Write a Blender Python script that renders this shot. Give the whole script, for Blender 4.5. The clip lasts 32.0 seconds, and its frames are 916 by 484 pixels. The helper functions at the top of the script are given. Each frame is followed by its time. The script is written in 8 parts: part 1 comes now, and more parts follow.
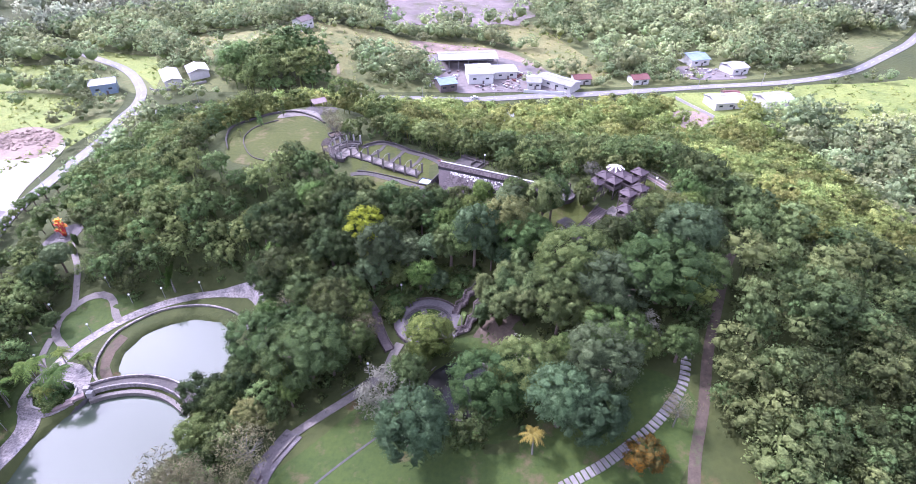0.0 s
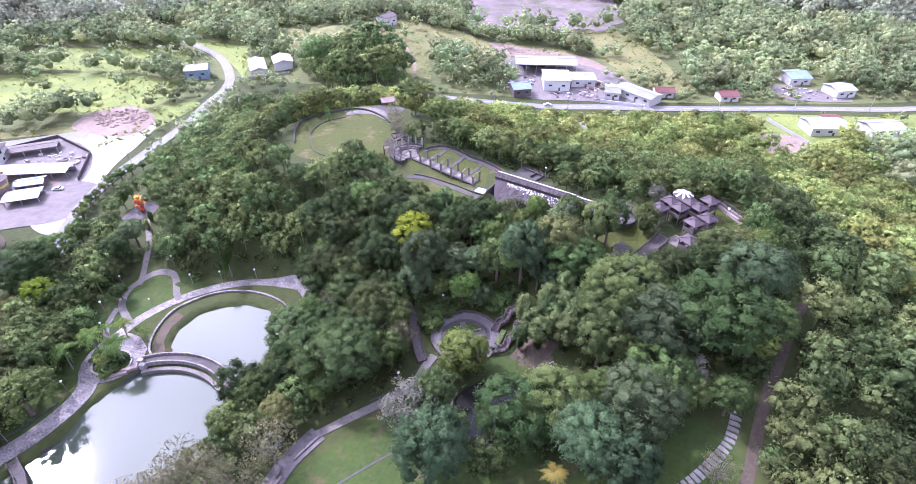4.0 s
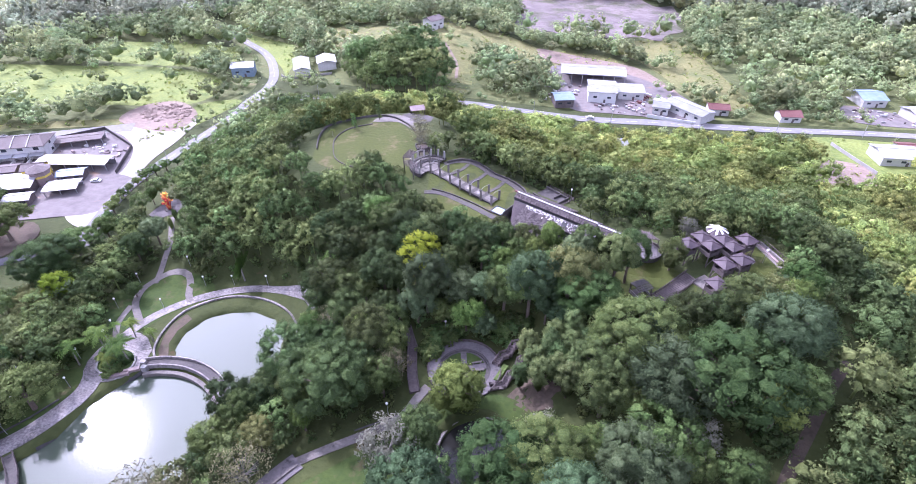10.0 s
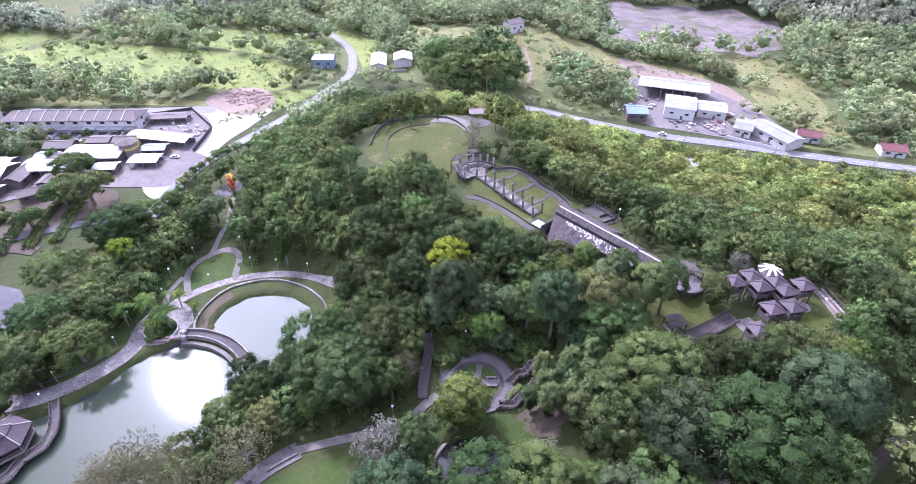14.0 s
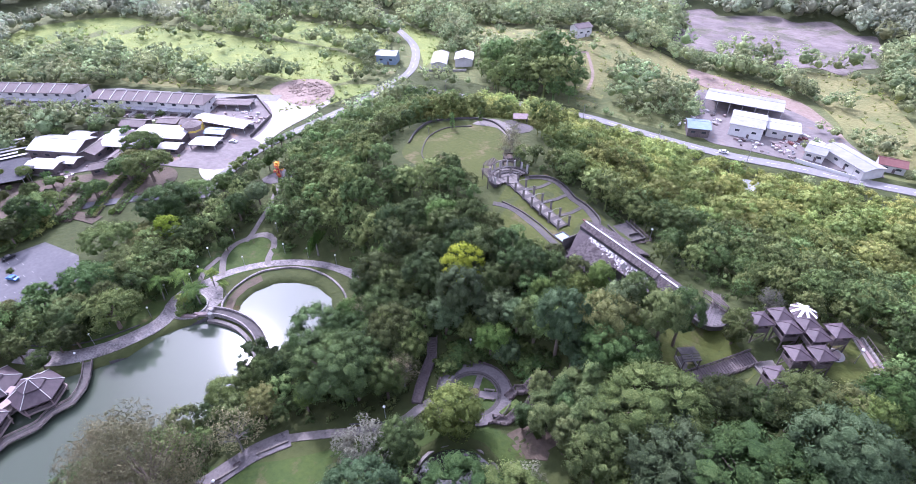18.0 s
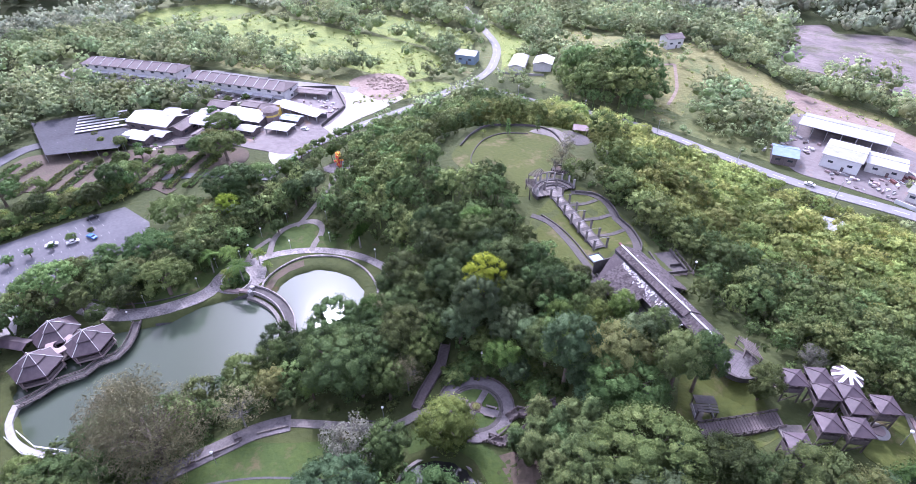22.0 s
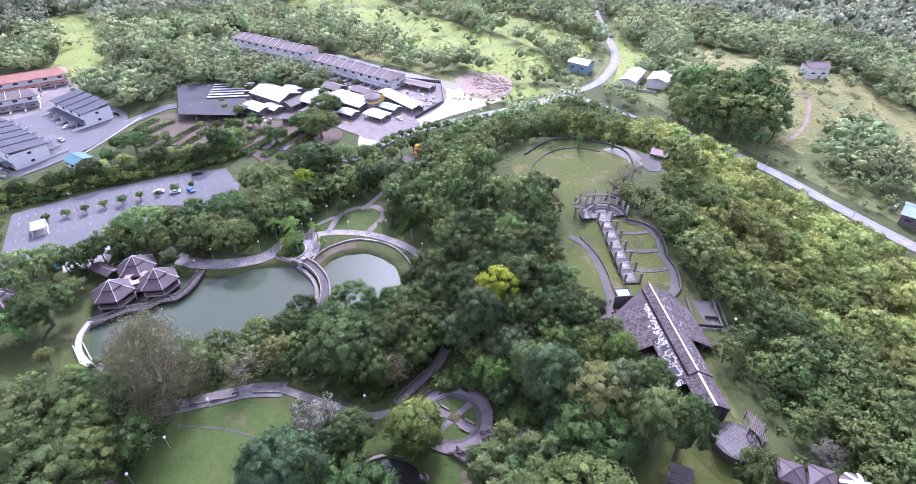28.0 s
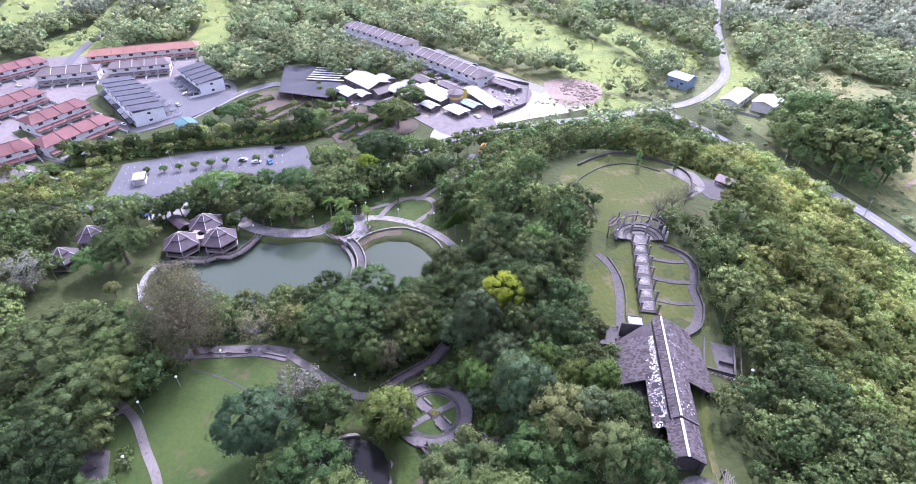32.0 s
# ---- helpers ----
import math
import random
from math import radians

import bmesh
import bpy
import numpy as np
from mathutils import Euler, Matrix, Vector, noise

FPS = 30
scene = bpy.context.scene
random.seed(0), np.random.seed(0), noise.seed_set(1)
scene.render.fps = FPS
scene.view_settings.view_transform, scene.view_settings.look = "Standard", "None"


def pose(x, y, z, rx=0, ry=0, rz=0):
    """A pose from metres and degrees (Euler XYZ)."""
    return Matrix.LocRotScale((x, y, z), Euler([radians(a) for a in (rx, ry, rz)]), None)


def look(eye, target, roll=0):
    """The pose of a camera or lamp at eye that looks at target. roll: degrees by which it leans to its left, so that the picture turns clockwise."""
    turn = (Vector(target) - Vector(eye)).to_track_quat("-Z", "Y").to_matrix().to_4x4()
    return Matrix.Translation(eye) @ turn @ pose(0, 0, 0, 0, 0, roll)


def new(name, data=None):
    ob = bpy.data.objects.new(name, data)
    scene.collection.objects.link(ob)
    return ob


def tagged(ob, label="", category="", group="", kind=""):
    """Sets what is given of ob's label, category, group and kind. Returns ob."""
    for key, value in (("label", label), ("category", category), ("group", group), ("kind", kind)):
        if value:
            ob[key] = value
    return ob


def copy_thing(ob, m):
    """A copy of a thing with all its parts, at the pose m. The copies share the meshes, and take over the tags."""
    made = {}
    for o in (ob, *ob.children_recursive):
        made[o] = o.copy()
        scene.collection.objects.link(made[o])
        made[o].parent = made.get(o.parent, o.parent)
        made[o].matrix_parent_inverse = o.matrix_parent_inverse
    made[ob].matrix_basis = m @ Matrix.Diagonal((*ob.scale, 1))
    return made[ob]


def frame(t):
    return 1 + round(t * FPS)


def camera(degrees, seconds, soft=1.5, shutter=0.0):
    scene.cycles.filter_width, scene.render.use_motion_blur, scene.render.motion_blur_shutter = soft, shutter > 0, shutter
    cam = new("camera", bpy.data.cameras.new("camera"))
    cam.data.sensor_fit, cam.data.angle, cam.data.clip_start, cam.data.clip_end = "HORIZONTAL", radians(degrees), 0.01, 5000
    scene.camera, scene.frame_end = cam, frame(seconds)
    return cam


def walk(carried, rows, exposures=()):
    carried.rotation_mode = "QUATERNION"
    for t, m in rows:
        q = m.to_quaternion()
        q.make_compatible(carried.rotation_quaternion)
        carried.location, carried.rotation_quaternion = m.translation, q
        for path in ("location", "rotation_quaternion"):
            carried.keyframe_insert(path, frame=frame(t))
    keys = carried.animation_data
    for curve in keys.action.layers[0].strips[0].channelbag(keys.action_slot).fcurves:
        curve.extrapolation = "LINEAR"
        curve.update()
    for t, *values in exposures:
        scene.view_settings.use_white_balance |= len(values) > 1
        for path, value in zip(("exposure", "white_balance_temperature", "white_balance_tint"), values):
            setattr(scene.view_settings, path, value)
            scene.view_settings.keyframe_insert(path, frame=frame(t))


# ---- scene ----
cam = camera(81.06, 32.0, soft=0.35)
EXPOSURES = [(0.0, 1.18, 5380, 41), (8.0, 1.12, 5340, 39), (16.0, 1.0, 5330, 37), (32.0, 1.06, 5320, 37)]
PATH = [  # seconds, x, y, z, heading, pitch, roll
    (0, 0.03, -0.07, 119.92, 0.00, -36.94, 0.21),
    (0.5, 0.87, 0.30, 119.97, 1.13, -36.91, 0.20),
    (1, 1.66, 0.71, 120.10, 2.39, -36.92, 0.21),
    (1.5, 2.43, 1.21, 120.28, 3.74, -36.96, 0.21),
    (2, 3.18, 1.86, 120.40, 5.05, -36.98, 0.20),
    (2.5, 3.87, 2.68, 120.47, 6.27, -37.01, 0.21),
    (3, 4.51, 3.67, 120.57, 7.38, -37.04, 0.23),
    (3.5, 5.16, 4.76, 120.72, 8.41, -37.09, 0.22),
    (4, 5.83, 5.91, 120.87, 9.28, -37.13, 0.17),
    (4.5, 6.47, 7.05, 120.99, 10.01, -37.16, 0.13),
    (6.5, 9.42, 11.27, 120.76, 11.83, -37.09, -0.01),
    (7, 10.03, 11.99, 121.03, 12.06, -37.11, -0.01),
    (7.5, 10.64, 12.89, 121.25, 12.42, -37.15, -0.02),
    (8, 11.32, 14.02, 121.37, 12.97, -37.20, -0.03),
    (8.5, 12.07, 15.26, 121.40, 13.70, -37.22, -0.07),
    (9, 12.88, 16.49, 121.35, 14.45, -37.22, -0.10),
    (9.5, 13.75, 17.61, 121.31, 15.17, -37.21, -0.12),
    (10, 14.71, 18.54, 121.31, 15.94, -37.20, -0.12),
    (10.5, 15.73, 19.32, 121.35, 16.84, -37.19, -0.10),
    (11, 16.81, 20.11, 121.34, 17.97, -37.18, -0.06),
    (11.5, 18.01, 21.05, 121.26, 19.24, -37.16, -0.04),
    (12, 19.35, 22.07, 121.15, 20.58, -37.13, -0.07),
    (12.5, 20.75, 23.08, 121.09, 21.89, -37.11, -0.09),
    (13, 22.07, 24.04, 121.10, 23.21, -37.09, -0.06),
    (13.5, 23.29, 24.95, 121.19, 24.56, -37.09, -0.02),
    (14, 24.45, 25.74, 121.34, 25.83, -37.11, 0.03),
    (14.5, 25.58, 26.40, 121.52, 26.99, -37.14, 0.06),
    (16.5, 31.03, 31.26, 121.20, 30.71, -37.12, -0.04),
    (17, 32.25, 32.39, 121.37, 32.01, -37.16, -0.10),
    (17.5, 33.50, 33.57, 121.50, 33.31, -37.19, -0.11),
    (18, 34.75, 34.82, 121.57, 34.62, -37.19, -0.10),
    (18.5, 35.97, 36.11, 121.59, 35.94, -37.18, -0.11),
    (19, 37.15, 37.44, 121.59, 37.32, -37.16, -0.12),
    (19.5, 38.31, 38.79, 121.65, 38.74, -37.15, -0.11),
    (20, 39.41, 40.22, 121.75, 40.20, -37.17, -0.11),
    (20.5, 40.47, 41.73, 121.87, 41.67, -37.19, -0.10),
    (21, 41.55, 43.33, 121.97, 43.09, -37.22, -0.11),
    (21.5, 42.70, 45.00, 122.06, 44.34, -37.24, -0.12),
    (22, 43.90, 46.70, 122.11, 45.44, -37.26, -0.14),
    (22.5, 45.08, 48.43, 122.12, 46.47, -37.26, -0.15),
    (23, 46.23, 50.17, 122.15, 47.54, -37.27, -0.16),
    (23.5, 47.33, 51.91, 122.25, 48.65, -37.29, -0.17),
    (24, 48.40, 53.65, 122.40, 49.77, -37.32, -0.16),
    (24.5, 49.48, 55.39, 122.54, 50.95, -37.34, -0.12),
    (25, 50.65, 57.16, 122.62, 52.25, -37.33, -0.07),
    (25.5, 51.93, 58.97, 122.67, 53.65, -37.31, -0.01),
    (27.5, 56.61, 66.62, 122.62, 59.80, -37.26, 0.09),
    (28, 57.80, 68.67, 122.55, 61.44, -37.21, 0.10),
    (28.5, 58.91, 70.73, 122.53, 63.09, -37.20, 0.14),
    (29, 59.97, 72.87, 122.57, 64.72, -37.21, 0.20),
    (29.5, 61.04, 75.20, 122.62, 66.41, -37.22, 0.22),
    (30, 62.12, 77.75, 122.64, 68.18, -37.23, 0.22),
    (30.5, 63.21, 80.47, 122.60, 70.01, -37.24, 0.20),
    (31, 64.28, 83.34, 122.56, 71.86, -37.24, 0.21),
    (31.5, 65.35, 86.34, 122.50, 73.57, -37.23, 0.23),
    (32, 66.43, 89.44, 122.44, 75.08, -37.20, 0.25),
]
walk(cam, [(t, pose(x, y, z, 90 + p, 0, h) @ pose(0, 0, 0, 0, 0, r)) for t, x, y, z, h, p, r in PATH], EXPOSURES)

# ---- world, sun, exposure ----
SUN_AZ, SUN_EL = -64.0, 45.0  # degrees from +y (clockwise), height
world = bpy.data.worlds.new("sky")
scene.world = world
world.use_nodes = True
wn = world.node_tree.nodes
wl = world.node_tree.links
sky = wn.new("ShaderNodeTexSky")
sky.sky_type = "NISHITA"
sky.sun_disc = False
sky.sun_elevation = radians(SUN_EL)
sky.sun_rotation = radians(SUN_AZ)
sky.air_density, sky.dust_density, sky.ozone_density = 1.0, 3.0, 1.0
# broken white cloud over the blue
w_tc = wn.new("ShaderNodeTexCoord")
w_noise = wn.new("ShaderNodeTexNoise")
w_noise.inputs["Scale"].default_value = 2.2
w_noise.inputs["Detail"].default_value = 6.0
w_ramp = wn.new("ShaderNodeValToRGB")
w_ramp.color_ramp.elements[0].position, w_ramp.color_ramp.elements[1].position = 0.36, 0.62
w_mix = wn.new("ShaderNodeMix")
w_mix.data_type = "RGBA"
w_mix.inputs[7].default_value = (11.0, 11.3, 11.8, 1)
wl.new(w_tc.outputs["Generated"], w_noise.inputs["Vector"])
wl.new(w_noise.outputs["Fac"], w_ramp.inputs["Fac"])
wl.new(w_ramp.outputs["Color"], w_mix.inputs[0])
wl.new(sky.outputs["Color"], w_mix.inputs[6])
# thin cloud lit up round the sun
w_norm, w_dot, w_glow, w_lit = wn.new("ShaderNodeVectorMath"), wn.new("ShaderNodeVectorMath"), wn.new("ShaderNodeMapRange"), wn.new("ShaderNodeMath")
w_norm.operation, w_dot.operation, w_glow.interpolation_type, w_lit.operation = "NORMALIZE", "DOT_PRODUCT", "SMOOTHSTEP", "MULTIPLY"
w_dot.inputs[1].default_value = [math.sin(radians(-51)) * math.cos(radians(46)), math.cos(radians(-51)) * math.cos(radians(46)), math.sin(radians(46))]
w_glow.inputs["From Min"].default_value, w_glow.inputs["From Max"].default_value = math.cos(radians(23)), math.cos(radians(9))
w_veil = wn.new("ShaderNodeMapRange")
w_veil.inputs["From Min"].default_value, w_veil.inputs["From Max"].default_value = 0.32, 0.6
w_veil.inputs["To Min"].default_value = 0.4
w_halo = wn.new("ShaderNodeMix")
w_halo.data_type = "RGBA"
w_halo.inputs[7].default_value = (82.0, 81.0, 79.0, 1)
wl.new(w_tc.outputs["Generated"], w_norm.inputs[0])
wl.new(w_norm.outputs[0], w_dot.inputs[0])
wl.new(w_dot.outputs["Value"], w_glow.inputs["Value"])
wl.new(w_noise.outputs["Fac"], w_veil.inputs["Value"])
wl.new(w_glow.outputs[0], w_lit.inputs[0])
wl.new(w_veil.outputs[0], w_lit.inputs[1])
wl.new(w_lit.outputs[0], w_halo.inputs[0])
wl.new(w_mix.outputs[2], w_halo.inputs[6])
wl.new(w_halo.outputs[2], wn["Background"].inputs["Color"])
wn["Background"].inputs["Strength"].default_value = 0.115

sun_data = bpy.data.lights.new("sun", "SUN")
sun_data.energy, sun_data.angle, sun_data.color = 2.7, radians(2.0), (1.0, 0.95, 0.87)
sun = new("sun", sun_data)
s_az, s_el = radians(SUN_AZ), radians(SUN_EL)
s_dir = Vector((math.sin(s_az) * math.cos(s_el), math.cos(s_az) * math.cos(s_el), math.sin(s_el)))
sun.matrix_world = look(s_dir * 900, (0, 0, 0))

# ---- materials ----


def surface(name, c1, c2, scale=1.0, rough=0.85, bump=0.3, broad=0.12, spread=0.45, metal=0.0, rand=0.0, stain=None, spec=0.4):
    """Two colours mixed by fine and broad noise, with a third stain colour where given."""
    m = bpy.data.materials.new(name)
    m.use_nodes = True
    nt = m.node_tree
    n, l = nt.nodes, nt.links
    b = n["Principled BSDF"]
    geo = n.new("ShaderNodeNewGeometry")
    fine, wide = n.new("ShaderNodeTexNoise"), n.new("ShaderNodeTexNoise")
    fine.inputs["Scale"].default_value, fine.inputs["Detail"].default_value = scale, 5.0
    wide.inputs["Scale"].default_value, wide.inputs["Detail"].default_value = scale * broad, 3.0
    l.new(geo.outputs["Position"], fine.inputs["Vector"])
    l.new(geo.outputs["Position"], wide.inputs["Vector"])
    add = n.new("ShaderNodeMath")
    add.operation = "ADD"
    l.new(fine.outputs["Fac"], add.inputs[0])
    l.new(wide.outputs["Fac"], add.inputs[1])
    rng = n.new("ShaderNodeMapRange")
    rng.inputs["From Min"].default_value, rng.inputs["From Max"].default_value = 1.0 - spread, 1.0 + spread
    l.new(add.outputs[0], rng.inputs["Value"])
    mix = n.new("ShaderNodeMix")
    mix.data_type = "RGBA"
    mix.inputs[6].default_value, mix.inputs[7].default_value = (*c1, 1), (*c2, 1)
    l.new(rng.outputs[0], mix.inputs[0])
    out = mix.outputs[2]
    if stain:
        spots = n.new("ShaderNodeTexNoise")
        spots.inputs["Scale"].default_value, spots.inputs["Detail"].default_value = stain[1], 6.0
        spots.inputs["Roughness"].default_value = 0.7
        l.new(geo.outputs["Position"], spots.inputs["Vector"])
        r2 = n.new("ShaderNodeMapRange")
        r2.inputs["From Min"].default_value, r2.inputs["From Max"].default_value = stain[2], stain[2] + 0.12
        l.new(spots.outputs["Fac"], r2.inputs["Value"])
        m2 = n.new("ShaderNodeMix")
        m2.data_type = "RGBA"
        m2.inputs[7].default_value = (*stain[0], 1)
        l.new(out, m2.inputs[6])
        l.new(r2.outputs[0], m2.inputs[0])
        out = m2.outputs[2]
    if rand:
        info, hsv, span = n.new("ShaderNodeObjectInfo"), n.new("ShaderNodeHueSaturation"), n.new("ShaderNodeMapRange")
        span.inputs["To Min"].default_value, span.inputs["To Max"].default_value = 1 - rand, 1 + rand
        l.new(info.outputs["Random"], span.inputs["Value"])
        l.new(span.outputs[0], hsv.inputs["Value"])
        l.new(out, hsv.inputs["Color"])
        out = hsv.outputs["Color"]
    l.new(out, b.inputs["Base Color"])
    b.inputs["Roughness"].default_value, b.inputs["Metallic"].default_value = rough, metal
    b.inputs["Specular IOR Level"].default_value = spec
    if bump:
        bp = n.new("ShaderNodeBump")
        bp.inputs["Strength"].default_value, bp.inputs["Distance"].default_value = bump, 0.4 / scale
        l.new(fine.outputs["Fac"], bp.inputs["Height"])
        l.new(bp.outputs["Normal"], b.inputs["Normal"])
    return m


def foliage(name, dark, mid, light, by_object=True, glow=0.2, haze_blue=0.04, sat=1.07, grain=2.6, bump=1.0):
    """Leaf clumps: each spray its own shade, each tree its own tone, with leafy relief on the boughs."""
    # blue added in proportion to green imitates distance haze in the leaf colour
    dark, mid, light = [(r + 0.11 * g, g, b + haze_blue * g) for r, g, b in (dark, mid, light)]
    m = bpy.data.materials.new(name)
    m.use_nodes = True
    nt = m.node_tree
    n, l = nt.nodes, nt.links
    b = n["Principled BSDF"]
    geo = n.new("ShaderNodeNewGeometry")
    fine, wide = n.new("ShaderNodeTexNoise"), n.new("ShaderNodeTexNoise")
    fine.inputs["Scale"].default_value, fine.inputs["Detail"].default_value, fine.inputs["Roughness"].default_value = grain, 4.0, 0.68
    wide.inputs["Scale"].default_value, wide.inputs["Detail"].default_value = 0.22, 2.0
    for t in (fine, wide):
        l.new(geo.outputs["Position"], t.inputs["Vector"])
    # leaf shade: the spray's own, the grain of the leaves, and broad drifts over the crown
    sums = []
    for src, k in ((geo.outputs["Random Per Island"], 0.34), (fine.outputs["Fac"], 1.45), (wide.outputs["Fac"], 0.7)):
        q = n.new("ShaderNodeMath")
        q.operation = "MULTIPLY_ADD"
        q.inputs[1].default_value = k
        l.new(src, q.inputs[0])
        if sums:
            l.new(sums[-1], q.inputs[2])
        else:
            q.inputs[2].default_value = -0.75
        sums.append(q.outputs[0])
    ramp = n.new("ShaderNodeValToRGB")
    e = ramp.color_ramp.elements
    e[0].color, e[1].color = (*dark, 1), (*light, 1)
    e[0].position, e[1].position = 0.12, 0.9
    e.new(0.5).color = (*mid, 1)
    l.new(sums[-1], ramp.inputs["Fac"])
    tone, hsv = n.new("ShaderNodeMapRange"), n.new("ShaderNodeHueSaturation")
    if by_object:
        src = n.new("ShaderNodeObjectInfo").outputs["Random"]
    else:
        at = n.new("ShaderNodeAttribute")
        at.attribute_name = "tone"
        src = at.outputs["Fac"]
    tone.inputs["To Min"].default_value, tone.inputs["To Max"].default_value = 0.62, 1.5
    hue = n.new("ShaderNodeMapRange")
    hue.inputs["To Min"].default_value, hue.inputs["To Max"].default_value = 0.53, 0.475
    wob = n.new("ShaderNodeMath")
    wob.operation = "FRACT"
    mul = n.new("ShaderNodeMath")
    mul.operation = "MULTIPLY"
    mul.inputs[1].default_value = 7.31
    l.new(src, mul.inputs[0])
    l.new(mul.outputs[0], wob.inputs[0])
    l.new(wob.outputs[0], hue.inputs["Value"])
    l.new(src, tone.inputs["Value"])
    l.new(tone.outputs[0], hsv.inputs["Value"])
    hsv.inputs["Saturation"].default_value = sat
    l.new(hue.outputs[0], hsv.inputs["Hue"])
    l.new(ramp.outputs["Color"], hsv.inputs["Color"])
    l.new(hsv.outputs["Color"], b.inputs["Base Color"])
    b.inputs["Roughness"].default_value, b.inputs["Specular IOR Level"].default_value = 0.65, 0.15
    bp = n.new("ShaderNodeBump")
    bp.inputs["Strength"].default_value, bp.inputs["Distance"].default_value = bump, 2.2 / grain
    l.new(fine.outputs["Fac"], bp.inputs["Height"])
    l.new(bp.outputs["Normal"], b.inputs["Normal"])
    tr = n.new("ShaderNodeBsdfTranslucent")
    l.new(hsv.outputs["Color"], tr.inputs["Color"])
    mixs = n.new("ShaderNodeMixShader")
    mixs.inputs[0].default_value = glow
    l.new(b.outputs[0], mixs.inputs[1])
    l.new(tr.outputs[0], mixs.inputs[2])
    l.new(mixs.outputs[0], n["Material Output"].inputs["Surface"])
    return m


def shingle_mat(name, dark, mid, pale):
    """Each shingle its own shade, with stains across them."""
    m = bpy.data.materials.new(name)
    m.use_nodes = True
    n, l = m.node_tree.nodes, m.node_tree.links
    b = n["Principled BSDF"]
    geo, t, ramp, q = n.new("ShaderNodeNewGeometry"), n.new("ShaderNodeTexNoise"), n.new("ShaderNodeValToRGB"), n.new("ShaderNodeMath")
    t.inputs["Scale"].default_value, t.inputs["Detail"].default_value = 0.6, 5.0
    q.operation = "MULTIPLY_ADD"
    q.inputs[1].default_value = 0.6
    e = ramp.color_ramp.elements
    e[0].color, e[1].color = (*dark, 1), (*pale, 1)
    e[0].position, e[1].position = 0.25, 1.0
    e.new(0.6).color = (*mid, 1)
    l.new(geo.outputs["Position"], t.inputs["Vector"])
    l.new(geo.outputs["Random Per Island"], q.inputs[0])
    l.new(t.outputs["Fac"], q.inputs[2])
    l.new(q.outputs[0], ramp.inputs["Fac"])
    l.new(ramp.outputs["Color"], b.inputs["Base Color"])
    b.inputs["Roughness"].default_value, b.inputs["Specular IOR Level"].default_value = 0.85, 0.2
    return m


def water_mat(name, colour, rough=0.04):
    m = bpy.data.materials.new(name)
    m.use_nodes = True
    n, l = m.node_tree.nodes, m.node_tree.links
    b = n["Principled BSDF"]
    b.inputs["Base Color"].default_value = (*colour, 1)
    b.inputs["Roughness"].default_value, b.inputs["IOR"].default_value = rough, 1.33
    geo, t, bp = n.new("ShaderNodeNewGeometry"), n.new("ShaderNodeTexNoise"), n.new("ShaderNodeBump")
    t.inputs["Scale"].default_value, t.inputs["Detail"].default_value = 1.2, 3.0
    bp.inputs["Strength"].default_value, bp.inputs["Distance"].default_value = 0.03, 0.3
    l.new(geo.outputs["Position"], t.inputs["Vector"])
    l.new(t.outputs["Fac"], bp.inputs["Height"])
    l.new(bp.outputs["Normal"], b.inputs["Normal"])
    return m


MEADOW = surface("valley_grass", (0.066, 0.084, 0.027), (0.130, 0.142, 0.047), 0.4, 0.95, 0.6, 0.1, 0.35, stain=((0.158, 0.116, 0.057), 0.05, 0.6))
GRASS = surface("ground_grass", (0.029, 0.042, 0.009), (0.053, 0.064, 0.015), 0.5, 0.95, 0.5, 0.08, 0.35, stain=((0.097, 0.058, 0.029), 0.07, 0.63))
LAWN = surface("lawn_grass", (0.026, 0.051, 0.009), (0.051, 0.077, 0.012), 0.9, 0.95, 0.4, 0.06, 0.3, stain=((0.085, 0.072, 0.032), 0.16, 0.56))
HILLGRASS = surface("yellowish_hill_lawn", (0.040, 0.055, 0.007), (0.066, 0.077, 0.012), 0.9, 0.95, 0.4, 0.06, 0.3, stain=((0.12, 0.1, 0.05), 0.13, 0.54))
FIELD = surface("field_grass", (0.116, 0.155, 0.035), (0.215, 0.248, 0.063), 0.7, 0.95, 0.8, 0.1, 0.3, stain=((0.081, 0.119, 0.028), 0.06, 0.54))
DRY = surface("dry_grass", (0.118, 0.126, 0.042), (0.204, 0.191, 0.073), 0.6, 0.95, 0.8, 0.12, 0.3, stain=((0.073, 0.107, 0.032), 0.06, 0.55))
SOIL = surface("bare_soil", (0.180, 0.132, 0.104), (0.258, 0.202, 0.166), 0.4, 0.95, 0.5, 0.1, 0.3, stain=((0.100, 0.100, 0.056), 0.1, 0.58))
CLAY = surface("cleared_clay", (0.1, 0.085, 0.082), (0.2, 0.165, 0.155), 0.1, 0.95, 0.6, 0.3, 0.3, stain=((0.085, 0.088, 0.05), 0.04, 0.5))
YARDGREY = surface("worn_concrete_yard", (0.113, 0.098, 0.096), (0.188, 0.166, 0.158), 0.35, 0.9, 0.3, 0.12, 0.35, stain=((0.251, 0.150, 0.094), 0.08, 0.6))
SAND = surface("pale_gravel", (0.302, 0.275, 0.248), (0.419, 0.392, 0.354), 0.3, 0.95, 0.4, 0.1, 0.3, stain=((0.185, 0.174, 0.109), 0.07, 0.62))
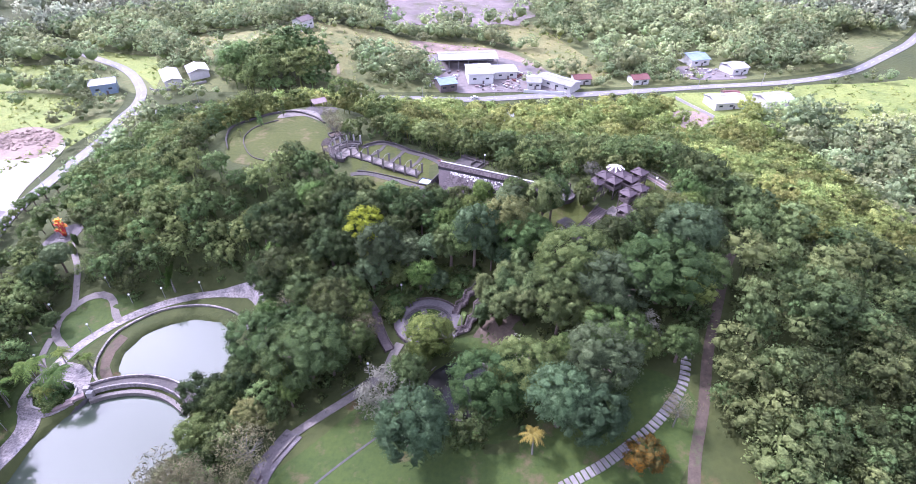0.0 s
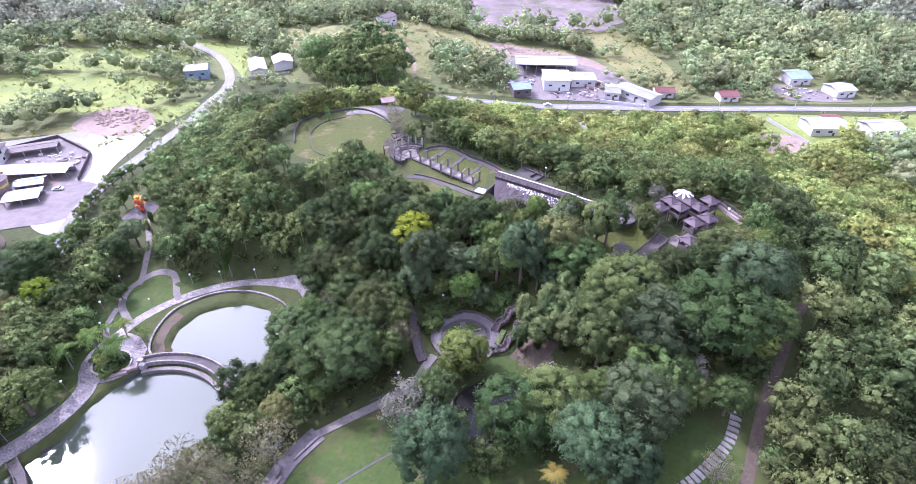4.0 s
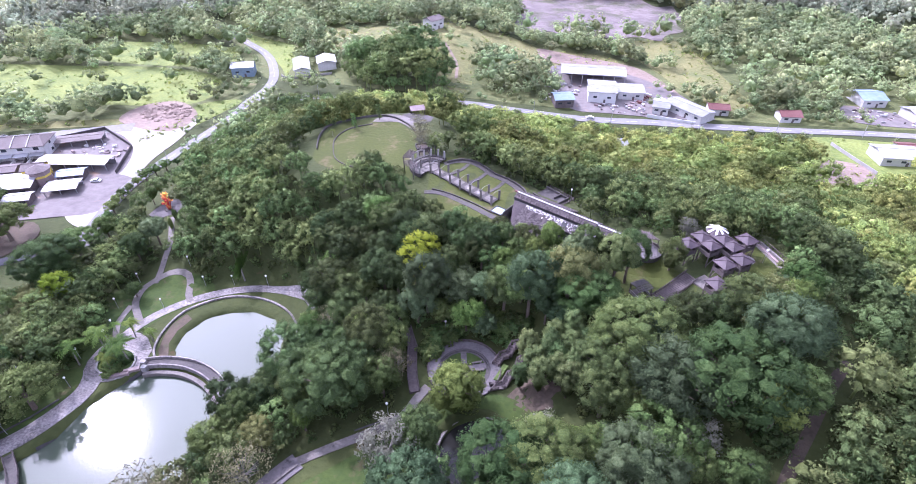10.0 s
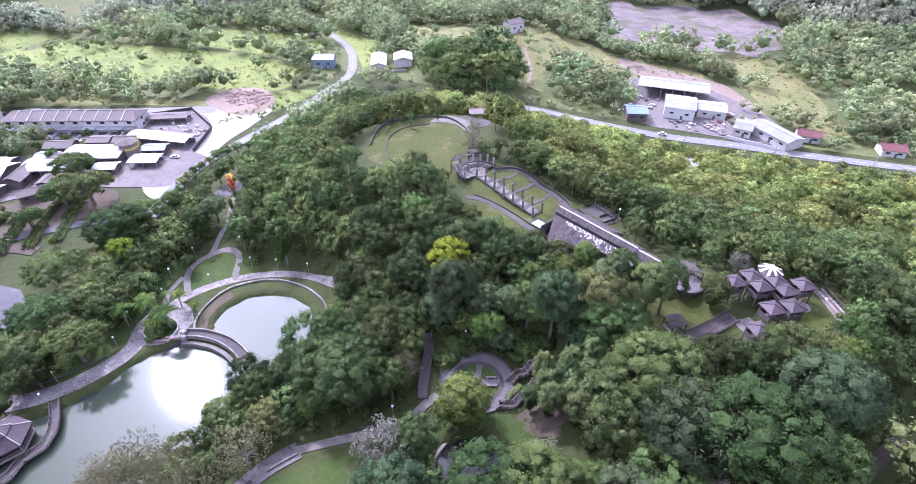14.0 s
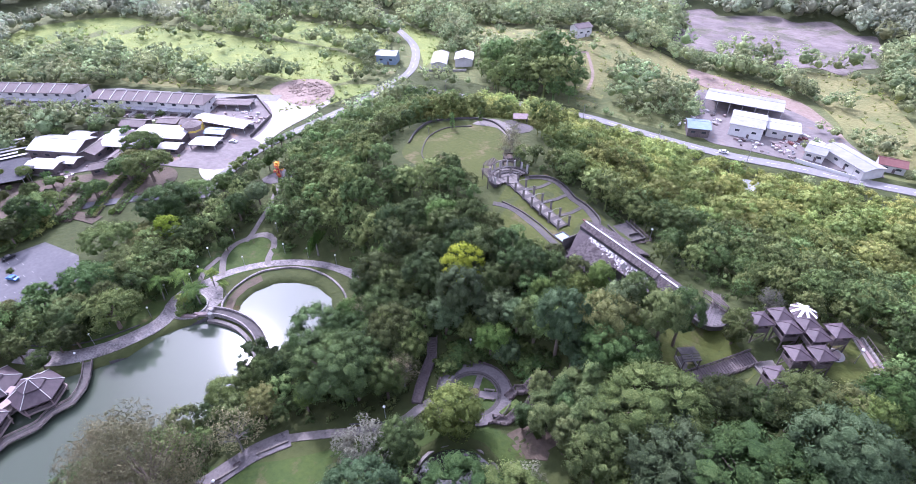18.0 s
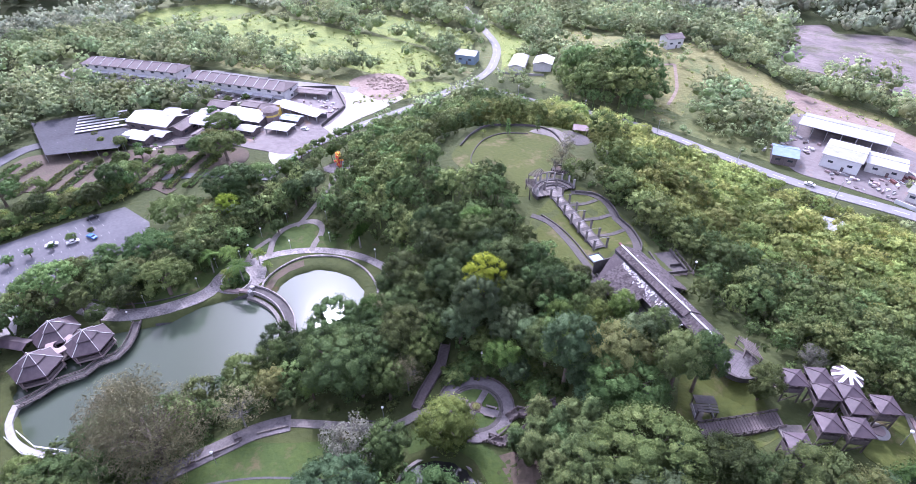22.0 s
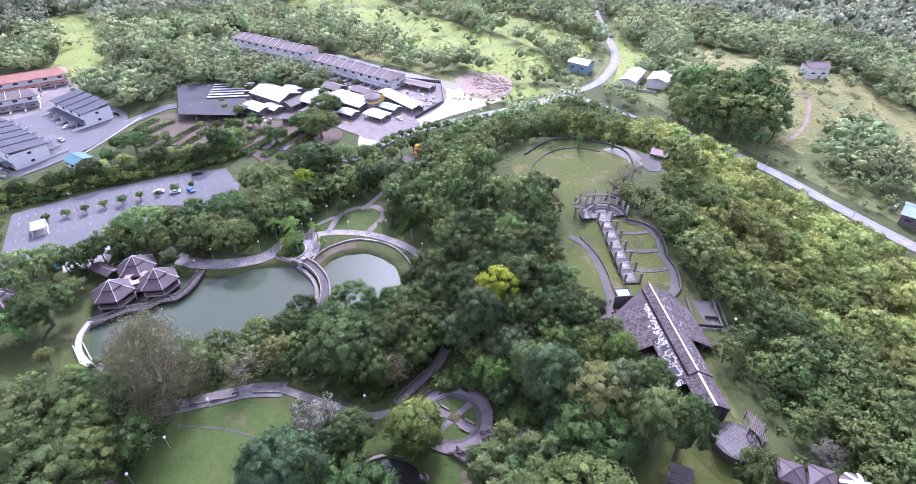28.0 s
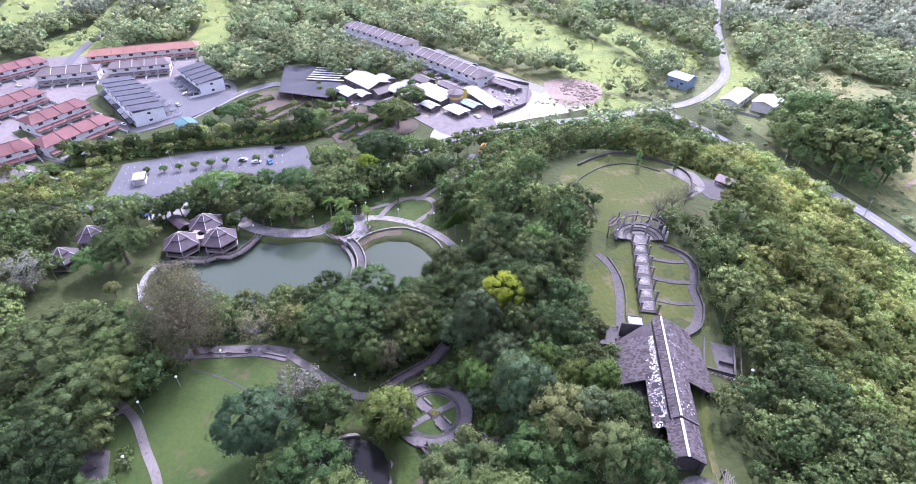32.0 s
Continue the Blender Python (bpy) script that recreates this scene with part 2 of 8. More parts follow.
MULCH = surface("leaf_litter", (0.06, 0.047, 0.034), (0.105, 0.08, 0.058), 1.2, 0.95, 0.6, 0.1, 0.3, stain=((0.06, 0.075, 0.03), 0.15, 0.56))
ASPHALT = surface("old_asphalt", (0.082, 0.081, 0.087), (0.118, 0.114, 0.121), 0.8, 0.9, 0.2, 0.08, 0.35, stain=((0.142, 0.138, 0.142), 0.12, 0.6))
ROADTAR = surface("road_asphalt", (0.170, 0.163, 0.158), (0.224, 0.218, 0.211), 0.5, 0.9, 0.2, 0.08, 0.3, stain=((0.272, 0.252, 0.224), 0.08, 0.58))
ROADGREY = surface("grey_road_asphalt", (0.160, 0.155, 0.153), (0.211, 0.204, 0.201), 0.5, 0.9, 0.2, 0.08, 0.3)
PAVING = surface("weathered_paving", (0.112, 0.098, 0.090), (0.203, 0.184, 0.166), 1.6, 0.85, 0.5, 0.08, 0.35, stain=((0.067, 0.062, 0.062), 0.5, 0.58))
LIGHTPAVING = surface("light_stone_paving", (0.085, 0.077, 0.075), (0.33, 0.3, 0.29), 1.7, 0.85, 0.6, 0.1, 0.28, stain=((0.07, 0.07, 0.058), 0.6, 0.57))
PAVING_SLAB = surface("stone_slab", (0.161, 0.149, 0.149), (0.248, 0.236, 0.229), 1.8, 0.85, 0.5, 0.1, 0.35, rand=0.15)
STONE = surface("stained_stone", (0.045, 0.040, 0.040), (0.100, 0.090, 0.084), 1.3, 0.85, 0.5, 0.1, 0.35, stain=((0.037, 0.034, 0.037), 0.6, 0.58))
RINGSTONE = surface("dark_mossy_paving", (0.088, 0.078, 0.080), (0.160, 0.144, 0.144), 1.6, 0.85, 0.5, 0.1, 0.35, stain=((0.056, 0.052, 0.052), 0.5, 0.58))
PALE = surface("pale_concrete", (0.247, 0.236, 0.225), (0.345, 0.330, 0.315), 1.0, 0.8, 0.3, 0.1, 0.3, stain=((0.180, 0.165, 0.158), 0.4, 0.62))
DARKSTONE = surface("dark_stone", (0.035, 0.032, 0.034), (0.08, 0.075, 0.075), 1.2, 0.7, 0.5, 0.1, 0.35)
SHINGLE = surface("purple_brown_shingle", (0.038, 0.029, 0.032), (0.086, 0.068, 0.071), 3.2, 0.8, 0.6, 0.05, 0.3, stain=((0.033, 0.028, 0.033), 0.7, 0.6))
SHINGLES = shingle_mat("loose_shingles", (0.024, 0.019, 0.020), (0.056, 0.046, 0.047), (0.112, 0.096, 0.096))
FLAKE = surface("flaking_white_shingle", (0.10, 0.082, 0.092), (0.18, 0.15, 0.16), 3.0, 0.8, 0.6, 0.1, 0.3, stain=((0.58, 0.56, 0.56), 1.6, 0.54))
BROWNROOF = surface("brown_sheet_roof", (0.044, 0.031, 0.037), (0.076, 0.055, 0.062), 0.9, 0.6, 0.2, 0.1, 0.3, rand=0.12)
WHITE = surface("white_paint", (0.52, 0.52, 0.52), (0.64, 0.64, 0.63), 0.6, 0.6, 0.1, 0.1, 0.4)
OFFWHITE = surface("aged_white_wall", (0.42, 0.41, 0.395), (0.57, 0.56, 0.545), 0.5, 0.7, 0.15, 0.1, 0.35, stain=((0.31, 0.29, 0.27), 0.3, 0.6))
ZINC = surface("bright_zinc_roof", (0.239, 0.242, 0.249), (0.361, 0.365, 0.368), 0.35, 0.5, 0.2, 0.1, 0.35, metal=0.1, rand=0.3, stain=((0.173, 0.151, 0.138), 0.2, 0.6))
REDROOF = surface("faded_red_tiles", (0.118, 0.044, 0.040), (0.173, 0.077, 0.070), 1.2, 0.75, 0.3, 0.1, 0.35, rand=0.15)
ORANGEROOF = surface("orange_tiles", (0.198, 0.086, 0.059), (0.263, 0.129, 0.093), 1.2, 0.75, 0.3, 0.1, 0.35)
GREYROOF = surface("brown_grey_tiles", (0.091, 0.071, 0.067), (0.137, 0.112, 0.108), 1.2, 0.75, 0.3, 0.1, 0.35)
BLUEROOF = surface("dark_blue_grey_roof", (0.030, 0.032, 0.043), (0.051, 0.054, 0.067), 0.8, 0.75, 0.15, 0.1, 0.35)
SKYROOF = surface("blue_painted_roof", (0.13, 0.19, 0.26), (0.23, 0.30, 0.36), 0.5, 0.5, 0.2, 0.1, 0.35, stain=((0.3, 0.29, 0.28), 0.3, 0.6))
TEALROOF = surface("teal_sheet_roof", (0.035, 0.105, 0.11), (0.06, 0.15, 0.155), 0.6, 0.55, 0.2, 0.1, 0.35)
GLASS = surface("dark_window_glass", (0.02, 0.025, 0.03), (0.05, 0.06, 0.07), 0.8, 0.12, 0.0, 0.2, 0.4, spec=0.6)
NET = surface("black_shade_net", (0.028, 0.028, 0.032), (0.055, 0.055, 0.062), 0.8, 0.9, 0.3, 0.1, 0.35)
TIMBER = surface("dark_weathered_timber", (0.07, 0.055, 0.055), (0.15, 0.125, 0.12), 2.0, 0.85, 0.4, 0.1, 0.35)
PINKSTONE = surface("pinkish_render", (0.23, 0.175, 0.168), (0.32, 0.25, 0.24), 1.0, 0.8, 0.2, 0.1, 0.35)
BARK = surface("brown_bark", (0.10, 0.075, 0.055), (0.18, 0.145, 0.115), 2.5, 0.9, 0.6, 0.1, 0.35)
GREYBARK = surface("pale_grey_bark", (0.144, 0.138, 0.117), (0.216, 0.207, 0.180), 2.5, 0.9, 0.5, 0.1, 0.35)
YELLOW = surface("yellow_paint", (0.62, 0.47, 0.07), (0.7, 0.55, 0.12), 0.8, 0.6, 0.1)
REDPAINT = surface("red_paint", (0.55, 0.04, 0.04), (0.65, 0.08, 0.06), 1.5, 0.45, 0.05)
ORANGEPAINT = surface("orange_paint", (0.75, 0.25, 0.03), (0.8, 0.35, 0.05), 1.5, 0.45, 0.05)
BLUEPAINT = surface("blue_paint", (0.03, 0.12, 0.40), (0.06, 0.2, 0.5), 1.5, 0.45, 0.05)
BLACKPAINT = surface("black_paint", (0.015, 0.015, 0.018), (0.03, 0.03, 0.033), 1.5, 0.35, 0.05)
SILVER = surface("silver_paint", (0.45, 0.46, 0.48), (0.52, 0.53, 0.55), 1.5, 0.3, 0.0, metal=0.4)
RUBBER = surface("black_rubber", (0.02, 0.02, 0.02), (0.035, 0.035, 0.035), 2, 0.85, 0.1)
STEEL = surface("grey_steel", (0.3, 0.3, 0.31), (0.42, 0.42, 0.43), 2.0, 0.5, 0.1, metal=0.6)
POOLWATER = water_mat("blue_pool_water", (0.36, 0.52, 0.60), 0.08)
PONDWATER = water_mat("green_pond_water", (0.052, 0.068, 0.046), 0.07)
DARKWATER = water_mat("dark_pond_water", (0.02, 0.02, 0.018), 0.03)
LAMPGLASS = surface("white_lamp_globe", (0.8, 0.8, 0.78), (0.85, 0.85, 0.83), 1.0, 0.3, 0.0)

LEAF_DARK = foliage("dark_green_leaves", (0.038, 0.066, 0.023), (0.068, 0.112, 0.036), (0.121, 0.178, 0.058))
LEAF_MID = foliage("green_leaves", (0.053, 0.107, 0.030), (0.101, 0.180, 0.052), (0.176, 0.272, 0.088))
LEAF_BLUE = foliage("bluish_green_leaves", (0.049, 0.094, 0.041), (0.091, 0.157, 0.067), (0.152, 0.234, 0.108))
LEAF_BRIGHT = foliage("yellow_green_leaves", (0.150, 0.251, 0.024), (0.244, 0.383, 0.035), (0.350, 0.476, 0.059))
LEAF_LAWN = foliage("fresh_lawn_tree_leaves", (0.062, 0.120, 0.029), (0.118, 0.204, 0.048), (0.192, 0.294, 0.078))
LEAF_OLIVE = foliage("olive_leaves", (0.081, 0.117, 0.038), (0.140, 0.190, 0.064), (0.216, 0.271, 0.098))
LEAF_PALE = foliage("silvery_pale_leaves", (0.210, 0.241, 0.172), (0.280, 0.317, 0.229), (0.363, 0.401, 0.294))
LEAF_SCRUB = foliage("scrub_leaves", (0.075, 0.12, 0.035), (0.13, 0.19, 0.06), (0.22, 0.28, 0.1))
LEAF_NEEDLE = foliage("grey_brown_needles", (0.116, 0.135, 0.067), (0.194, 0.210, 0.107), (0.283, 0.291, 0.160))
LEAF_CYPRESS = foliage("cypress_needles", (0.082, 0.146, 0.052), (0.143, 0.229, 0.082), (0.224, 0.318, 0.121))
LEAF_FROND = foliage("palm_fronds", (0.051, 0.102, 0.022), (0.089, 0.162, 0.031), (0.152, 0.225, 0.050))
LEAF_GOLD = foliage("orange_blossom", (0.06, 0.09, 0.026), (0.15, 0.14, 0.032), (0.5, 0.3, 0.035))
LEAF_YFROND = foliage("yellowing_fronds", (0.30, 0.24, 0.06), (0.42, 0.34, 0.08), (0.5, 0.45, 0.16))
WOOD_STUFF = foliage("forest_leaves", (0.066, 0.115, 0.039), (0.135, 0.216, 0.069), (0.242, 0.341, 0.117), by_object=False)
# valley and far leaves carry extra blue, painting in the haze of distance
VALLEY_STUFF = foliage("valley_forest_leaves", (0.170, 0.245, 0.100), (0.277, 0.375, 0.148), (0.395, 0.494, 0.198), by_object=False, haze_blue=0.13, sat=1.12, glow=0.35, grain=1.3, bump=0.7)
FAR_STUFF = foliage("far_forest_leaves", (0.217, 0.280, 0.145), (0.315, 0.392, 0.198), (0.402, 0.472, 0.240), by_object=False, haze_blue=0.19, sat=1.12, glow=0.35, grain=0.9, bump=0.6)
FLANK_STUFF = foliage("flank_scrub_leaves", (0.078, 0.129, 0.045), (0.136, 0.207, 0.074), (0.208, 0.302, 0.11), by_object=False, sat=1.08, glow=0.3)
# yellow-green scrub; also the brighter leaf colour for the sunlit slopes
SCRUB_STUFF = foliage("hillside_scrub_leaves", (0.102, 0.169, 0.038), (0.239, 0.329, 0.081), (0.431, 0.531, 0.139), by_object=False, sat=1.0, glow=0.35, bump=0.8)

# ---- mesh helpers ----


class Geo:
    """Vertices and faces of one mesh."""

    def __init__(self):
        self.v, self.f = [], []

    def add(self, verts, faces):
        k = len(self.v)
        self.v += [tuple(p) for p in verts]
        self.f += [tuple(k + i for i in q) for q in faces]
        return self

    def box(self, cx, cy, z0, sx, sy, sz, turn=0.0):
        c, s = math.cos(radians(turn)), math.sin(radians(turn))
        pts = []
        for z in (z0, z0 + sz):
            for a, b in ((-1, -1), (1, -1), (1, 1), (-1, 1)):
                x, y = a * sx / 2, b * sy / 2
                pts.append((cx + c * x - s * y, cy + s * x + c * y, z))
        return self.add(pts, [(3, 2, 1, 0), (4, 5, 6, 7), (0, 1, 5, 4), (1, 2, 6, 5), (2, 3, 7, 6), (3, 0, 4, 7)])

    def beam(self, a, b, w, h):
        """A bar from a to b, w across and h deep below its top line."""
        a, b = Vector(a), Vector(b)
        d = (b - a).normalized()
        side = Vector((-d.y, d.x, 0))
        side = side.normalized() * w / 2 if side.length > 1e-4 else Vector((w / 2, 0, 0))
        up = side.cross(d).normalized() * h
        up = up if up.z >= 0 else -up
        pts = [a - side - up, a + side - up, a + side, a - side, b - side - up, b + side - up, b + side, b - side]
        return self.add(pts, [(0, 1, 2, 3), (7, 6, 5, 4), (0, 4, 5, 1), (1, 5, 6, 2), (2, 6, 7, 3), (3, 7, 4, 0)])

    def tube(self, pts, radii, n=6):
        pts = [Vector(p) for p in pts]
        rings = []
        for i, p in enumerate(pts):
            d = (pts[min(i + 1, len(pts) - 1)] - pts[max(i - 1, 0)]).normalized()
            a = d.orthogonal().normalized()
            b = d.cross(a)
            rings.append([p + radii[i] * (math.cos(2 * math.pi * k / n) * a + math.sin(2 * math.pi * k / n) * b) for k in range(n)])
        faces = [(i * n + k, i * n + (k + 1) % n, (i + 1) * n + (k + 1) % n, (i + 1) * n + k) for i in range(len(pts) - 1) for k in range(n)]
        faces += [tuple(range(n))[::-1], tuple((len(pts) - 1) * n + k for k in range(n))]
        return self.add([q for r in rings for q in r], faces)

    def disc(self, cx, cy, z, r, n=24, thick=0.1, start=0.0):
        ring = [(cx + r * math.cos(start + 2 * math.pi * k / n), cy + r * math.sin(start + 2 * math.pi * k / n)) for k in range(n)]
        return self.slab(ring, z, thick)

    def slab(self, ring, z, thick):
        """A flat plate with the outline ring, its top at z (a number or a function of x, y)."""
        n = len(ring)
        zt = [z(x, y) if callable(z) else z for x, y in ring]
        pts = [(x, y, t) for (x, y), t in zip(ring, zt)] + [(x, y, t - thick) for (x, y), t in zip(ring, zt)]
        area = sum(ring[i][0] * ring[(i + 1) % n][1] - ring[(i + 1) % n][0] * ring[i][1] for i in range(n))
        top = list(range(n)) if area > 0 else list(range(n))[::-1]
        return self.add(pts, [tuple(top), tuple(i + n for i in top[::-1])] + [(i, i + n, (i + 1) % n + n, (i + 1) % n) for i in range(n)])

    def sheet(self, corners, thick):
        """A tilted plate over three or four corners, thick below them."""
        n = len(corners)
        low = [(x, y, z - thick) for x, y, z in corners]
        return self.add(list(corners) + low, [tuple(range(n)), tuple(range(2 * n - 1, n - 1, -1))] + [(i, i + n, (i + 1) % n + n, (i + 1) % n) for i in range(n)])

    def ball(self, cx, cy, cz, r, squash=1.0):
        return self.add([(cx + r * x, cy + r * y, cz + r * squash * z) for x, y, z in ICO_V.tolist()], ICO_F.tolist())


def ico(level):
    bm = bmesh.new()
    bmesh.ops.create_icosphere(bm, subdivisions=level, radius=1.0)
    v = np.array([p.co[:] for p in bm.verts])
    bm.verts.index_update()
    f = np.array([[p.index for p in q.verts] for q in bm.faces])
    bm.free()
    return v, f


ICO_V, ICO_F = ico(2)
ICO1_V, ICO1_F = ico(1)
BOUGH, TUFT = (ICO_V, ICO_F), (ICO1_V, ICO1_F[ICO1_V[ICO1_F][:, :, 2].mean(1) > -0.7])  # 80 and 15 faces


def part(name, geo, material, parent=None, label=""):
    me = bpy.data.meshes.new(name)
    me.from_pydata(geo.v, [], geo.f)
    me.materials.append(material)
    ob = new(name, me)
    if parent is not None:
        ob.parent = parent
    if label:
        ob["label"] = label
    return ob


def thing(name, label, category, x=0, y=0, z=0, turn=0.0, group="", kind=""):
    ob = new(name)
    ob.empty_display_size = 0.3
    ob.matrix_basis = pose(x, y, z, 0, 0, turn)
    return tagged(ob, label, category, group, kind)


def bulk(name, v, f, material, tone=None, smooth=False, normals=None):
    """A mesh of many triangles from arrays."""
    me = bpy.data.meshes.new(name)
    v, f = np.ascontiguousarray(v, np.float32), np.ascontiguousarray(f, np.int32)
    me.vertices.add(len(v))
    me.vertices.foreach_set("co", v.ravel())
    me.loops.add(f.size)
    me.loops.foreach_set("vertex_index", f.ravel())
    me.polygons.add(len(f))
    me.polygons.foreach_set("loop_start", np.arange(0, f.size, f.shape[1], dtype=np.int32))
    me.update(calc_edges=True)
    if tone is not None:
        me.attributes.new("tone", "FLOAT", "POINT").data.foreach_set("value", np.ascontiguousarray(tone, np.float32))
    if normals is not None:
        me.attributes.new("custom_normal", "FLOAT_VECTOR", "POINT").data.foreach_set("vector", np.ascontiguousarray(normals, np.float32).ravel())
    if smooth:
        me.polygons.foreach_set("use_smooth", np.ones(len(f), bool))
    me.materials.append(material)
    return me


# ---- the lie of the land ----
LAND_X, LAND_Y, LAND_STEP = -160, -20, 40
LAND = np.array([[3.2, 1.9, 1.3, 1.4, 5.0, 10.3, 13.6, 13.8, 12.2], [1.8, -0.3, -0.5, 7.5, 8.7, 13.8, 18.3, 17.6, 14.1], [3.2, 2.1, -1.1, 17.8, 12.9, 18.7, 25.2, 20.5, 13.1], [3.7, 0.1, -7.4, 10.9, 10.2, 25.0, 33.7, 21.2, 8.9], [3.8, 2.3, 11.0, 24.5, 26.4, 35.5, 37.1, 19.2, 4.7], [0.5, 10.1, 40.5, 38.4, 26.3, 22.5, 19.6, 11.3, 2.9], [0.5, 6.6, 23.5, 19.6, 9.4, 5.0, 5.8, 5.8, 3.6], [2.6, 0.7, 0.5, 1.0, 0.2, -3.0, -1.6, 2.0, 4.6]])
# levelled ground: x, y, z to x, y, z, radius, run-out
LEVELS_LOW = [
    (-165, -5, 2.0, -165, 75, 2.2, 24, 12), (-122, 95, 0.7, -132, 40, 1.2, 24, 14), (-84, 104, 0.4, -88, 108, 0.4, 24, 12),
    (-92, 84, 0.4, -98, 28, 0.4, 24, 12), (1, 83, 13.3, 1, 84, 13.3, 12, 8), (-8, 103, 14.3, -8, 103, 14.3, 11.5, 9),
]
LEVELS_HIGH = [
    (-72, 176, 31, -58, 190, 31, 20, 16), (-44, 170, 31, -13, 157, 28.6, 11, 12), (-10, 154, 28.4, 30, 142, 28.8, 13, 11),
    (44, 140, 31, 60, 147, 32.5, 9, 12), (31, 129, 27, 33, 130, 27.3, 5, 8),
]
UPPER_POND = [(-93, 94.5), (-97.2, 100), (-98, 106), (-95.5, 113.5), (-90, 117.5), (-83, 120), (-74, 119), (-67, 113), (-64, 103), (-66, 93), (-71, 89), (-77, 93), (-83, 95)]
LOWER_POND = [(-98, 90.5), (-91, 92.2), (-82, 91.5), (-71, 86), (-67, 76), (-67, 60), (-69, 45), (-73, 32), (-82, 25), (-92, 22.5), (-99, 23), (-106, 23), (-115, 27), (-121, 36), (-119, 46), (-113, 52), (-109, 59), (-105.5, 66), (-105.5, 76), (-103, 83)]
SMALL_POND = [(1 + 8.6 * math.cos(a * math.pi / 8), 83 + 8.6 * math.sin(a * math.pi / 8)) for a in range(16)]  # round


def edge_distance(x, y, ring):
    """Metres inside (positive) or outside (negative) an outline."""
    best = np.full(np.shape(x), 1e9)
    inside = np.zeros(np.shape(x), bool)
    for (ax, ay), (bx, by) in zip(ring, ring[1:] + ring[:1]):
        dx, dy = bx - ax, by - ay
        t = np.clip(((x - ax) * dx + (y - ay) * dy) / (dx * dx + dy * dy), 0, 1)
        best = np.minimum(best, np.hypot(x - ax - t * dx, y - ay - t * dy))
        cross = (ay > y) != (by > y)
        inside ^= cross & (x < (bx - ax) * (y - ay) / (by - ay if by != ay else 1e-9) + ax)
    return np.where(inside, best, -best)


def spline_weights(u, n):
    u = np.clip(u, 0, n - 1 - 1e-6)
    i = np.floor(u).astype(int)
    t = u - i
    w = ((1 - t) ** 3 / 6, (3 * t**3 - 6 * t**2 + 4) / 6, (-3 * t**3 + 3 * t**2 + 3 * t + 1) / 6, t**3 / 6)
    return [np.clip(i + k - 1, 0, n - 1) for k in range(4)], w


def smooth_step(k):
    k = np.clip(k, 0, 1)
    return k * k * (3 - 2 * k)


def land(x, y):
    """The height of the ground."""
    x, y = np.asarray(x, float), np.asarray(y, float)
    ny, nx = LAND.shape
    ix, wx = spline_weights((x - LAND_X) / LAND_STEP, nx)
    iy, wy = spline_weights((y - LAND_Y) / LAND_STEP, ny)
    z = sum(LAND[iy[b], ix[a]] * wx[a] * wy[b] for a in range(4) for b in range(4))
    x1, y1 = LAND_X + LAND_STEP * (nx - 1), LAND_Y + LAND_STEP * (ny - 1)
    out = np.hypot(np.maximum(np.maximum(LAND_X - x, x - x1), 0), np.maximum(np.maximum(LAND_Y - y, y - y1), 0))
    plain = 2.3 + 13 * np.exp(-(((x + 105) / 62) ** 2) - ((y - 385) / 55) ** 2) + np.clip(np.hypot(x, y - 100) - 440, 0, None) * 0.09
    k = smooth_step(out / 60)
    z = z * (1 - k) + plain * k
    for ax, ay, az, bx, by, bz, r, run in LEVELS_LOW + LEVELS_HIGH:
        dx, dy = bx - ax, by - ay
        t = np.clip(((x - ax) * dx + (y - ay) * dy) / (dx * dx + dy * dy + 1e-9), 0, 1)
        k = 1 - smooth_step((np.hypot(x - ax - t * dx, y - ay - t * dy) - r) / run)
        z = z * (1 - k) + (az + t * (bz - az)) * k
    for ring, depth, bank in ((UPPER_POND, 3.0, 3.0), (LOWER_POND, 3.0, 2.0), (SMALL_POND, 3.0, 1.2)):
        z = z - depth * smooth_step((edge_distance(x, y, ring) + 0.6) / bank)
    return z


def lh(x, y):
    return float(land(x, y))


CLEAR = []  # x, y, x, y, radius: where no wild tree stands


def curve(points, step=2.0, closed=False):
    """A smooth line through the points, as (x, y) every step metres."""
    p = [Vector((*q, 0)[:3]) for q in points]
    n = len(p)
    out = []
    for i in range(n if closed else n - 1):
        a, b, c, d = (p[(i + k) % n] if closed else p[min(max(i + k, 0), n - 1)] for k in (-1, 0, 1, 2))
        m = max(1, int((c - b).length / step))
        for j in range(m):
            t = j / m
            q = 0.5 * (2 * b + (c - a) * t + (2 * a - 5 * b + 4 * c - d) * t * t + (3 * b - a - 3 * c + d) * t**3)
            out.append((q.x, q.y))
    return out if closed else out + [(p[-1].x, p[-1].y)]


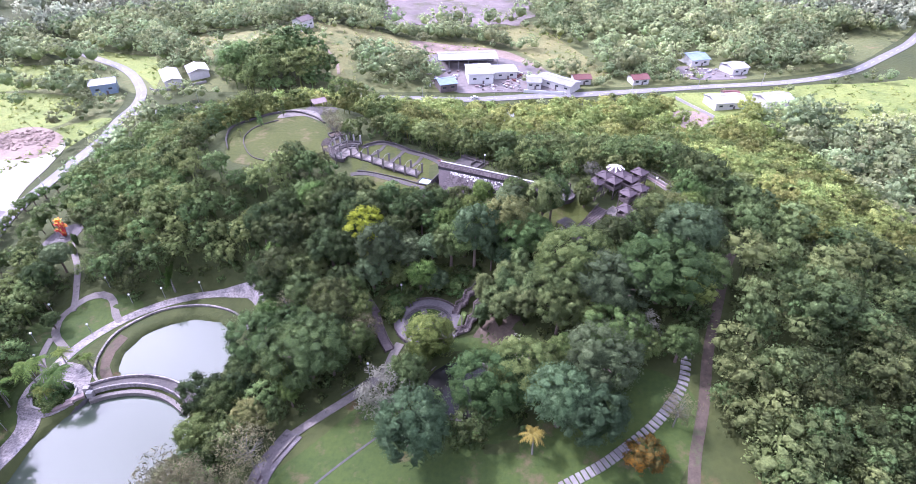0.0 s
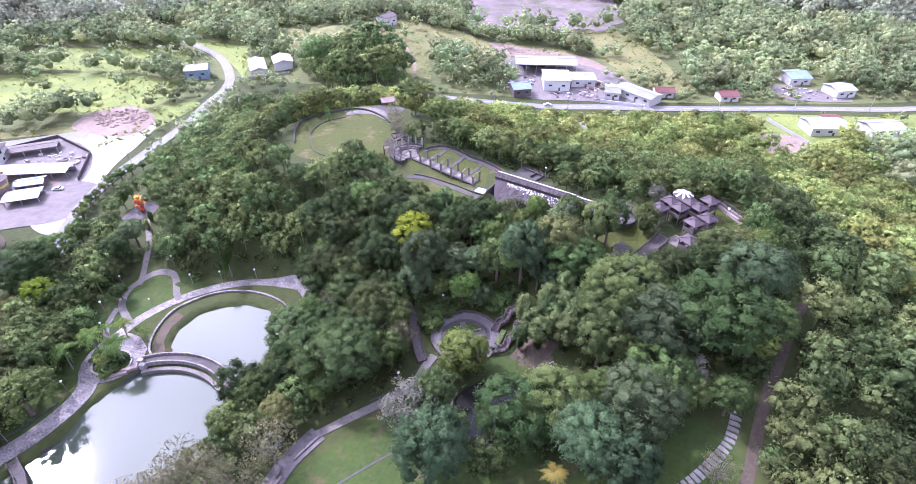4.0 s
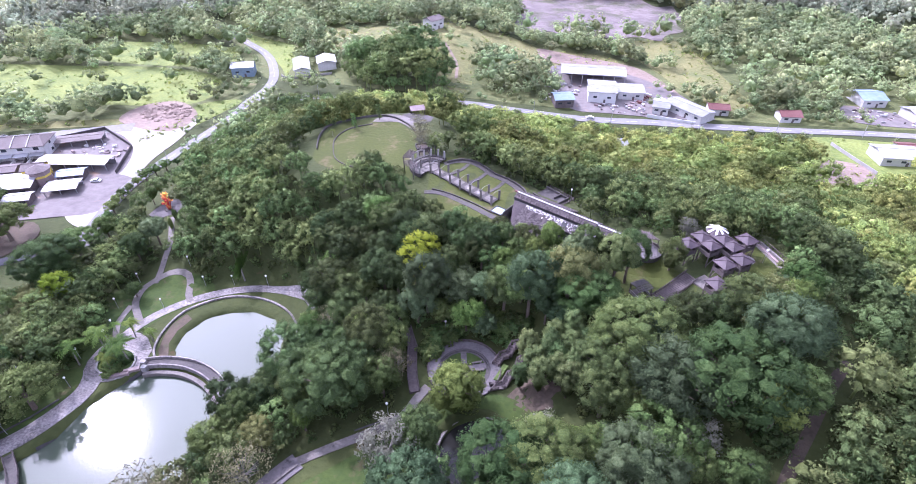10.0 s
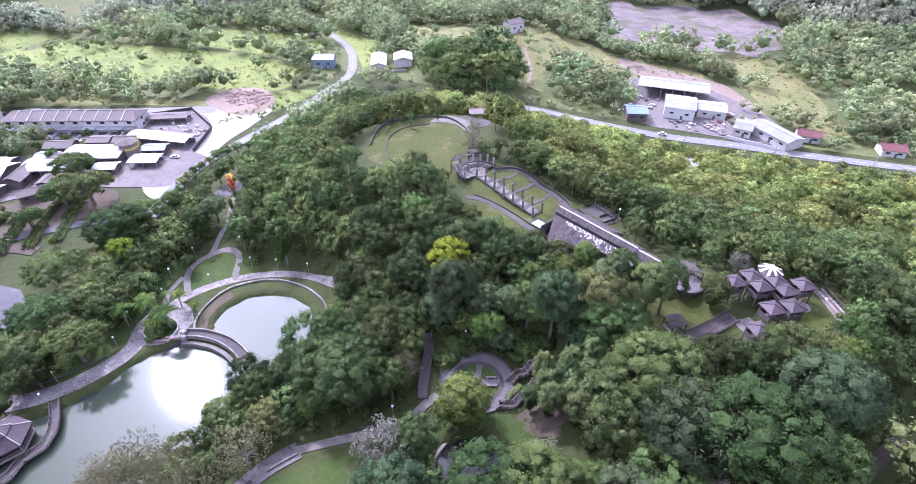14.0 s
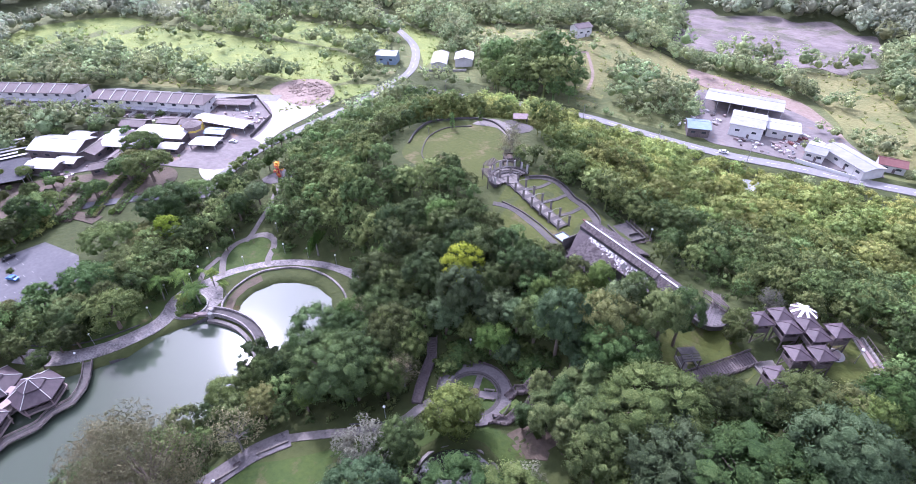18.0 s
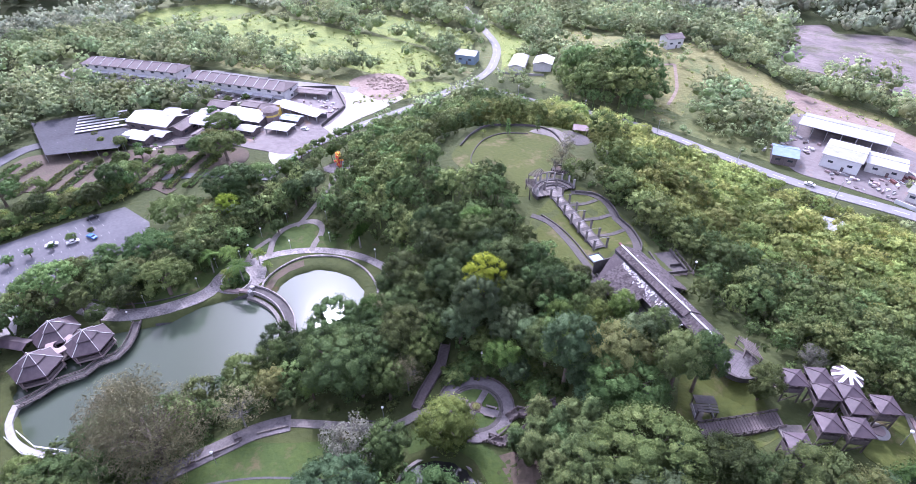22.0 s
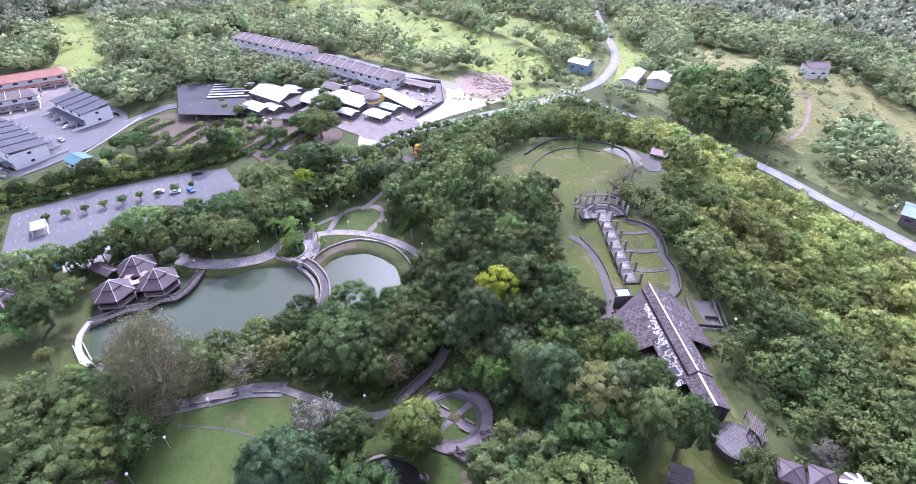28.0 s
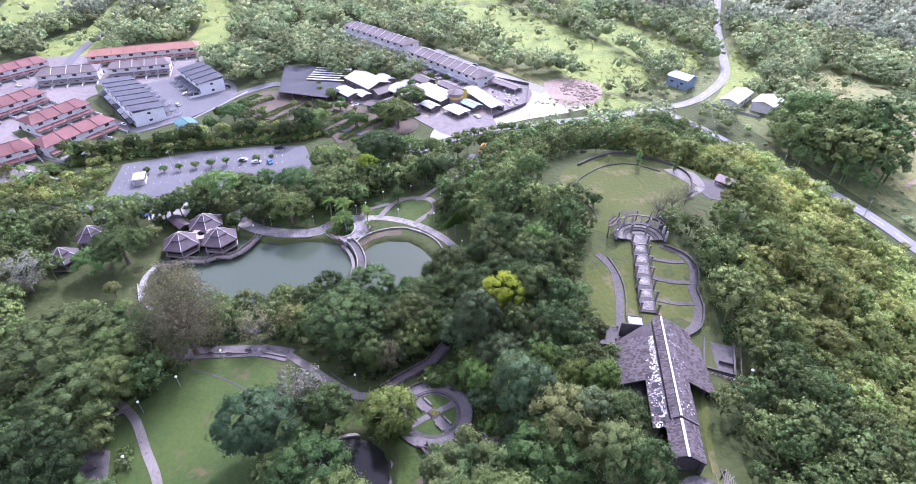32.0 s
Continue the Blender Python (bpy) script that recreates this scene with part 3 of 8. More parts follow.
def ribbon(points, width, lift=0.12, thick=0.5, height=None, step=2.0, closed=False, keep=1.5):
    """A strip of that width along the points, draped on the ground, or at a height given as a number or a function of x, y."""
    line = curve(points, step, closed)
    n = len(line)
    left, mid, right = [], [], []
    for i, (x, y) in enumerate(line):
        ax, ay = line[(i - 1) % n] if closed else line[max(i - 1, 0)]
        bx, by = line[(i + 1) % n] if closed else line[min(i + 1, n - 1)]
        d = math.hypot(bx - ax, by - ay) or 1.0
        nx, ny = -(by - ay) / d * width / 2, (bx - ax) / d * width / 2
        for row, (px, py) in ((left, (x + nx, y + ny)), (mid, (x, y)), (right, (x - nx, y - ny))):
            z = lh(px, py) if height is None else height(px, py) if callable(height) else height
            row.append((px, py, z + lift))
    if keep is not None:
        for (ax, ay), (bx, by) in zip(line[::3], line[3::3] or [line[-1]]):
            CLEAR.append((ax, ay, bx, by, width / 2 + keep))
    pts = left + mid + right + [(x, y, z - thick) for x, y, z in left] + [(x, y, z - thick) for x, y, z in right]
    faces = []
    for i in range(n if closed else n - 1):
        j = (i + 1) % n
        faces += [(i, i + n, j + n, j), (i + n, i + 2 * n, j + 2 * n, j + n), (i + 3 * n, i, j, j + 3 * n), (i + 2 * n, i + 4 * n, j + 4 * n, j + 2 * n)]
    g = Geo()
    g.add(pts, [q[::-1] for q in faces])
    return g


def fence(points, height, width, base=None, lift=0.0, step=2.0, closed=False, keep=None):
    """A wall of that height along the points."""
    h0 = (lambda x, y: lh(x, y) + height) if base is None else (lambda x, y: base + height)
    return ribbon(points, width, lift, height + 0.6, h0, step, closed, keep)


def patch(points, lift=0.1, grid=6.0, smooth=True, keep=0.0):
    """A sheet with the outline of the points, draped on the ground."""
    from mathutils.geometry import delaunay_2d_cdt

    ring = curve(points, 3.0, True) if smooth else list(points)
    if not smooth:
        ring = [(a[0] + (b[0] - a[0]) * k / m, a[1] + (b[1] - a[1]) * k / m) for a, b in zip(points, points[1:] + points[:1])
                for m in [max(1, int(math.hypot(b[0] - a[0], b[1] - a[1]) / grid))] for k in range(m)]
    xs, ys = [p[0] for p in ring], [p[1] for p in ring]
    gx, gy = np.meshgrid(np.arange(min(xs), max(xs), grid), np.arange(min(ys), max(ys), grid))
    inner = edge_distance(gx, gy, ring) > grid * 0.35
    pts = [Vector(p) for p in ring] + [Vector((float(a), float(b))) for a, b in zip(gx[inner], gy[inner])]
    n = len(ring)
    v, _, f, *_ = delaunay_2d_cdt(pts, [(i, (i + 1) % n) for i in range(n)], [], 1, 1e-4)
    z = land(np.array([p.x for p in v]), np.array([p.y for p in v])) + lift
    g = Geo()
    g.add([(p.x, p.y, float(q)) for p, q in zip(v, z)], f)
    # a short skirt under the rim
    g.add([(x, y, lh(x, y) + lift) for x, y in ring] + [(x, y, lh(x, y) - 0.3) for x, y in ring], [(i, i + n, (i + 1) % n + n, (i + 1) % n) for i in range(n)])
    if keep is not None:
        OPEN.append((ring, keep))
    return g


OPEN = []  # outlines, margin: open ground with no wild tree


def ground_sheet():
    def lines(lo, hi, step, ends):
        mid = list(np.arange(lo, hi + 0.01, step))
        out, d, x = [], step, hi
        while x < ends[1]:
            d = min(d * 1.25, 6.5 if x < 520 else 160)
            x += d
            out.append(x)
        low, d, x = [], step, lo
        while x > ends[0]:
            d = min(d * 1.25, 6.5 if x > -480 else 160)
            x -= d
            low.append(x)
        return np.array(low[::-1] + mid + out)

    xs, ys = lines(-140, 90, 1.6, (-2600, 2600)), lines(10, 212, 1.6, (-2200, 3200))
    gx, gy = np.meshgrid(xs, ys)
    v = np.stack([gx.ravel(), gy.ravel(), land(gx.ravel(), gy.ravel())], 1)
    k = np.arange(gx.size).reshape(gx.shape)
    f = np.stack([k[:-1, :-1], k[:-1, 1:], k[1:, 1:], k[1:, :-1]], -1).reshape(-1, 4)
    ob = new("ground", bulk("ground", v, f, GRASS, smooth=True))
    tagged(ob, "grassy hilly ground with brown worn patches", "ground", kind="structure")


ground_sheet()


def structure(name, geo, material, label, category):
    return tagged(part(name, geo, material), label, category, kind="structure")

# ---- leaf masses ----
rng = np.random.default_rng(7)


def cards(r, points, normals, size, stretch=1.5, droop=0.0, shade=None):
    """One bent leaf clump (two triangles) at each point; with shade, also its vertex normals."""
    n = len(points)
    nor = normals + r.normal(0, 0.55, (n, 3))
    nor /= np.linalg.norm(nor, axis=1, keepdims=True)
    t = np.cross(nor, r.normal(0, 1, (n, 3)))
    t[:, 2] -= droop
    t /= np.linalg.norm(t, axis=1, keepdims=True)
    b = np.cross(nor, t)
    s = (size * r.uniform(0.6, 1.25, n))[:, None]
    a, c = t * s * stretch, b * s
    lift = nor * s * 0.35
    v = np.stack([points - a, points + c * 0.8 + lift, points + a, points - c * 0.8 + lift], 1).reshape(-1, 3)
    k = np.arange(n)[:, None] * 4
    f = np.concatenate([k + [0, 2, 1], k + [0, 3, 2]], 0)
    if shade is None:
        return v, f
    m = shade / np.linalg.norm(shade, axis=1, keepdims=True) * 0.78 + nor * 0.22
    return v, f, np.repeat(m / np.linalg.norm(m, axis=1, keepdims=True), 4, 0)


def lump(r, centre, rad, squash, rough=0.22, base=None):
    bv, bf = base or (ICO_V, ICO_F)
    d = 1 + rough * r.normal(0, 1, len(bv)).clip(-1.6, 1.6)
    return bv * (rad * d)[:, None] * [1, 1, squash] + centre, bf


def crown(r, radius, depth, lobes, leaves, leaf, shape="dome", squash=0.8, droop=0.0, stretch=1.4, lobe=0.24, core=0.5, base=None, inner=0.5):
    """Leaf mass of a tree, its middle at the origin: an inner lump, and round it many rounded boughs fringed with sprays of leaves."""
    base = base or BOUGH
    vs, fs, ns, k = [], [], [], 0
    if shape in ("dome", "round"):
        v, f = lump(r, np.array([0, 0, -0.06 * depth]), 1.0, 1.0, 0.13, base)
        v = v * [radius * inner, radius * inner, depth * inner * 0.62]
        vs.append(v), fs.append(f), ns.append(v / np.linalg.norm(v, axis=1, keepdims=True))
        k = len(v)
    big = [(r.uniform(0, 6.28), r.uniform(-0.2, 0.9), r.uniform(0.75, 1.2)) for _ in range(7)]
    for i in range(lobes):
        u, a = (i + 0.5) / lobes, i * 2.399 + r.uniform(-0.5, 0.5)
        lr = radius * lobe * min(1.3, max(0.62, math.exp(r.normal(0, 0.3))))
        if shape == "spire":
            z = 1 - 2 * u
            rr = 0.62 * (1 - z) / 2 + 0.05
            c = np.array([radius * rr * math.cos(a), radius * rr * math.sin(a), depth * 0.5 * z])
        elif shape == "flat":
            rr = math.sqrt(u) * 0.92
            c = np.array([radius * rr * math.cos(a), radius * rr * math.sin(a), depth * (0.3 - 0.5 * rr * rr) + r.normal(0, 0.07 * depth)])
        elif shape == "loose":
            rr, z = r.uniform(0.25, 0.95), r.uniform(-0.9, 1)
            c = np.array([radius * rr * math.cos(a) * math.sqrt(1 - 0.8 * z * z), radius * rr * math.sin(a) * math.sqrt(1 - 0.8 * z * z), depth * 0.5 * z])
        else:
            z = 1 - (1.35 if shape == "dome" else 1.6) * u
            # boughs push the outline in and out
            push = 0.84
            for ba, bz, bs in big:
                near = math.cos(a - ba) * math.sqrt(max(0, 1 - z * z)) * math.sqrt(1 - bz * bz) + z * bz
                push += (bs - 0.97) * 1.1 * max(0.0, near - 0.45)
            push += r.uniform(-0.07, 0.05)
            rr = math.sqrt(max(0.02, 1 - z * z)) * push
            c = np.array([radius * rr * math.cos(a), radius * rr * math.sin(a), depth * 0.5 * z * push])
        out = c / [radius, radius, depth * 0.5]
        out /= np.linalg.norm(out) + 1e-6
        if core and shape != "loose":
            v, f = lump(r, np.zeros(3), lr * core, squash, 0.26, TUFT)
            v = v * r.uniform(0.75, 1.3, 3) + c
            d = v - c + r.normal(0, 0.3 * lr, v.shape) + out * lr * 0.6
            d /= np.linalg.norm(d, axis=1, keepdims=True)
            vs.append(v), fs.append(f + k), ns.append(d)
            k += len(v)
        m = max(1, leaves // lobes)
        d = r.normal(0, 1, (m, 3))
        d[:, 2] = np.abs(d[:, 2]) * 1.1 - 0.35
        d /= np.linalg.norm(d, axis=1, keepdims=True)
        p = c + d * (lr * (r.uniform(0.62, 1.15, m) if shape == "loose" else r.uniform(core, 1.15, m)))[:, None] * [1, 1, squash]
        v, f, nn = cards(r, p, d + [0, 0, 0.35], leaf, stretch, droop, d + out * 0.8)
        vs.append(v), fs.append(f + k), ns.append(nn)
        k += len(v)
    return np.concatenate(vs), np.concatenate(fs), np.concatenate(ns)

# ---- water ----
for ring, z, m, lab in ((UPPER_POND, -0.75, PONDWATER, "still green water of the round pond"), (LOWER_POND, -0.95, PONDWATER, "still green water of the long pond"), (SMALL_POND, 12.75, DARKWATER, "dark still water of the small round pond")):
    cx, cy = sum(p[0] for p in ring) / len(ring), sum(p[1] for p in ring) / len(ring)
    big = [(cx + (x - cx) * 1.02, cy + (y - cy) * 1.02) for x, y in ring]
    structure("water", Geo().slab(curve(big, 2.0, True), z, 0.1), m, lab, "water")

# ---- roads, yards and fields ----
ROADS = [
    ([(-158, 128), (-167, 148), (-174, 172), (-175, 205), (-174, 240), (-177, 262), (-178, 284), (-187, 306), (-211, 336), (-251, 364), (-316, 406), (-385, 456)], 5.6, "sunlit two-lane road past the yard and up the valley"),
    ([(-178, 266), (-153, 275), (-128, 280), (-91, 288), (-60, 291), (-31, 290), (5, 291), (39, 297), (73, 300), (108, 304), (144, 310), (200, 319), (246, 336), (286, 365), (336, 406), (400, 470)], 6.0, "pale asphalt main road along the foot of the hill"),
    ([(-150, -120), (-148, -40), (-146, 2), (-147, 25)], 7.0, "grey asphalt road into the car park"),
    ([(-158, -70), (-172, -50), (-184, -31), (-210, -17), (-222, 5), (-233, 21), (-253, 41), (-266, 62), (-262, 76)], 7.0, "estate road with white-edged verges"),
    ([(-325, -67), (-361, -68), (-402, -62), (-450, -40)], 6.0, "narrow estate road between terraces"),
    ([(-305, 170), (-270, 186), (-240, 203), (-215, 218)], 9.0, "service road behind the terraced shophouses"),
    ([(-225, 60), (-205, 78), (-190, 92), (-178, 96)], 5.0, "pale dirt track through the nursery"),
    ([(-192, 98), (-180, 112), (-168, 122), (-158, 130)], 4.5, "grey lane beside the nursery"),
]
for pts, w, lab in ROADS:
    structure("road", ribbon(pts, w, 0.34, 0.6, step=4.0, keep=2.0), ASPHALT if "estate" in lab or "car park" in lab or " lane" in lab else MULCH if "dirt" in lab else ROADGREY if "foot of the hill" in lab else ROADTAR, lab, "road")
for pts, w, _ in ROADS[:2]:
    line = curve(pts, 9.0)
    CLEAR.extend((*a, *b, w / 2 + 3.5) for a, b in zip(line, line[1:]))
road_marks = Geo()
for pts, w, _ in ROADS[:2]:
    line = curve(pts, 5.0)
    for a, b in zip(line[1::2], line[2::2]):
        road_marks.beam((*a, lh(*a) + 0.39), (*b, lh(*b) + 0.39), 0.16, 0.05)
structure("road_markings", road_marks, WHITE, "worn white centre line on the road", "marking")

WILD_RINGS = []
PATCHES = [
    ("field", [(-470, 190), (-450, 250), (-400, 268), (-330, 282), (-262, 297), (-215, 290), (-202, 262), (-215, 246), (-250, 238), (-310, 222), (-370, 196), (-420, 168)], FIELD, "sunlit green field of creepers in the valley"),
    ("field", [(-340, 330), (-250, 345), (-225, 318), (-260, 300), (-330, 300)], FIELD, "bright green clearing by the valley road"),
    ("field", [(-480, 30), (-480, -10), (-440, 2), (-390, 4), (-362, -6), (-366, -44), (-400, -50), (-470, -48), (-486, -66), (-420, -76), (-395, -96), (-352, -84), (-346, 10), (-318, 16), (-316, 34), (-350, 36), (-375, 34)], FIELD, "green clearing behind the orange terrace"),
    ("field", [(-560, -40), (-500, -70), (-430, -100), (-400, -130), (-500, -150), (-600, -100)], FIELD, "green clearing beyond the estate"),
    ("field", [(112, 296), (150, 302), (178, 305), (212, 315), (259, 320), (330, 343), (420, 375), (440, 300), (400, 240), (300, 225), (225, 236), (168, 256), (124, 262)], FIELD, "bright open meadow on the plain"),
    ("verge", [(-206, 197), (-190, 216), (-184, 240), (-181, 262), (-190, 262), (-202, 250), (-196, 232), (-205, 214)], FIELD, "grass verge beside the sandy yard"),
    ("dry_slope", [(-198, 397), (-176, 403), (-140, 394), (-123, 398), (-108, 402), (-89, 404), (-72, 390), (-66, 365), (-66, 340), (-61, 308), (-70, 304), (-80, 317), (-100, 328), (-118, 338), (-140, 344), (-168, 350)], DRY, "dry grass slope below the lone house"),
    ("dry_slope", [(-75, 402), (-51, 398), (-30, 388), (-8, 394), (16, 392), (18, 368), (-14, 366), (-21, 342), (-34, 340), (-50, 354), (-64, 360)], DRY, "dry grass slope beyond a wooded gully"),
    ("verge", [(-254, 376), (-234, 369), (-200, 357), (-187, 338), (-180, 314), (-177, 303), (-186, 314), (-206, 334), (-232, 354)], FIELD, "bright grass verge beside the valley road"),
    ("dirt_strip", [(-318, 190), (-269, 209), (-222, 226), (-218, 221), (-262, 202), (-312, 183)], DRY, "strip of dug dry ground behind the terraces"),
    ("dry_slope", [(44, 372), (62, 336), (80, 322), (94, 330), (90, 350), (78, 392), (66, 430), (54, 446), (36, 438), (14, 430), (-10, 424), (-30, 424), (-34, 412), (-6, 410), (26, 396)], DRY, "dry brown grass behind the works"),
    ("cleared_land", [(-66, 455), (-62, 474), (-78, 500), (-74, 512), (-88, 525), (-65, 552), (-52, 540), (-36, 548), (-12, 558), (4, 550), (25, 562), (44, 540), (58, 543), (62, 524), (70, 508), (60, 490), (64, 470), (52, 456), (46, 440), (30, 446), (14, 434), (0, 440), (-20, 430), (-32, 438), (-46, 430)], CLAY, "bare greyish cleared land at the forest edge"),
    ("works_yard", [(-20, 362), (10, 364), (40, 358), (60, 332), (72, 312), (66, 306), (20, 302), (-2, 302), (-14, 328)], YARDGREY, "pale dusty yard of the timber works"),
    ("dug_ground", [(-34, 388), (-12, 388), (26, 380), (42, 364), (56, 338), (42, 352), (20, 366), (-12, 366), (-28, 372)], SOIL, "reddish-brown dug ground behind the works"),
    ("yard", [(142, 346), (168, 340), (178, 326), (142, 324)], YARDGREY, "pale dusty yard by the road"),
    ("bare_plot", [(113, 274), (132, 270), (129, 250), (109, 250)], SOIL, "reddish bare plot beside a wall"),
    ("sand_yard", [(-232, 208), (-206, 224), (-190, 235), (-184, 214), (-181, 190), (-172, 165), (-163, 140), (-176, 140), (-190, 152), (-200, 170), (-188, 178), (-200, 199)], SAND, "overbright sandy yard beside the road"),
    ("soil_heap_ground", [(-228, 222), (-230, 242), (-214, 252), (-192, 238), (-196, 218)], SOIL, "reddish heaped soil on the sandy yard"),
    ("estate_yard", [(-295, -14), (-290, 26), (-262, 42), (-238, 26), (-226, 16), (-232, 6), (-262, -10)], ASPHALT, "grey asphalt court between new terraces"),
    ("estate_ground", [(-345, -110), (-335, 14), (-316, 18), (-296, 12), (-268, -40), (-214, -2), (-186, -26), (-176, -60), (-200, -90)], YARDGREY, "concrete yards of the housing estate"),
    ("compound_yard", [(-246, 188), (-226, 210), (-200, 200), (-186, 176), (-198, 166), (-232, 170)], YARDGREY, "reddish walled compound with building rubble"),
    ("terrace_yard", [(-372, 104), (-360, 128), (-300, 164), (-236, 198), (-222, 186), (-226, 172), (-280, 146), (-340, 106)], YARDGREY, "concrete front yards of the shophouse terraces"),
    ("restaurant_yard", [(-258, 100), (-262, 130), (-236, 152), (-204, 172), (-176, 174), (-170, 150), (-186, 140), (-210, 128), (-232, 100)], YARDGREY, "grey paved courtyard among the restaurant roofs"),
    ("nursery_ground", [(-256, 60), (-232, 94), (-212, 118), (-192, 136), (-178, 126), (-190, 98), (-212, 64), (-232, 44)], MULCH, "green and brown nursery ground between plant rows"),
]
for k, (name, pts, m, lab) in enumerate(PATCHES):
    if m is FIELD or m is DRY:
        WILD_RINGS.append(curve(pts, 8.0, True))
    structure(name, patch(pts, 0.06 + 0.005 * k if m is FIELD or m is DRY else 0.16 + 0.006 * k, 8.0, keep=-2.5 if m in (FIELD, DRY, CLAY) else 0.0), m, lab, name.replace("_", " "))

for ring, lab in (
    ([(-200, 306), (-150, 300), (-60, 299), (40, 305), (150, 318), (240, 342), (300, 385), (360, 450), (300, 500), (120, 470), (40, 450), (-40, 455), (-120, 470), (-240, 440), (-300, 420)], "rough green valley floor beyond the road"),
    ([(-480, 180), (-380, 150), (-300, 182), (-215, 232), (-186, 262), (-196, 300), (-260, 350), (-330, 400), (-420, 440), (-500, 400)], "rough green valley floor beside the fields"),
    ([(100, 240), (110, 290), (180, 302), (260, 318), (340, 346), (440, 380), (470, 260), (400, 180), (260, 150), (170, 180)], "rough green plain below the hill"),
):
    structure("meadow", patch(ring, 0.03, 12.0, keep=None), MEADOW, lab, "meadow")

# estate: grass strips, concrete drains
for pts, w, lab in (([(-206, 4), (-222, -22), (-230, -34)], 7.0, "overgrown grass strip beside the new terrace"), ([(-290, -38), (-262, -28), (-240, -22)], 5.0, "grass strip behind the new terrace"), ([(-178, -20), (-196, -46), (-205, -60)], 6.0, "grass strip between red terraces"), ([(-232, -62), (-214, -48)], 5.0, "small lawn beside a red terrace")):
    structure("grass_strip", ribbon(pts, w, 0.42, 0.6, step=4.0), GRASS, lab, "grass")
for pts in ([(-201, 0), (-214, -20), (-228, -42)], [(-173, -26), (-190, -50), (-208, -78)], [(-226, 22), (-240, 34), (-258, 48)]):
    structure("drain", ribbon(pts, 0.9, 0.46, 0.6, step=4.0), PALE, "pale concrete drain along the yards", "drain")

# car park
LOT = [(-182, -3), (-186, 30), (-184, 60), (-180, 78), (-162, 81), (-150, 76), (-152, 46), (-150, 14), (-148, -4)]
structure("car_park", patch(LOT, 0.14, 5.0, smooth=False, keep=2.0), ASPHALT, "grey asphalt car park with faint bay lines", "car park")
marks = Geo()
for row_x in (-177.5, -172.5, -165.5, -160.0):
    for k in range(26):
        y = 0 + 2.7 * k
        marks.beam((row_x - 0.75, y, lh(row_x, y) + 0.2), (row_x + 0.75, y, lh(row_x, y) + 0.2), 0.13, 0.04)
structure("bay_lines", marks, PALE, "short white bay markings on the car park", "marking")
structure("driveway", patch([(-147, 14), (-132, 16), (-131, 30), (-146, 34)], 0.16, 4.0, smooth=False), PALE, "pale concrete forecourt of the pavilions", "driveway")

# ---- park lawns and walks ----
LAWN_EDGE = [(-77, 163), (-83.5, 174), (-85, 188), (-79, 198), (-66, 203), (-54, 195), (-45, 182), (-42, 168), (-46, 160), (-58, 160)]
structure("hill_lawn", patch(LAWN_EDGE, 0.06, 4.0, keep=1.0), HILLGRASS, "mown hilltop lawn with a yellowish worn middle", "lawn")
structure("terrace_lawn", patch([(-36, 160), (-33, 152), (-22, 148), (-10, 147), (-10, 166), (-4, 170), (-14, 177), (-28, 180), (-38, 178)], 0.05, 4.0, keep=1.0), HILLGRASS, "mown lawn terraces beside the pergola", "lawn")
structure("slope_lawn", patch([(9, 160), (21, 153), (33, 147), (38, 140), (45, 131), (40, 124), (30, 120), (27, 128), (24, 136), (30, 146), (20, 152), (10, 158)], 0.05, 4.0, keep=0.0), HILLGRASS, "sloping mown grass beside the long roof", "lawn")
structure("pavilion_lawn", patch([(56, 148), (62, 151), (67, 142), (62, 136), (54, 140)], 0.08, 3.0), HILLGRASS, "small bright lawn beside the stilted pavilions", "lawn")
structure("park_lawn", patch([(-62, 44), (-48, 56), (-34, 66), (-22, 79), (-13, 86), (-9.6, 82), (-8, 76), (-3, 73), (1, 72.2), (6, 73.2), (10.5, 77), (12, 83), (24, 86), (46, 80), (52, 70), (44, 56), (30, 44), (10, 38), (-10, 32), (-30, 28), (-50, 32)], 0.05, 4.0, keep=None), LAWN, "wide mown park lawn below the hill", "lawn")
structure("ring_lawn", patch([(-15, 89), (-10.4, 85), (-8, 89.5), (-3, 93), (1, 93.8), (6, 92.6), (10, 89), (12, 85.5), (16, 90), (6, 98), (-8, 96)], 0.05, 2.0, keep=None), LAWN, "mown lawn between the plaza and the small pond", "lawn")
structure("bare_patch", patch([(4, 98.5), (10, 95.5), (15, 96), (17, 101), (12, 104), (7, 103)], 0.07, 2.0, keep=None), MULCH, "brown needle litter under the conifers", "ground")
structure("picnic_pad", patch([(-24, 25), (-20, 30.5), (-11, 32), (-10, 25), (-16, 23.5)], 0.12, 3.0, smooth=False, keep=0.5), RINGSTONE, "dark paved picnic pad beside the lawn", "paving")
structure("garden_lawn", patch([(-150, 60), (-146, 84), (-136, 100), (-128, 118), (-112, 128), (-100, 124), (-108, 108), (-113, 92), (-111, 78), (-116, 62), (-128, 52), (-142, 50)], 0.05, 4.0, keep=None), LAWN, "shaded mown garden lawn beside the ponds", "lawn")

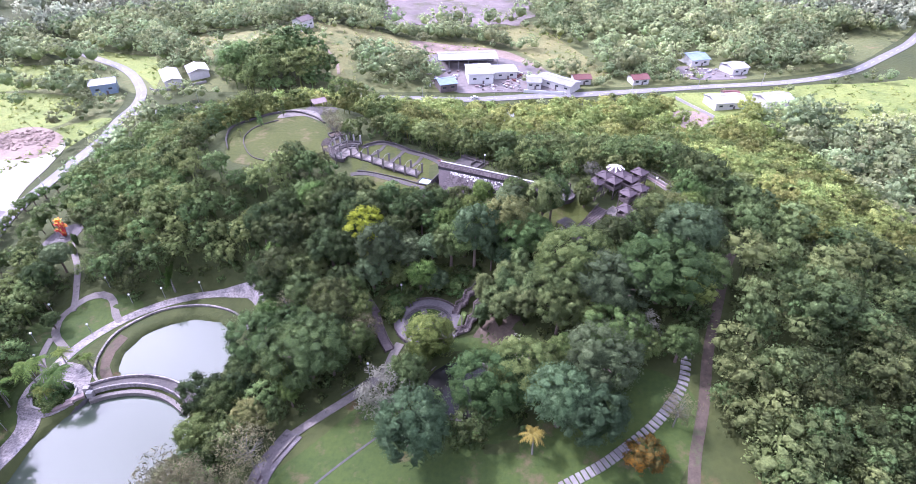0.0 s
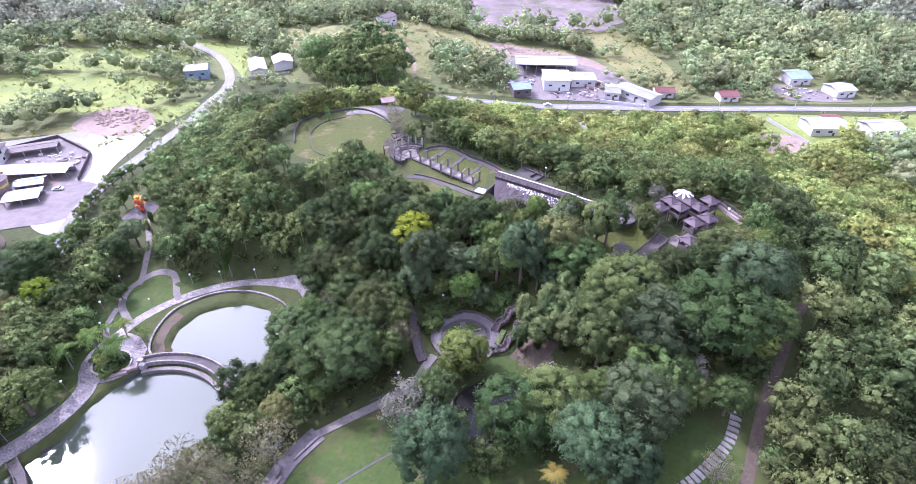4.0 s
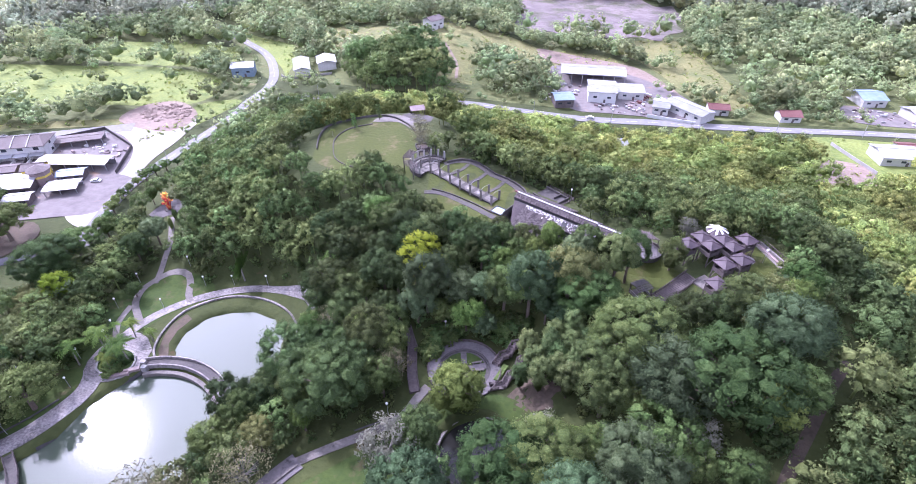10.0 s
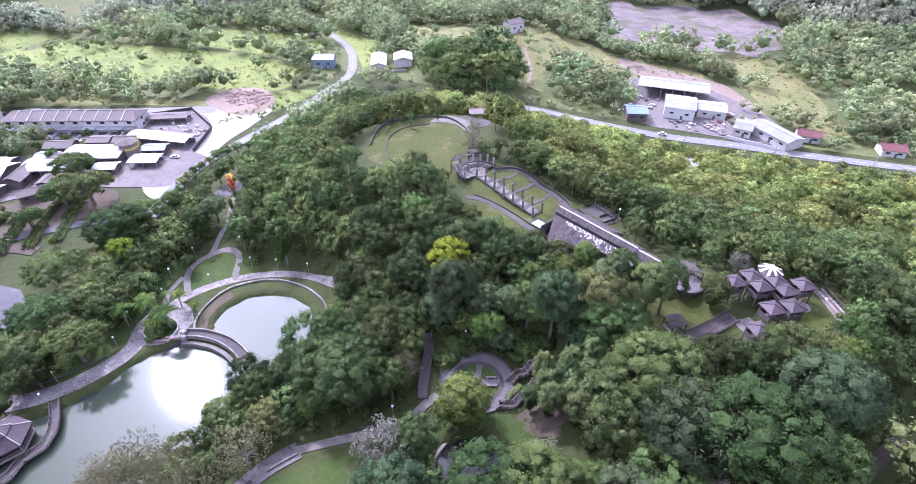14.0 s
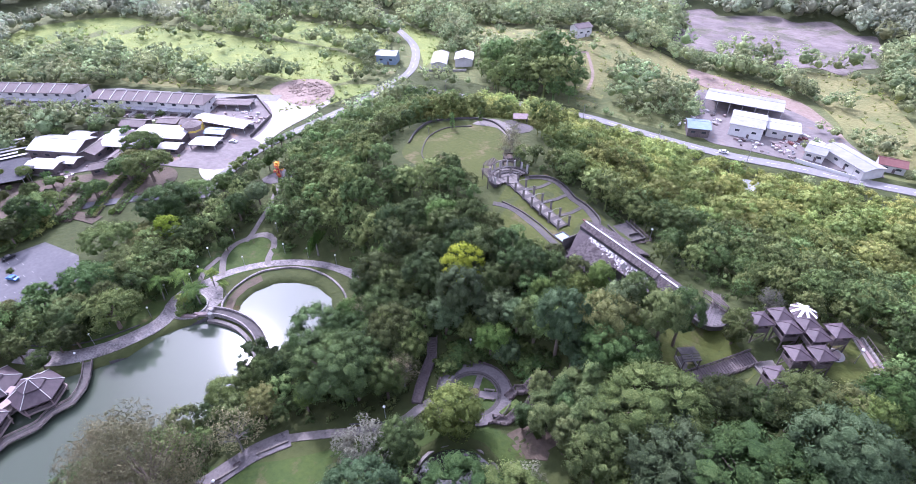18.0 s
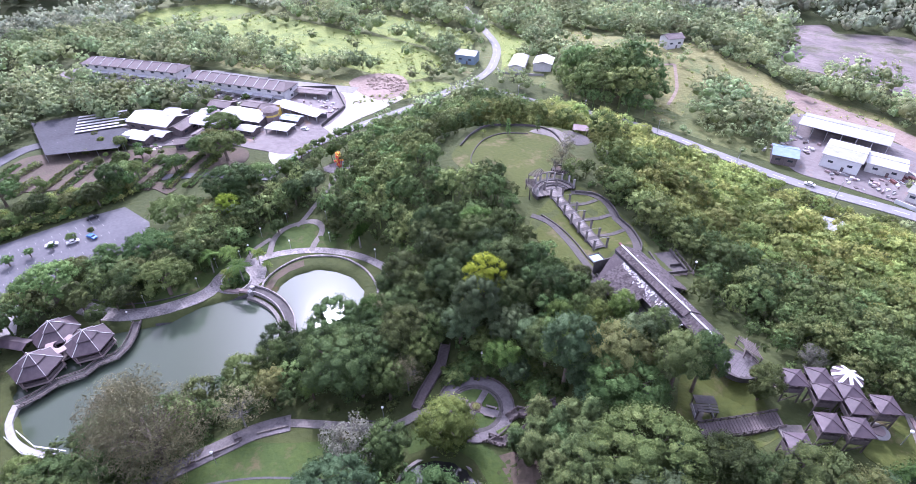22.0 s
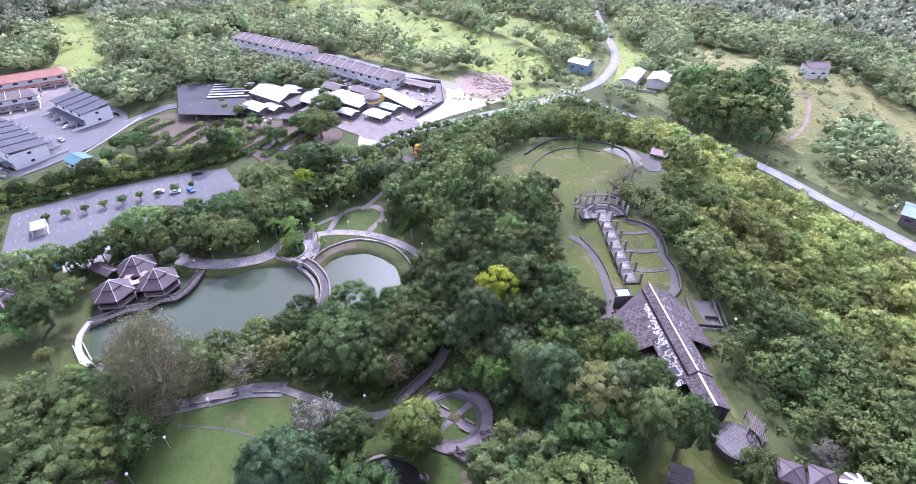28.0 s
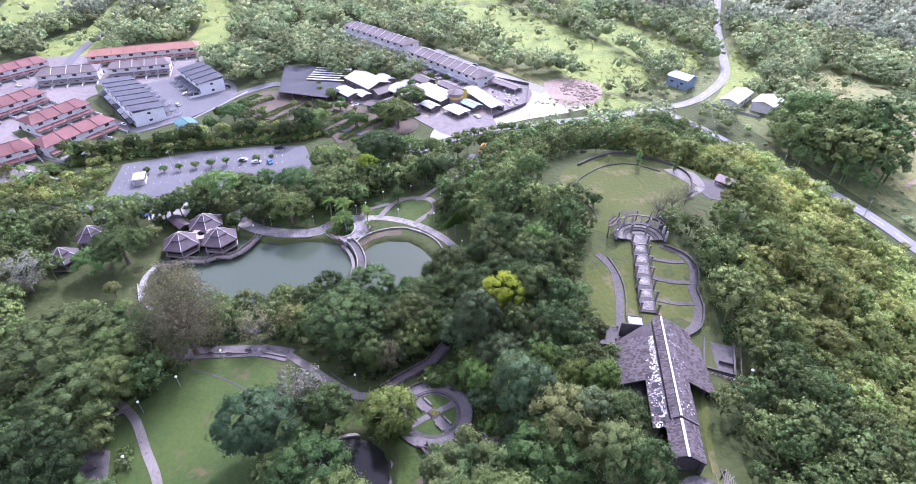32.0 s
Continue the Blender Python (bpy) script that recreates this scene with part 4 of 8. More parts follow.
WALKS = [
    ([(-130, 48), (-120, 54), (-113, 63), (-109.5, 73), (-109, 80), (-112, 86)], 5.4, "broad stone-paved pond walk"),
    ([(-112, 84), (-114, 94), (-112, 105), (-107, 114), (-99, 122), (-88, 128), (-76, 130), (-66, 127), (-60, 120)], 3.2, "curving stone-paved walk behind the pond wall"),
    ([(-112, 104), (-117, 108), (-121, 112), (-123, 119), (-119, 126), (-112, 127), (-107, 120), (-104, 117)], 2.2, "narrow paved loop round a small lawn"),
    ([(-121, 121), (-124, 130), (-129, 140), (-138, 152)], 2.0, "narrow paved path to the sculpture"),
    ([(-114, 96), (-119, 102), (-121, 110)], 1.8, "short paved link path"),
    ([(-15, 96), (-16.6, 92), (-18.5, 87), (-24, 81.5), (-32, 75), (-38, 70)], 2.3, "weathered concrete path across the lawn"),
    ([(-42, 24), (-37, 27), (-28, 34), (-17, 39), (-8, 43), (2, 45)], 2.0, "weathered concrete path along the park lawn"),
    ([(-32, 31), (-30.5, 27), (-30, 23)], 1.6, "short concrete path to the picnic pad"),
    ([(-37, 71), (-41, 64), (-43, 57), (-46, 48), (-50, 38)], 5.0, "broad dark paved terrace walk"),
]
for k, (pts, w, lab) in enumerate(WALKS):
    structure("walkway", ribbon(pts, w, 0.14 + 0.012 * k, 0.5), RINGSTONE if "dark" in lab else LIGHTPAVING if "pond" in lab else PAVING, lab, "path")
structure("island_plaza", patch([(-112, 82), (-116.5, 88), (-116.5, 96), (-113, 101), (-106, 100), (-101.5, 96.5), (-100.5, 92.5), (-101, 88), (-105, 83.5)], 0.13, 3.0), LIGHTPAVING, "stone-paved plaza round the planting island", "paving")
for pts in ([(-107.2, 62), (-103.9, 69), (-104.2, 77), (-102, 83), (-98.5, 90)], [(-134, 50), (-124, 56.5), (-117, 66), (-113.2, 75)]):
    structure("kerb", fence(pts, 0.35, 0.4), DARKSTONE, "dark stone kerb of the pond walk", "kerb")
structure("trail", ribbon([(74, 114), (69, 106), (64, 96), (58, 84), (53, 71), (48, 60), (44, 48)], 2.3, 0.1, 0.4), MULCH, "reddish-brown dirt trail along the slope", "trail")
for pts in ([(-92, 362), (-84, 350), (-77, 338), (-73, 322)], [(-112, 352), (-100, 356), (-92, 362)]):
    structure("bare_track", ribbon(pts, 1.8, 0.2, 0.5), SOIL, "bare reddish track worn into the slope", "track")
structure("drain", ribbon([(-40, 46), (-30, 58), (-17.5, 69.5), (-12, 74)], 0.5, 0.1, 0.4), DARKSTONE, "narrow dark drain across the lawn", "drain")
structure("drain", ribbon([(-16, 90), (-22, 85.5), (-28, 81)], 0.4, 0.1, 0.4), DARKSTONE, "short dark drain beside the path", "drain")

# ---- park things ----


def rail(points, height, parent, material, base=None, spacing=2.0, thick=0.12, name="railing", lift=0.0):
    """A handrail with posts along points (x, y, z) or draped (x, y): the rail and each post are parts."""
    pts = [(p[0], p[1], p[2] if len(p) > 2 else (lh(p[0], p[1]) if base is None else base)) for p in points]
    for a, b in zip(pts, pts[1:]):
        for k in (1.0, 0.55):
            part("rail", Geo().beam((a[0], a[1], a[2] + lift + height * k), (b[0], b[1], b[2] + lift + height * k), thick, thick), material, parent)
    post = Geo().box(0, 0, -0.3, thick * 1.5, thick * 1.5, height + 0.38)
    me = None
    for a, b in zip(pts, pts[1:]):
        d = math.dist(a, b)
        for k in range(max(1, round(d / spacing))):
            t = k / max(1, round(d / spacing))
            q = [a[i] + (b[i] - a[i]) * t for i in range(3)]
            ob = part("post", post, material, parent) if me is None else new("post", me)
            me = ob.data
            ob.parent = parent
            ob.location = (q[0], q[1], q[2] + lift)


def offset(line, d):
    """The line moved sideways by d (to its left)."""
    out = []
    for i, p in enumerate(line):
        a, b = line[max(i - 1, 0)], line[min(i + 1, len(line) - 1)]
        l = math.hypot(b[0] - a[0], b[1] - a[1]) or 1
        out.append((p[0] - (b[1] - a[1]) / l * d, p[1] + (b[0] - a[0]) / l * d, *p[2:]))
    return out


def stair(name, label, line, width, material, railmat, rise=0.17):
    """A flight of steps along points (x, y, z), with rails on both sides."""
    t = thing(name, label, "stairs")
    line = [(x, y, max(z, lh(x, y) + 0.3)) for x, y, z in line]
    g, n = Geo(), 0
    for a, b in zip(line, line[1:]):
        d = math.hypot(b[0] - a[0], b[1] - a[1])
        k = max(1, round(d / 0.55))
        ang = math.degrees(math.atan2(b[1] - a[1], b[0] - a[0]))
        for i in range(k):
            u = (i + 0.5) / k
            z = a[2] + (b[2] - a[2]) * u
            step_geo = Geo().box(0, 0, -0.9, d / k * 1.04, width, 0.9)
            ob = part("step", step_geo, material, t)
            ob.matrix_basis = pose(a[0] + (b[0] - a[0]) * u, a[1] + (b[1] - a[1]) * u, z, 0, 0, ang)
            n += 1
    for s in (-1, 1):
        rail(offset(line, s * width / 2), 0.95, t, railmat, thick=0.16, spacing=1.5)
    for a, b in zip(line, line[1:]):
        CLEAR.append((a[0], a[1], b[0], b[1], width / 2 + 1))
    return t


# pond walls and the curved bridge
structure("pond_wall", fence([(-96, 92.3), (-100.3, 95.7), (-102.8, 100.9), (-103.6, 106.7), (-102.9, 112.4), (-99.2, 117.6), (-93.7, 122), (-87.6, 124), (-79.3, 124.2), (-70, 121), (-63.5, 114), (-61, 105)], 0.55, 0.6), LIGHTPAVING, "pale curved retaining wall round the pond", "wall")
structure("pond_bank", patch([(-96.5, 93.5), (-99.8, 97), (-102, 102), (-102.8, 107), (-101.5, 112), (-98.5, 110.5), (-99.5, 105), (-98.6, 100), (-95.5, 96)], 0.05, 2.0, keep=None), MULCH, "bare brown bank inside the pond wall", "bank")
structure("pond_edge", fence([(-71, 86.5), (-68, 80), (-66.5, 72)], 0.3, 0.5), PALE, "pale concrete edge of the pond", "edge")
bridge = thing("curved_bridge", "curved grey footbridge with pale parapets over the pond", "bridge")
arc = curve([(-99.5, 91.2), (-95, 93.2), (-88, 94.4), (-81, 93.6), (-75, 91.2), (-69.5, 87.4)], 1.5)
part("deck", ribbon(arc, 2.6, 0, 0.35, 1.0, keep=None), STONE, bridge)
for s in (-1, 1):
    part("parapet", ribbon([p[:2] for p in offset(arc, 1.45 * s)], 0.35, 0.0, 1.5, 1.75, keep=None), LIGHTPAVING, bridge, "pale rendered parapet")
part("weir_ledge", ribbon([p[:2] for p in offset(arc, -3.0)], 1.2, 0.0, 2.4, 0.25, keep=None), PAVING, bridge, "grey curved weir ledge")
for k in range(3, len(arc) - 2, 4):
    part("pier", Geo().box(arc[k][0], arc[k][1], -3.0, 0.5, 2.2, 3.8, 80 - 3 * k), STONE, bridge)
for x, y, tx in ((-99.8, 91.3, 8), (-98.2, 89.8, 8)):
    part("end_block", Geo().box(x, y, 0, 1.6, 1.2, 1.9, tx), PALE, bridge)

# palm island planter
island = thing("planter_island", "stone-walled planting island beside the bridge", "planter")
ring = curve([(-111.5, 86), (-113, 90), (-110.5, 94), (-106, 94), (-103, 91.5), (-102.5, 88), (-105, 85)], 1.5, True)
part("wall", ribbon(ring, 0.5, 0.0, 1.6, 0.95, closed=True, keep=None), PALE, island)
part("bed", Geo().slab(ring, 0.8, 1.0), LAWN, island, "planted bed")
for a, b in (((-106, 84.4), (-101.6, 87.4)), ((-103.2, 87.2), (-99.8, 89.6))):
    part("front_wall", Geo().beam((*a, 1.2), (*b, 1.2), 1.2, 3.2), PINKSTONE, island)
rocks = thing("shore_rocks", "dark wet boulders at the island's edge", "rocks", kind="stuff")
rg = Geo()
for k in range(26):
    rg.add(*(lambda v, f: (v.tolist(), f.tolist()))(ICO1_V * np.array([0.7, 0.6, 0.45]) * random.uniform(0.5, 1.2) + [-106.5 + 0.22 * k + random.uniform(-0.4, 0.4), 82.0 + 0.2 * k + random.uniform(-0.5, 0.5), -0.5], ICO1_F))
part("boulders", rg, DARKSTONE, rocks)

# zigzag boardwalk and the white deck
walk_line = [(-111.5, 58.5, 0.55), (-106.5, 55.5, 0.55), (-103, 52.5, 0.55), (-101, 49, 0.55), (-102, 44, 0.55), (-100.6, 40.5, 0.55), (-102.4, 34, 0.55), (-101.4, 29, 0.55), (-101.5, 24, 0.55)]
board = thing("boardwalk", "weathered zigzag boardwalk with rails over the pond", "boardwalk")
part("deck", ribbon([p[:2] for p in walk_line], 2.3, 0, 0.3, 0.55, step=30, keep=None), STONE, board)
for s in (-1, 1):
    rail(offset(walk_line, s * 1.1), 0.9, board, TIMBER, thick=0.14)
for x, y, _ in walk_line:
    part("pile", Geo().tube([(x, y, -3.5), (x, y, 0.3)], [0.2, 0.2], 6), STONE, board)
structure("white_path", ribbon([(-102, 24), (-97, 21.3), (-90, 21), (-83, 23.5), (-78, 27)], 1.7, 0.2, 1.2, 0.5, keep=2.0), PALE, "stained white concrete path along the shore", "path")
for s in (-1, 1):
    f = thing("white_railing", "low white railing beside the shore path", "railing", group="shore railings")
    rail([(-92, 21 + s * 1.3, 0.6), (-84, 23 + s * 1.4, 0.6), (-77, 28.2 + s * 1.5, 0.6)], 0.8, f, WHITE)


def hexagon(r, z, start=0.0):
    return [(r * math.cos(start + k * math.pi / 3), r * math.sin(start + k * math.pi / 3), z) for k in range(6)]


def pavilion(label, x, y, turn, r, z, base):
    """Six-sided two-tier pavilion on posts; z: floor, base: foot of the posts."""
    t = thing("hexagonal_pavilion", label, "pavilion", x, y, z, turn, group="pond pavilions")
    eave, neck, top = hexagon(r, 2.6), hexagon(r * 0.42, 4.9), (0, 0, 6.9)
    tier = hexagon(r * 0.5, 5.0)
    for k in range(6):
        j = (k + 1) % 6
        part("roof_panel", Geo().sheet([eave[k], eave[j], neck[j], neck[k]], 0.18), BROWNROOF, t)
        part("upper_roof_panel", Geo().sheet([tier[k], tier[j], top], 0.15), BROWNROOF, t)
        part("hip_rib", Geo().beam((*eave[k][:2], eave[k][2] + 0.16), (*neck[k][:2], neck[k][2] + 0.16), 0.13, 0.12), OFFWHITE, t, "white hip rib")
        part("upper_hip_rib", Geo().beam((*tier[k][:2], tier[k][2] + 0.16), (0, 0, 7.05), 0.13, 0.12), OFFWHITE, t, "white hip rib")
        part("eave_beam", Geo().beam((eave[k][0] * 0.97, eave[k][1] * 0.97, 2.55), (eave[j][0] * 0.97, eave[j][1] * 0.97, 2.55), 0.2, 0.35), TIMBER, t)
        part("post", Geo().box(eave[k][0] * 0.86, eave[k][1] * 0.86, base - z, 0.32, 0.32, 2.9 - (base - z)), PINKSTONE, t)
        part("half_wall", Geo().beam((eave[k][0] * 0.86, eave[k][1] * 0.86, 0.9), (eave[j][0] * 0.86, eave[j][1] * 0.86, 0.9), 0.16, 0.9), TIMBER, t)
        part("floor_edge", Geo().beam((eave[k][0] * 0.92, eave[k][1] * 0.92, 0.02), (eave[j][0] * 0.92, eave[j][1] * 0.92, 0.02), 0.3, 0.45), PINKSTONE, t)
    part("floor", Geo().slab([p[:2] for p in hexagon(r * 0.9, 0)], 0.0, 0.3), TIMBER, t)
    CLEAR.append((x, y, x, y, r + 1))
    return t


pavilion("dark brown hexagonal pavilion with white ribs over the pond", -110, 45, 8, 6.9, 0.9, -3.5)
pavilion("dark brown hexagonal pavilion with white ribs over the water", -110.6, 31.6, 8, 6.9, 0.9, -3.5)
pavilion("dark brown hexagonal pavilion with white ribs on the bank", -121, 39, 8, 6.9, 0.9, -1.0)
pavilion("small dark brown hexagonal pavilion among trees", -121, 0, 20, 5.6, 2.2, 0.0)
pavilion("small dark brown hexagonal pavilion beside the lane", -110, -6.5, 20, 5.6, 1.8, 0.0)
court = thing("pavilion_court", "pinkish court roof with a six-sided opening", "roof", -113.9, 38.6, 0.9, 8)
outer, inner = hexagon(4.4, 3.0, 0.5), hexagon(1.9, 3.1, 0.5)
for k in range(6):
    j = (k + 1) % 6
    part("roof_panel", Geo().sheet([outer[k], outer[j], inner[j], inner[k]], 0.2), PINKSTONE, court)
    part("post", Geo().box(*inner[k][:2], -2, 0.25, 0.25, 5.0), PINKSTONE, court)
part("floor", Geo().slab([p[:2] for p in hexagon(4.6, 0, 0.5)], 0.0, 0.4), TIMBER, court)
link = thing("covered_link", "brown roofed link beside the pavilions", "roof", -124, 29, 1.2, 35)
part("roof", Geo().sheet([(-5, -2.2, 2.6), (5, -2.2, 2.6), (5, 0, 3.4), (-5, 0, 3.4)], 0.15), BROWNROOF, link)
part("roof", Geo().sheet([(5, 2.2, 2.6), (-5, 2.2, 2.6), (-5, 0, 3.4), (5, 0, 3.4)], 0.15), BROWNROOF, link)
for a in (-4.5, 4.5):
    for b in (-1.8, 1.8):
        part("post", Geo().box(a, b, -1, 0.2, 0.2, 3.7), TIMBER, link)
lattice = thing("lattice_canopy", "white lattice canopy frame by the car park", "canopy", -137, 24, 1.2, 20)
for k in range(5):
    part("bar", Geo().beam((-5 + 2.5 * k, -4, 2.6), (-5 + 2.5 * k, 4, 2.6), 0.16, 0.16), WHITE, lattice)
    part("cross_bar", Geo().beam((-5, -4 + 2 * k, 2.62), (5, -4 + 2 * k, 2.62), 0.14, 0.14), WHITE, lattice)
for a in (-5, 5):
    for b in (-4, 4):
        part("post", Geo().box(a, b, -0.5, 0.18, 0.18, 3.0), WHITE, lattice)


# lamps
def lamp_post():
    t = thing("globe_lamp", "slim grey garden lamp with a white globe", "lamp post", group="garden globe lamps")
    part("pole", Geo().tube([(0, 0, -0.5), (0, 0, 3.9)], [0.09, 0.06], 6), STEEL, t)
    part("collar", Geo().tube([(0, 0, 3.8), (0, 0, 3.98)], [0.14, 0.1], 6), STEEL, t)
    part("globe", Geo().ball(0, 0, 4.25, 0.34), LAMPGLASS, t, "white globe")
    return t


lamp = lamp_post()
LAMPS = [(-16, 114), (61.3, 143.8), (-113, 57), (-117, 63), (-121.5, 70), (-113.5, 79), (-119, 88), (-117, 96), (-110, 112), (-124, 108), (-126, 120), (-113, 130), (-104, 125), (-95, 128), (-84, 131), (-131, 90), (-129, 78), (-34, 44), (-40, 54), (-22, 87), (-29, 36), (-14, 36), (12, 150.5), (9.5, 171), (-118, 100)]
for k, (x, y) in enumerate(LAMPS):
    if k:
        copy_thing(lamp, pose(x, y, lh(x, y)))
    else:
        lamp.matrix_basis = pose(x, y, lh(x, y))

# flower sculpture
sculpture = thing("flower_sculpture", "cluster of giant red and orange flowers on stems", "sculpture", -143, 157, lh(-143, 157))
for j, (fx, fy, fz, fs) in enumerate(((0, 0, 6.4, 1.0), (1.3, -0.6, 5.0, 0.85), (-1.2, 0.3, 4.6, 0.85), (0.6, 1.0, 3.5, 0.75), (-0.7, -1.0, 3.0, 0.75), (0.9, -1.2, 1.9, 0.6))):
    part("stem", Geo().tube([(fx * 0.3, fy * 0.3, -0.3), (fx * 0.6, fy * 0.6, fz * 0.5), (fx, fy, fz)], [0.22, 0.18, 0.14], 7), REDPAINT, sculpture)
    g1, g2 = Geo(), Geo()
    for k in range(12):
        a, e = k * 2.399, 0.05 + 0.08 * k
        d = Vector((math.cos(a) * math.cos(e), math.sin(a) * math.cos(e), math.sin(e))) * fs
        w = d.cross(Vector((0, 0, 1))).normalized() * 0.55 * fs
        c = Vector((fx, fy, fz))
        (g1 if k % 3 else g2).sheet([tuple(c), tuple(c + d * 0.9 + w), tuple(c + d * 1.7), tuple(c + d * 0.9 - w)], 0.1)
    part("petals", g1, (ORANGEPAINT, REDPAINT, REDPAINT, ORANGEPAINT, REDPAINT, REDPAINT)[j], sculpture)
    part("inner_petals", g2, (YELLOW, ORANGEPAINT)[j % 2], sculpture)
    part("centre", Geo().ball(fx, fy, fz + 0.35 * fs, 0.45 * fs), YELLOW, sculpture)
part("plinth", Geo().disc(0, 0, 0.2, 2.0, 16, 0.5), STONE, sculpture)
structure("sculpture_court", patch([(-149, 152), (-147, 163), (-139, 163), (-138, 155), (-142, 151)], 0.1, 3.0), RINGSTONE, "grey paved court of the sculpture", "paving")
for x, y in ((-135, 151), (-133, 146)):
    c = thing("column_shrub", "tall narrow clipped green shrub", "shrub", x, y, lh(x, y), group="column shrubs")
    v, f = lump(np.random.default_rng(int(-x)), np.array([0, 0, 2.4]), 0.8, 3.0)
    o = new("leaves", bulk("leaves", v, f, LEAF_MID))
    o.parent = c
    part("stem", Geo().tube([(0, 0, -0.5), (0, 0, 1.0)], [0.15, 0.12], 5), BARK, c)


# cars
def car(label, paint, x, y, turn, z=None):
    t = thing("car", label, "car", x, y, (lh(x, y) if z is None else z) + 0.18, turn)
    prof = [(-2.1, 0.35), (-2.1, 0.85), (-1.2, 0.95), (-0.75, 1.42), (0.75, 1.45), (1.35, 0.98), (2.05, 0.85), (2.1, 0.4)]
    g = Geo()
    n = len(prof)
    g.add([(a, -0.85, b) for a, b in prof] + [(a, 0.85, b) for a, b in prof], [tuple(range(n)), tuple(range(2 * n - 1, n - 1, -1))] + [(i, i + n, (i + 1) % n + n, (i + 1) % n) for i in range(n)])
    part("body", g, paint, t)
    for a, b, c, d in ((-1.16, 0.99, -0.8, 1.38), (0.8, 1.4, 1.3, 1.02)):
        part("windscreen", Geo().sheet([(a, -0.72, b + 0.03), (c, -0.68, d + 0.03), (c, 0.68, d + 0.03), (a, 0.72, b + 0.03)], 0.02), GLASS, t)
    for s in (-1, 1):
        part("side_window", Geo().box(0, s * 0.86, 1.0, 1.6, 0.03, 0.34), GLASS, t)
        for a in (-1.3, 1.3):
            w = part("wheel", Geo().tube([(a, s * 0.68, 0.3), (a, s * 0.9, 0.3)], [0.31, 0.31], 12), RUBBER, t)
            part("rim", Geo().tube([(a, s * 0.9, 0.3), (a, s * 0.92, 0.3)], [0.18, 0.18], 8), STEEL, w)
        part("headlight", Geo().box(2.06, s * 0.62, 0.62, 0.08, 0.3, 0.16), WHITE, t)
        part("tail_light", Geo().box(-2.1, s * 0.66, 0.66, 0.06, 0.24, 0.16), REDPAINT, t)
    return t


car("white hatchback parked beside a small tree", WHITE, -168, 56, 80)
car("white car parked in the car park", WHITE, -171.5, 50, 75)
car("blue-grey car parked by the hedge", BLUEPAINT, -166.5, 62, 20)
car("black car on the car park lane", BLACKPAINT, -180, 66, 88)
car("dark car parked near the lattice canopy", BLUEPAINT, -136, 14, 40)
car("dark green car on the forecourt", BLACKPAINT, -135, -1, 95)
car("white car parked in a front yard", WHITE, -263, 30, 118)
car("white van parked by the estate road", WHITE, -300, -84, 40)
car("silver car parked beside the red terraces", SILVER, -226, -12, 60)
car("white car in the new terrace's porch", WHITE, -262, 14, 118)
car("dark red car at the restaurant", REDPAINT, -243, 98, 30)
car("white car parked at the restaurant", WHITE, -247, 101, 30)
car("silver car driving on the estate court", SILVER, -246, 12, 30)
car("white car on the main road", WHITE, 9, 292.5, 8, lh(9, 292.5) + 0.2)
car("dark car on the terrace service road", BLACKPAINT, -268, 190, 30)
car("white car under a restaurant roof", WHITE, -190, 168, 20)

# white guard shelter on the car park
shelter = thing("shelter", "white open-frame shelter on the car park", "shelter", -163, 8, lh(-163, 8), 5)
part("base", Geo().box(0, 0, 0, 7, 5, 0.35), PALE, shelter)
part("roof", Geo().box(0, 0, 2.9, 7, 5, 0.2), ZINC, shelter)
for a in (-3.3, 0, 3.3):
    for b in (-2.3, 2.3):
        part("post", Geo().box(a, b, 0.3, 0.18, 0.18, 2.65), WHITE, shelter)
for b in (-2.3, 2.3):
    part("panel", Geo().box(0, b, 0.35, 6.4, 0.08, 1.0), WHITE, shelter)
pole = thing("flood_light_pole", "tall grey light pole in the car park", "lamp post", -172, 20, lh(-172, 20))
part("pole", Geo().tube([(0, 0, 0), (0, 0, 9)], [0.12, 0.07], 6), STEEL, pole)
part("arm", Geo().beam((0, 0, 9), (1.6, 0, 9.2), 0.1, 0.1), STEEL, pole)
part("lamp_head", Geo().box(1.7, 0, 9.0, 0.8, 0.3, 0.15), STEEL, pole)

# ---- round plaza ----
RX, RY, RZ = -8.0, 103.4, 14.75


def circle(r, a0=0.0, a1=360.0, step=10, x=RX, y=RY):
    n = max(2, int(abs(a1 - a0) / step))
    return [(x + r * math.cos(radians(a0 + (a1 - a0) * k / n)), y + r * math.sin(radians(a0 + (a1 - a0) * k / n))) for k in range(n + (0 if abs(a1 - a0) >= 360 else 1))]


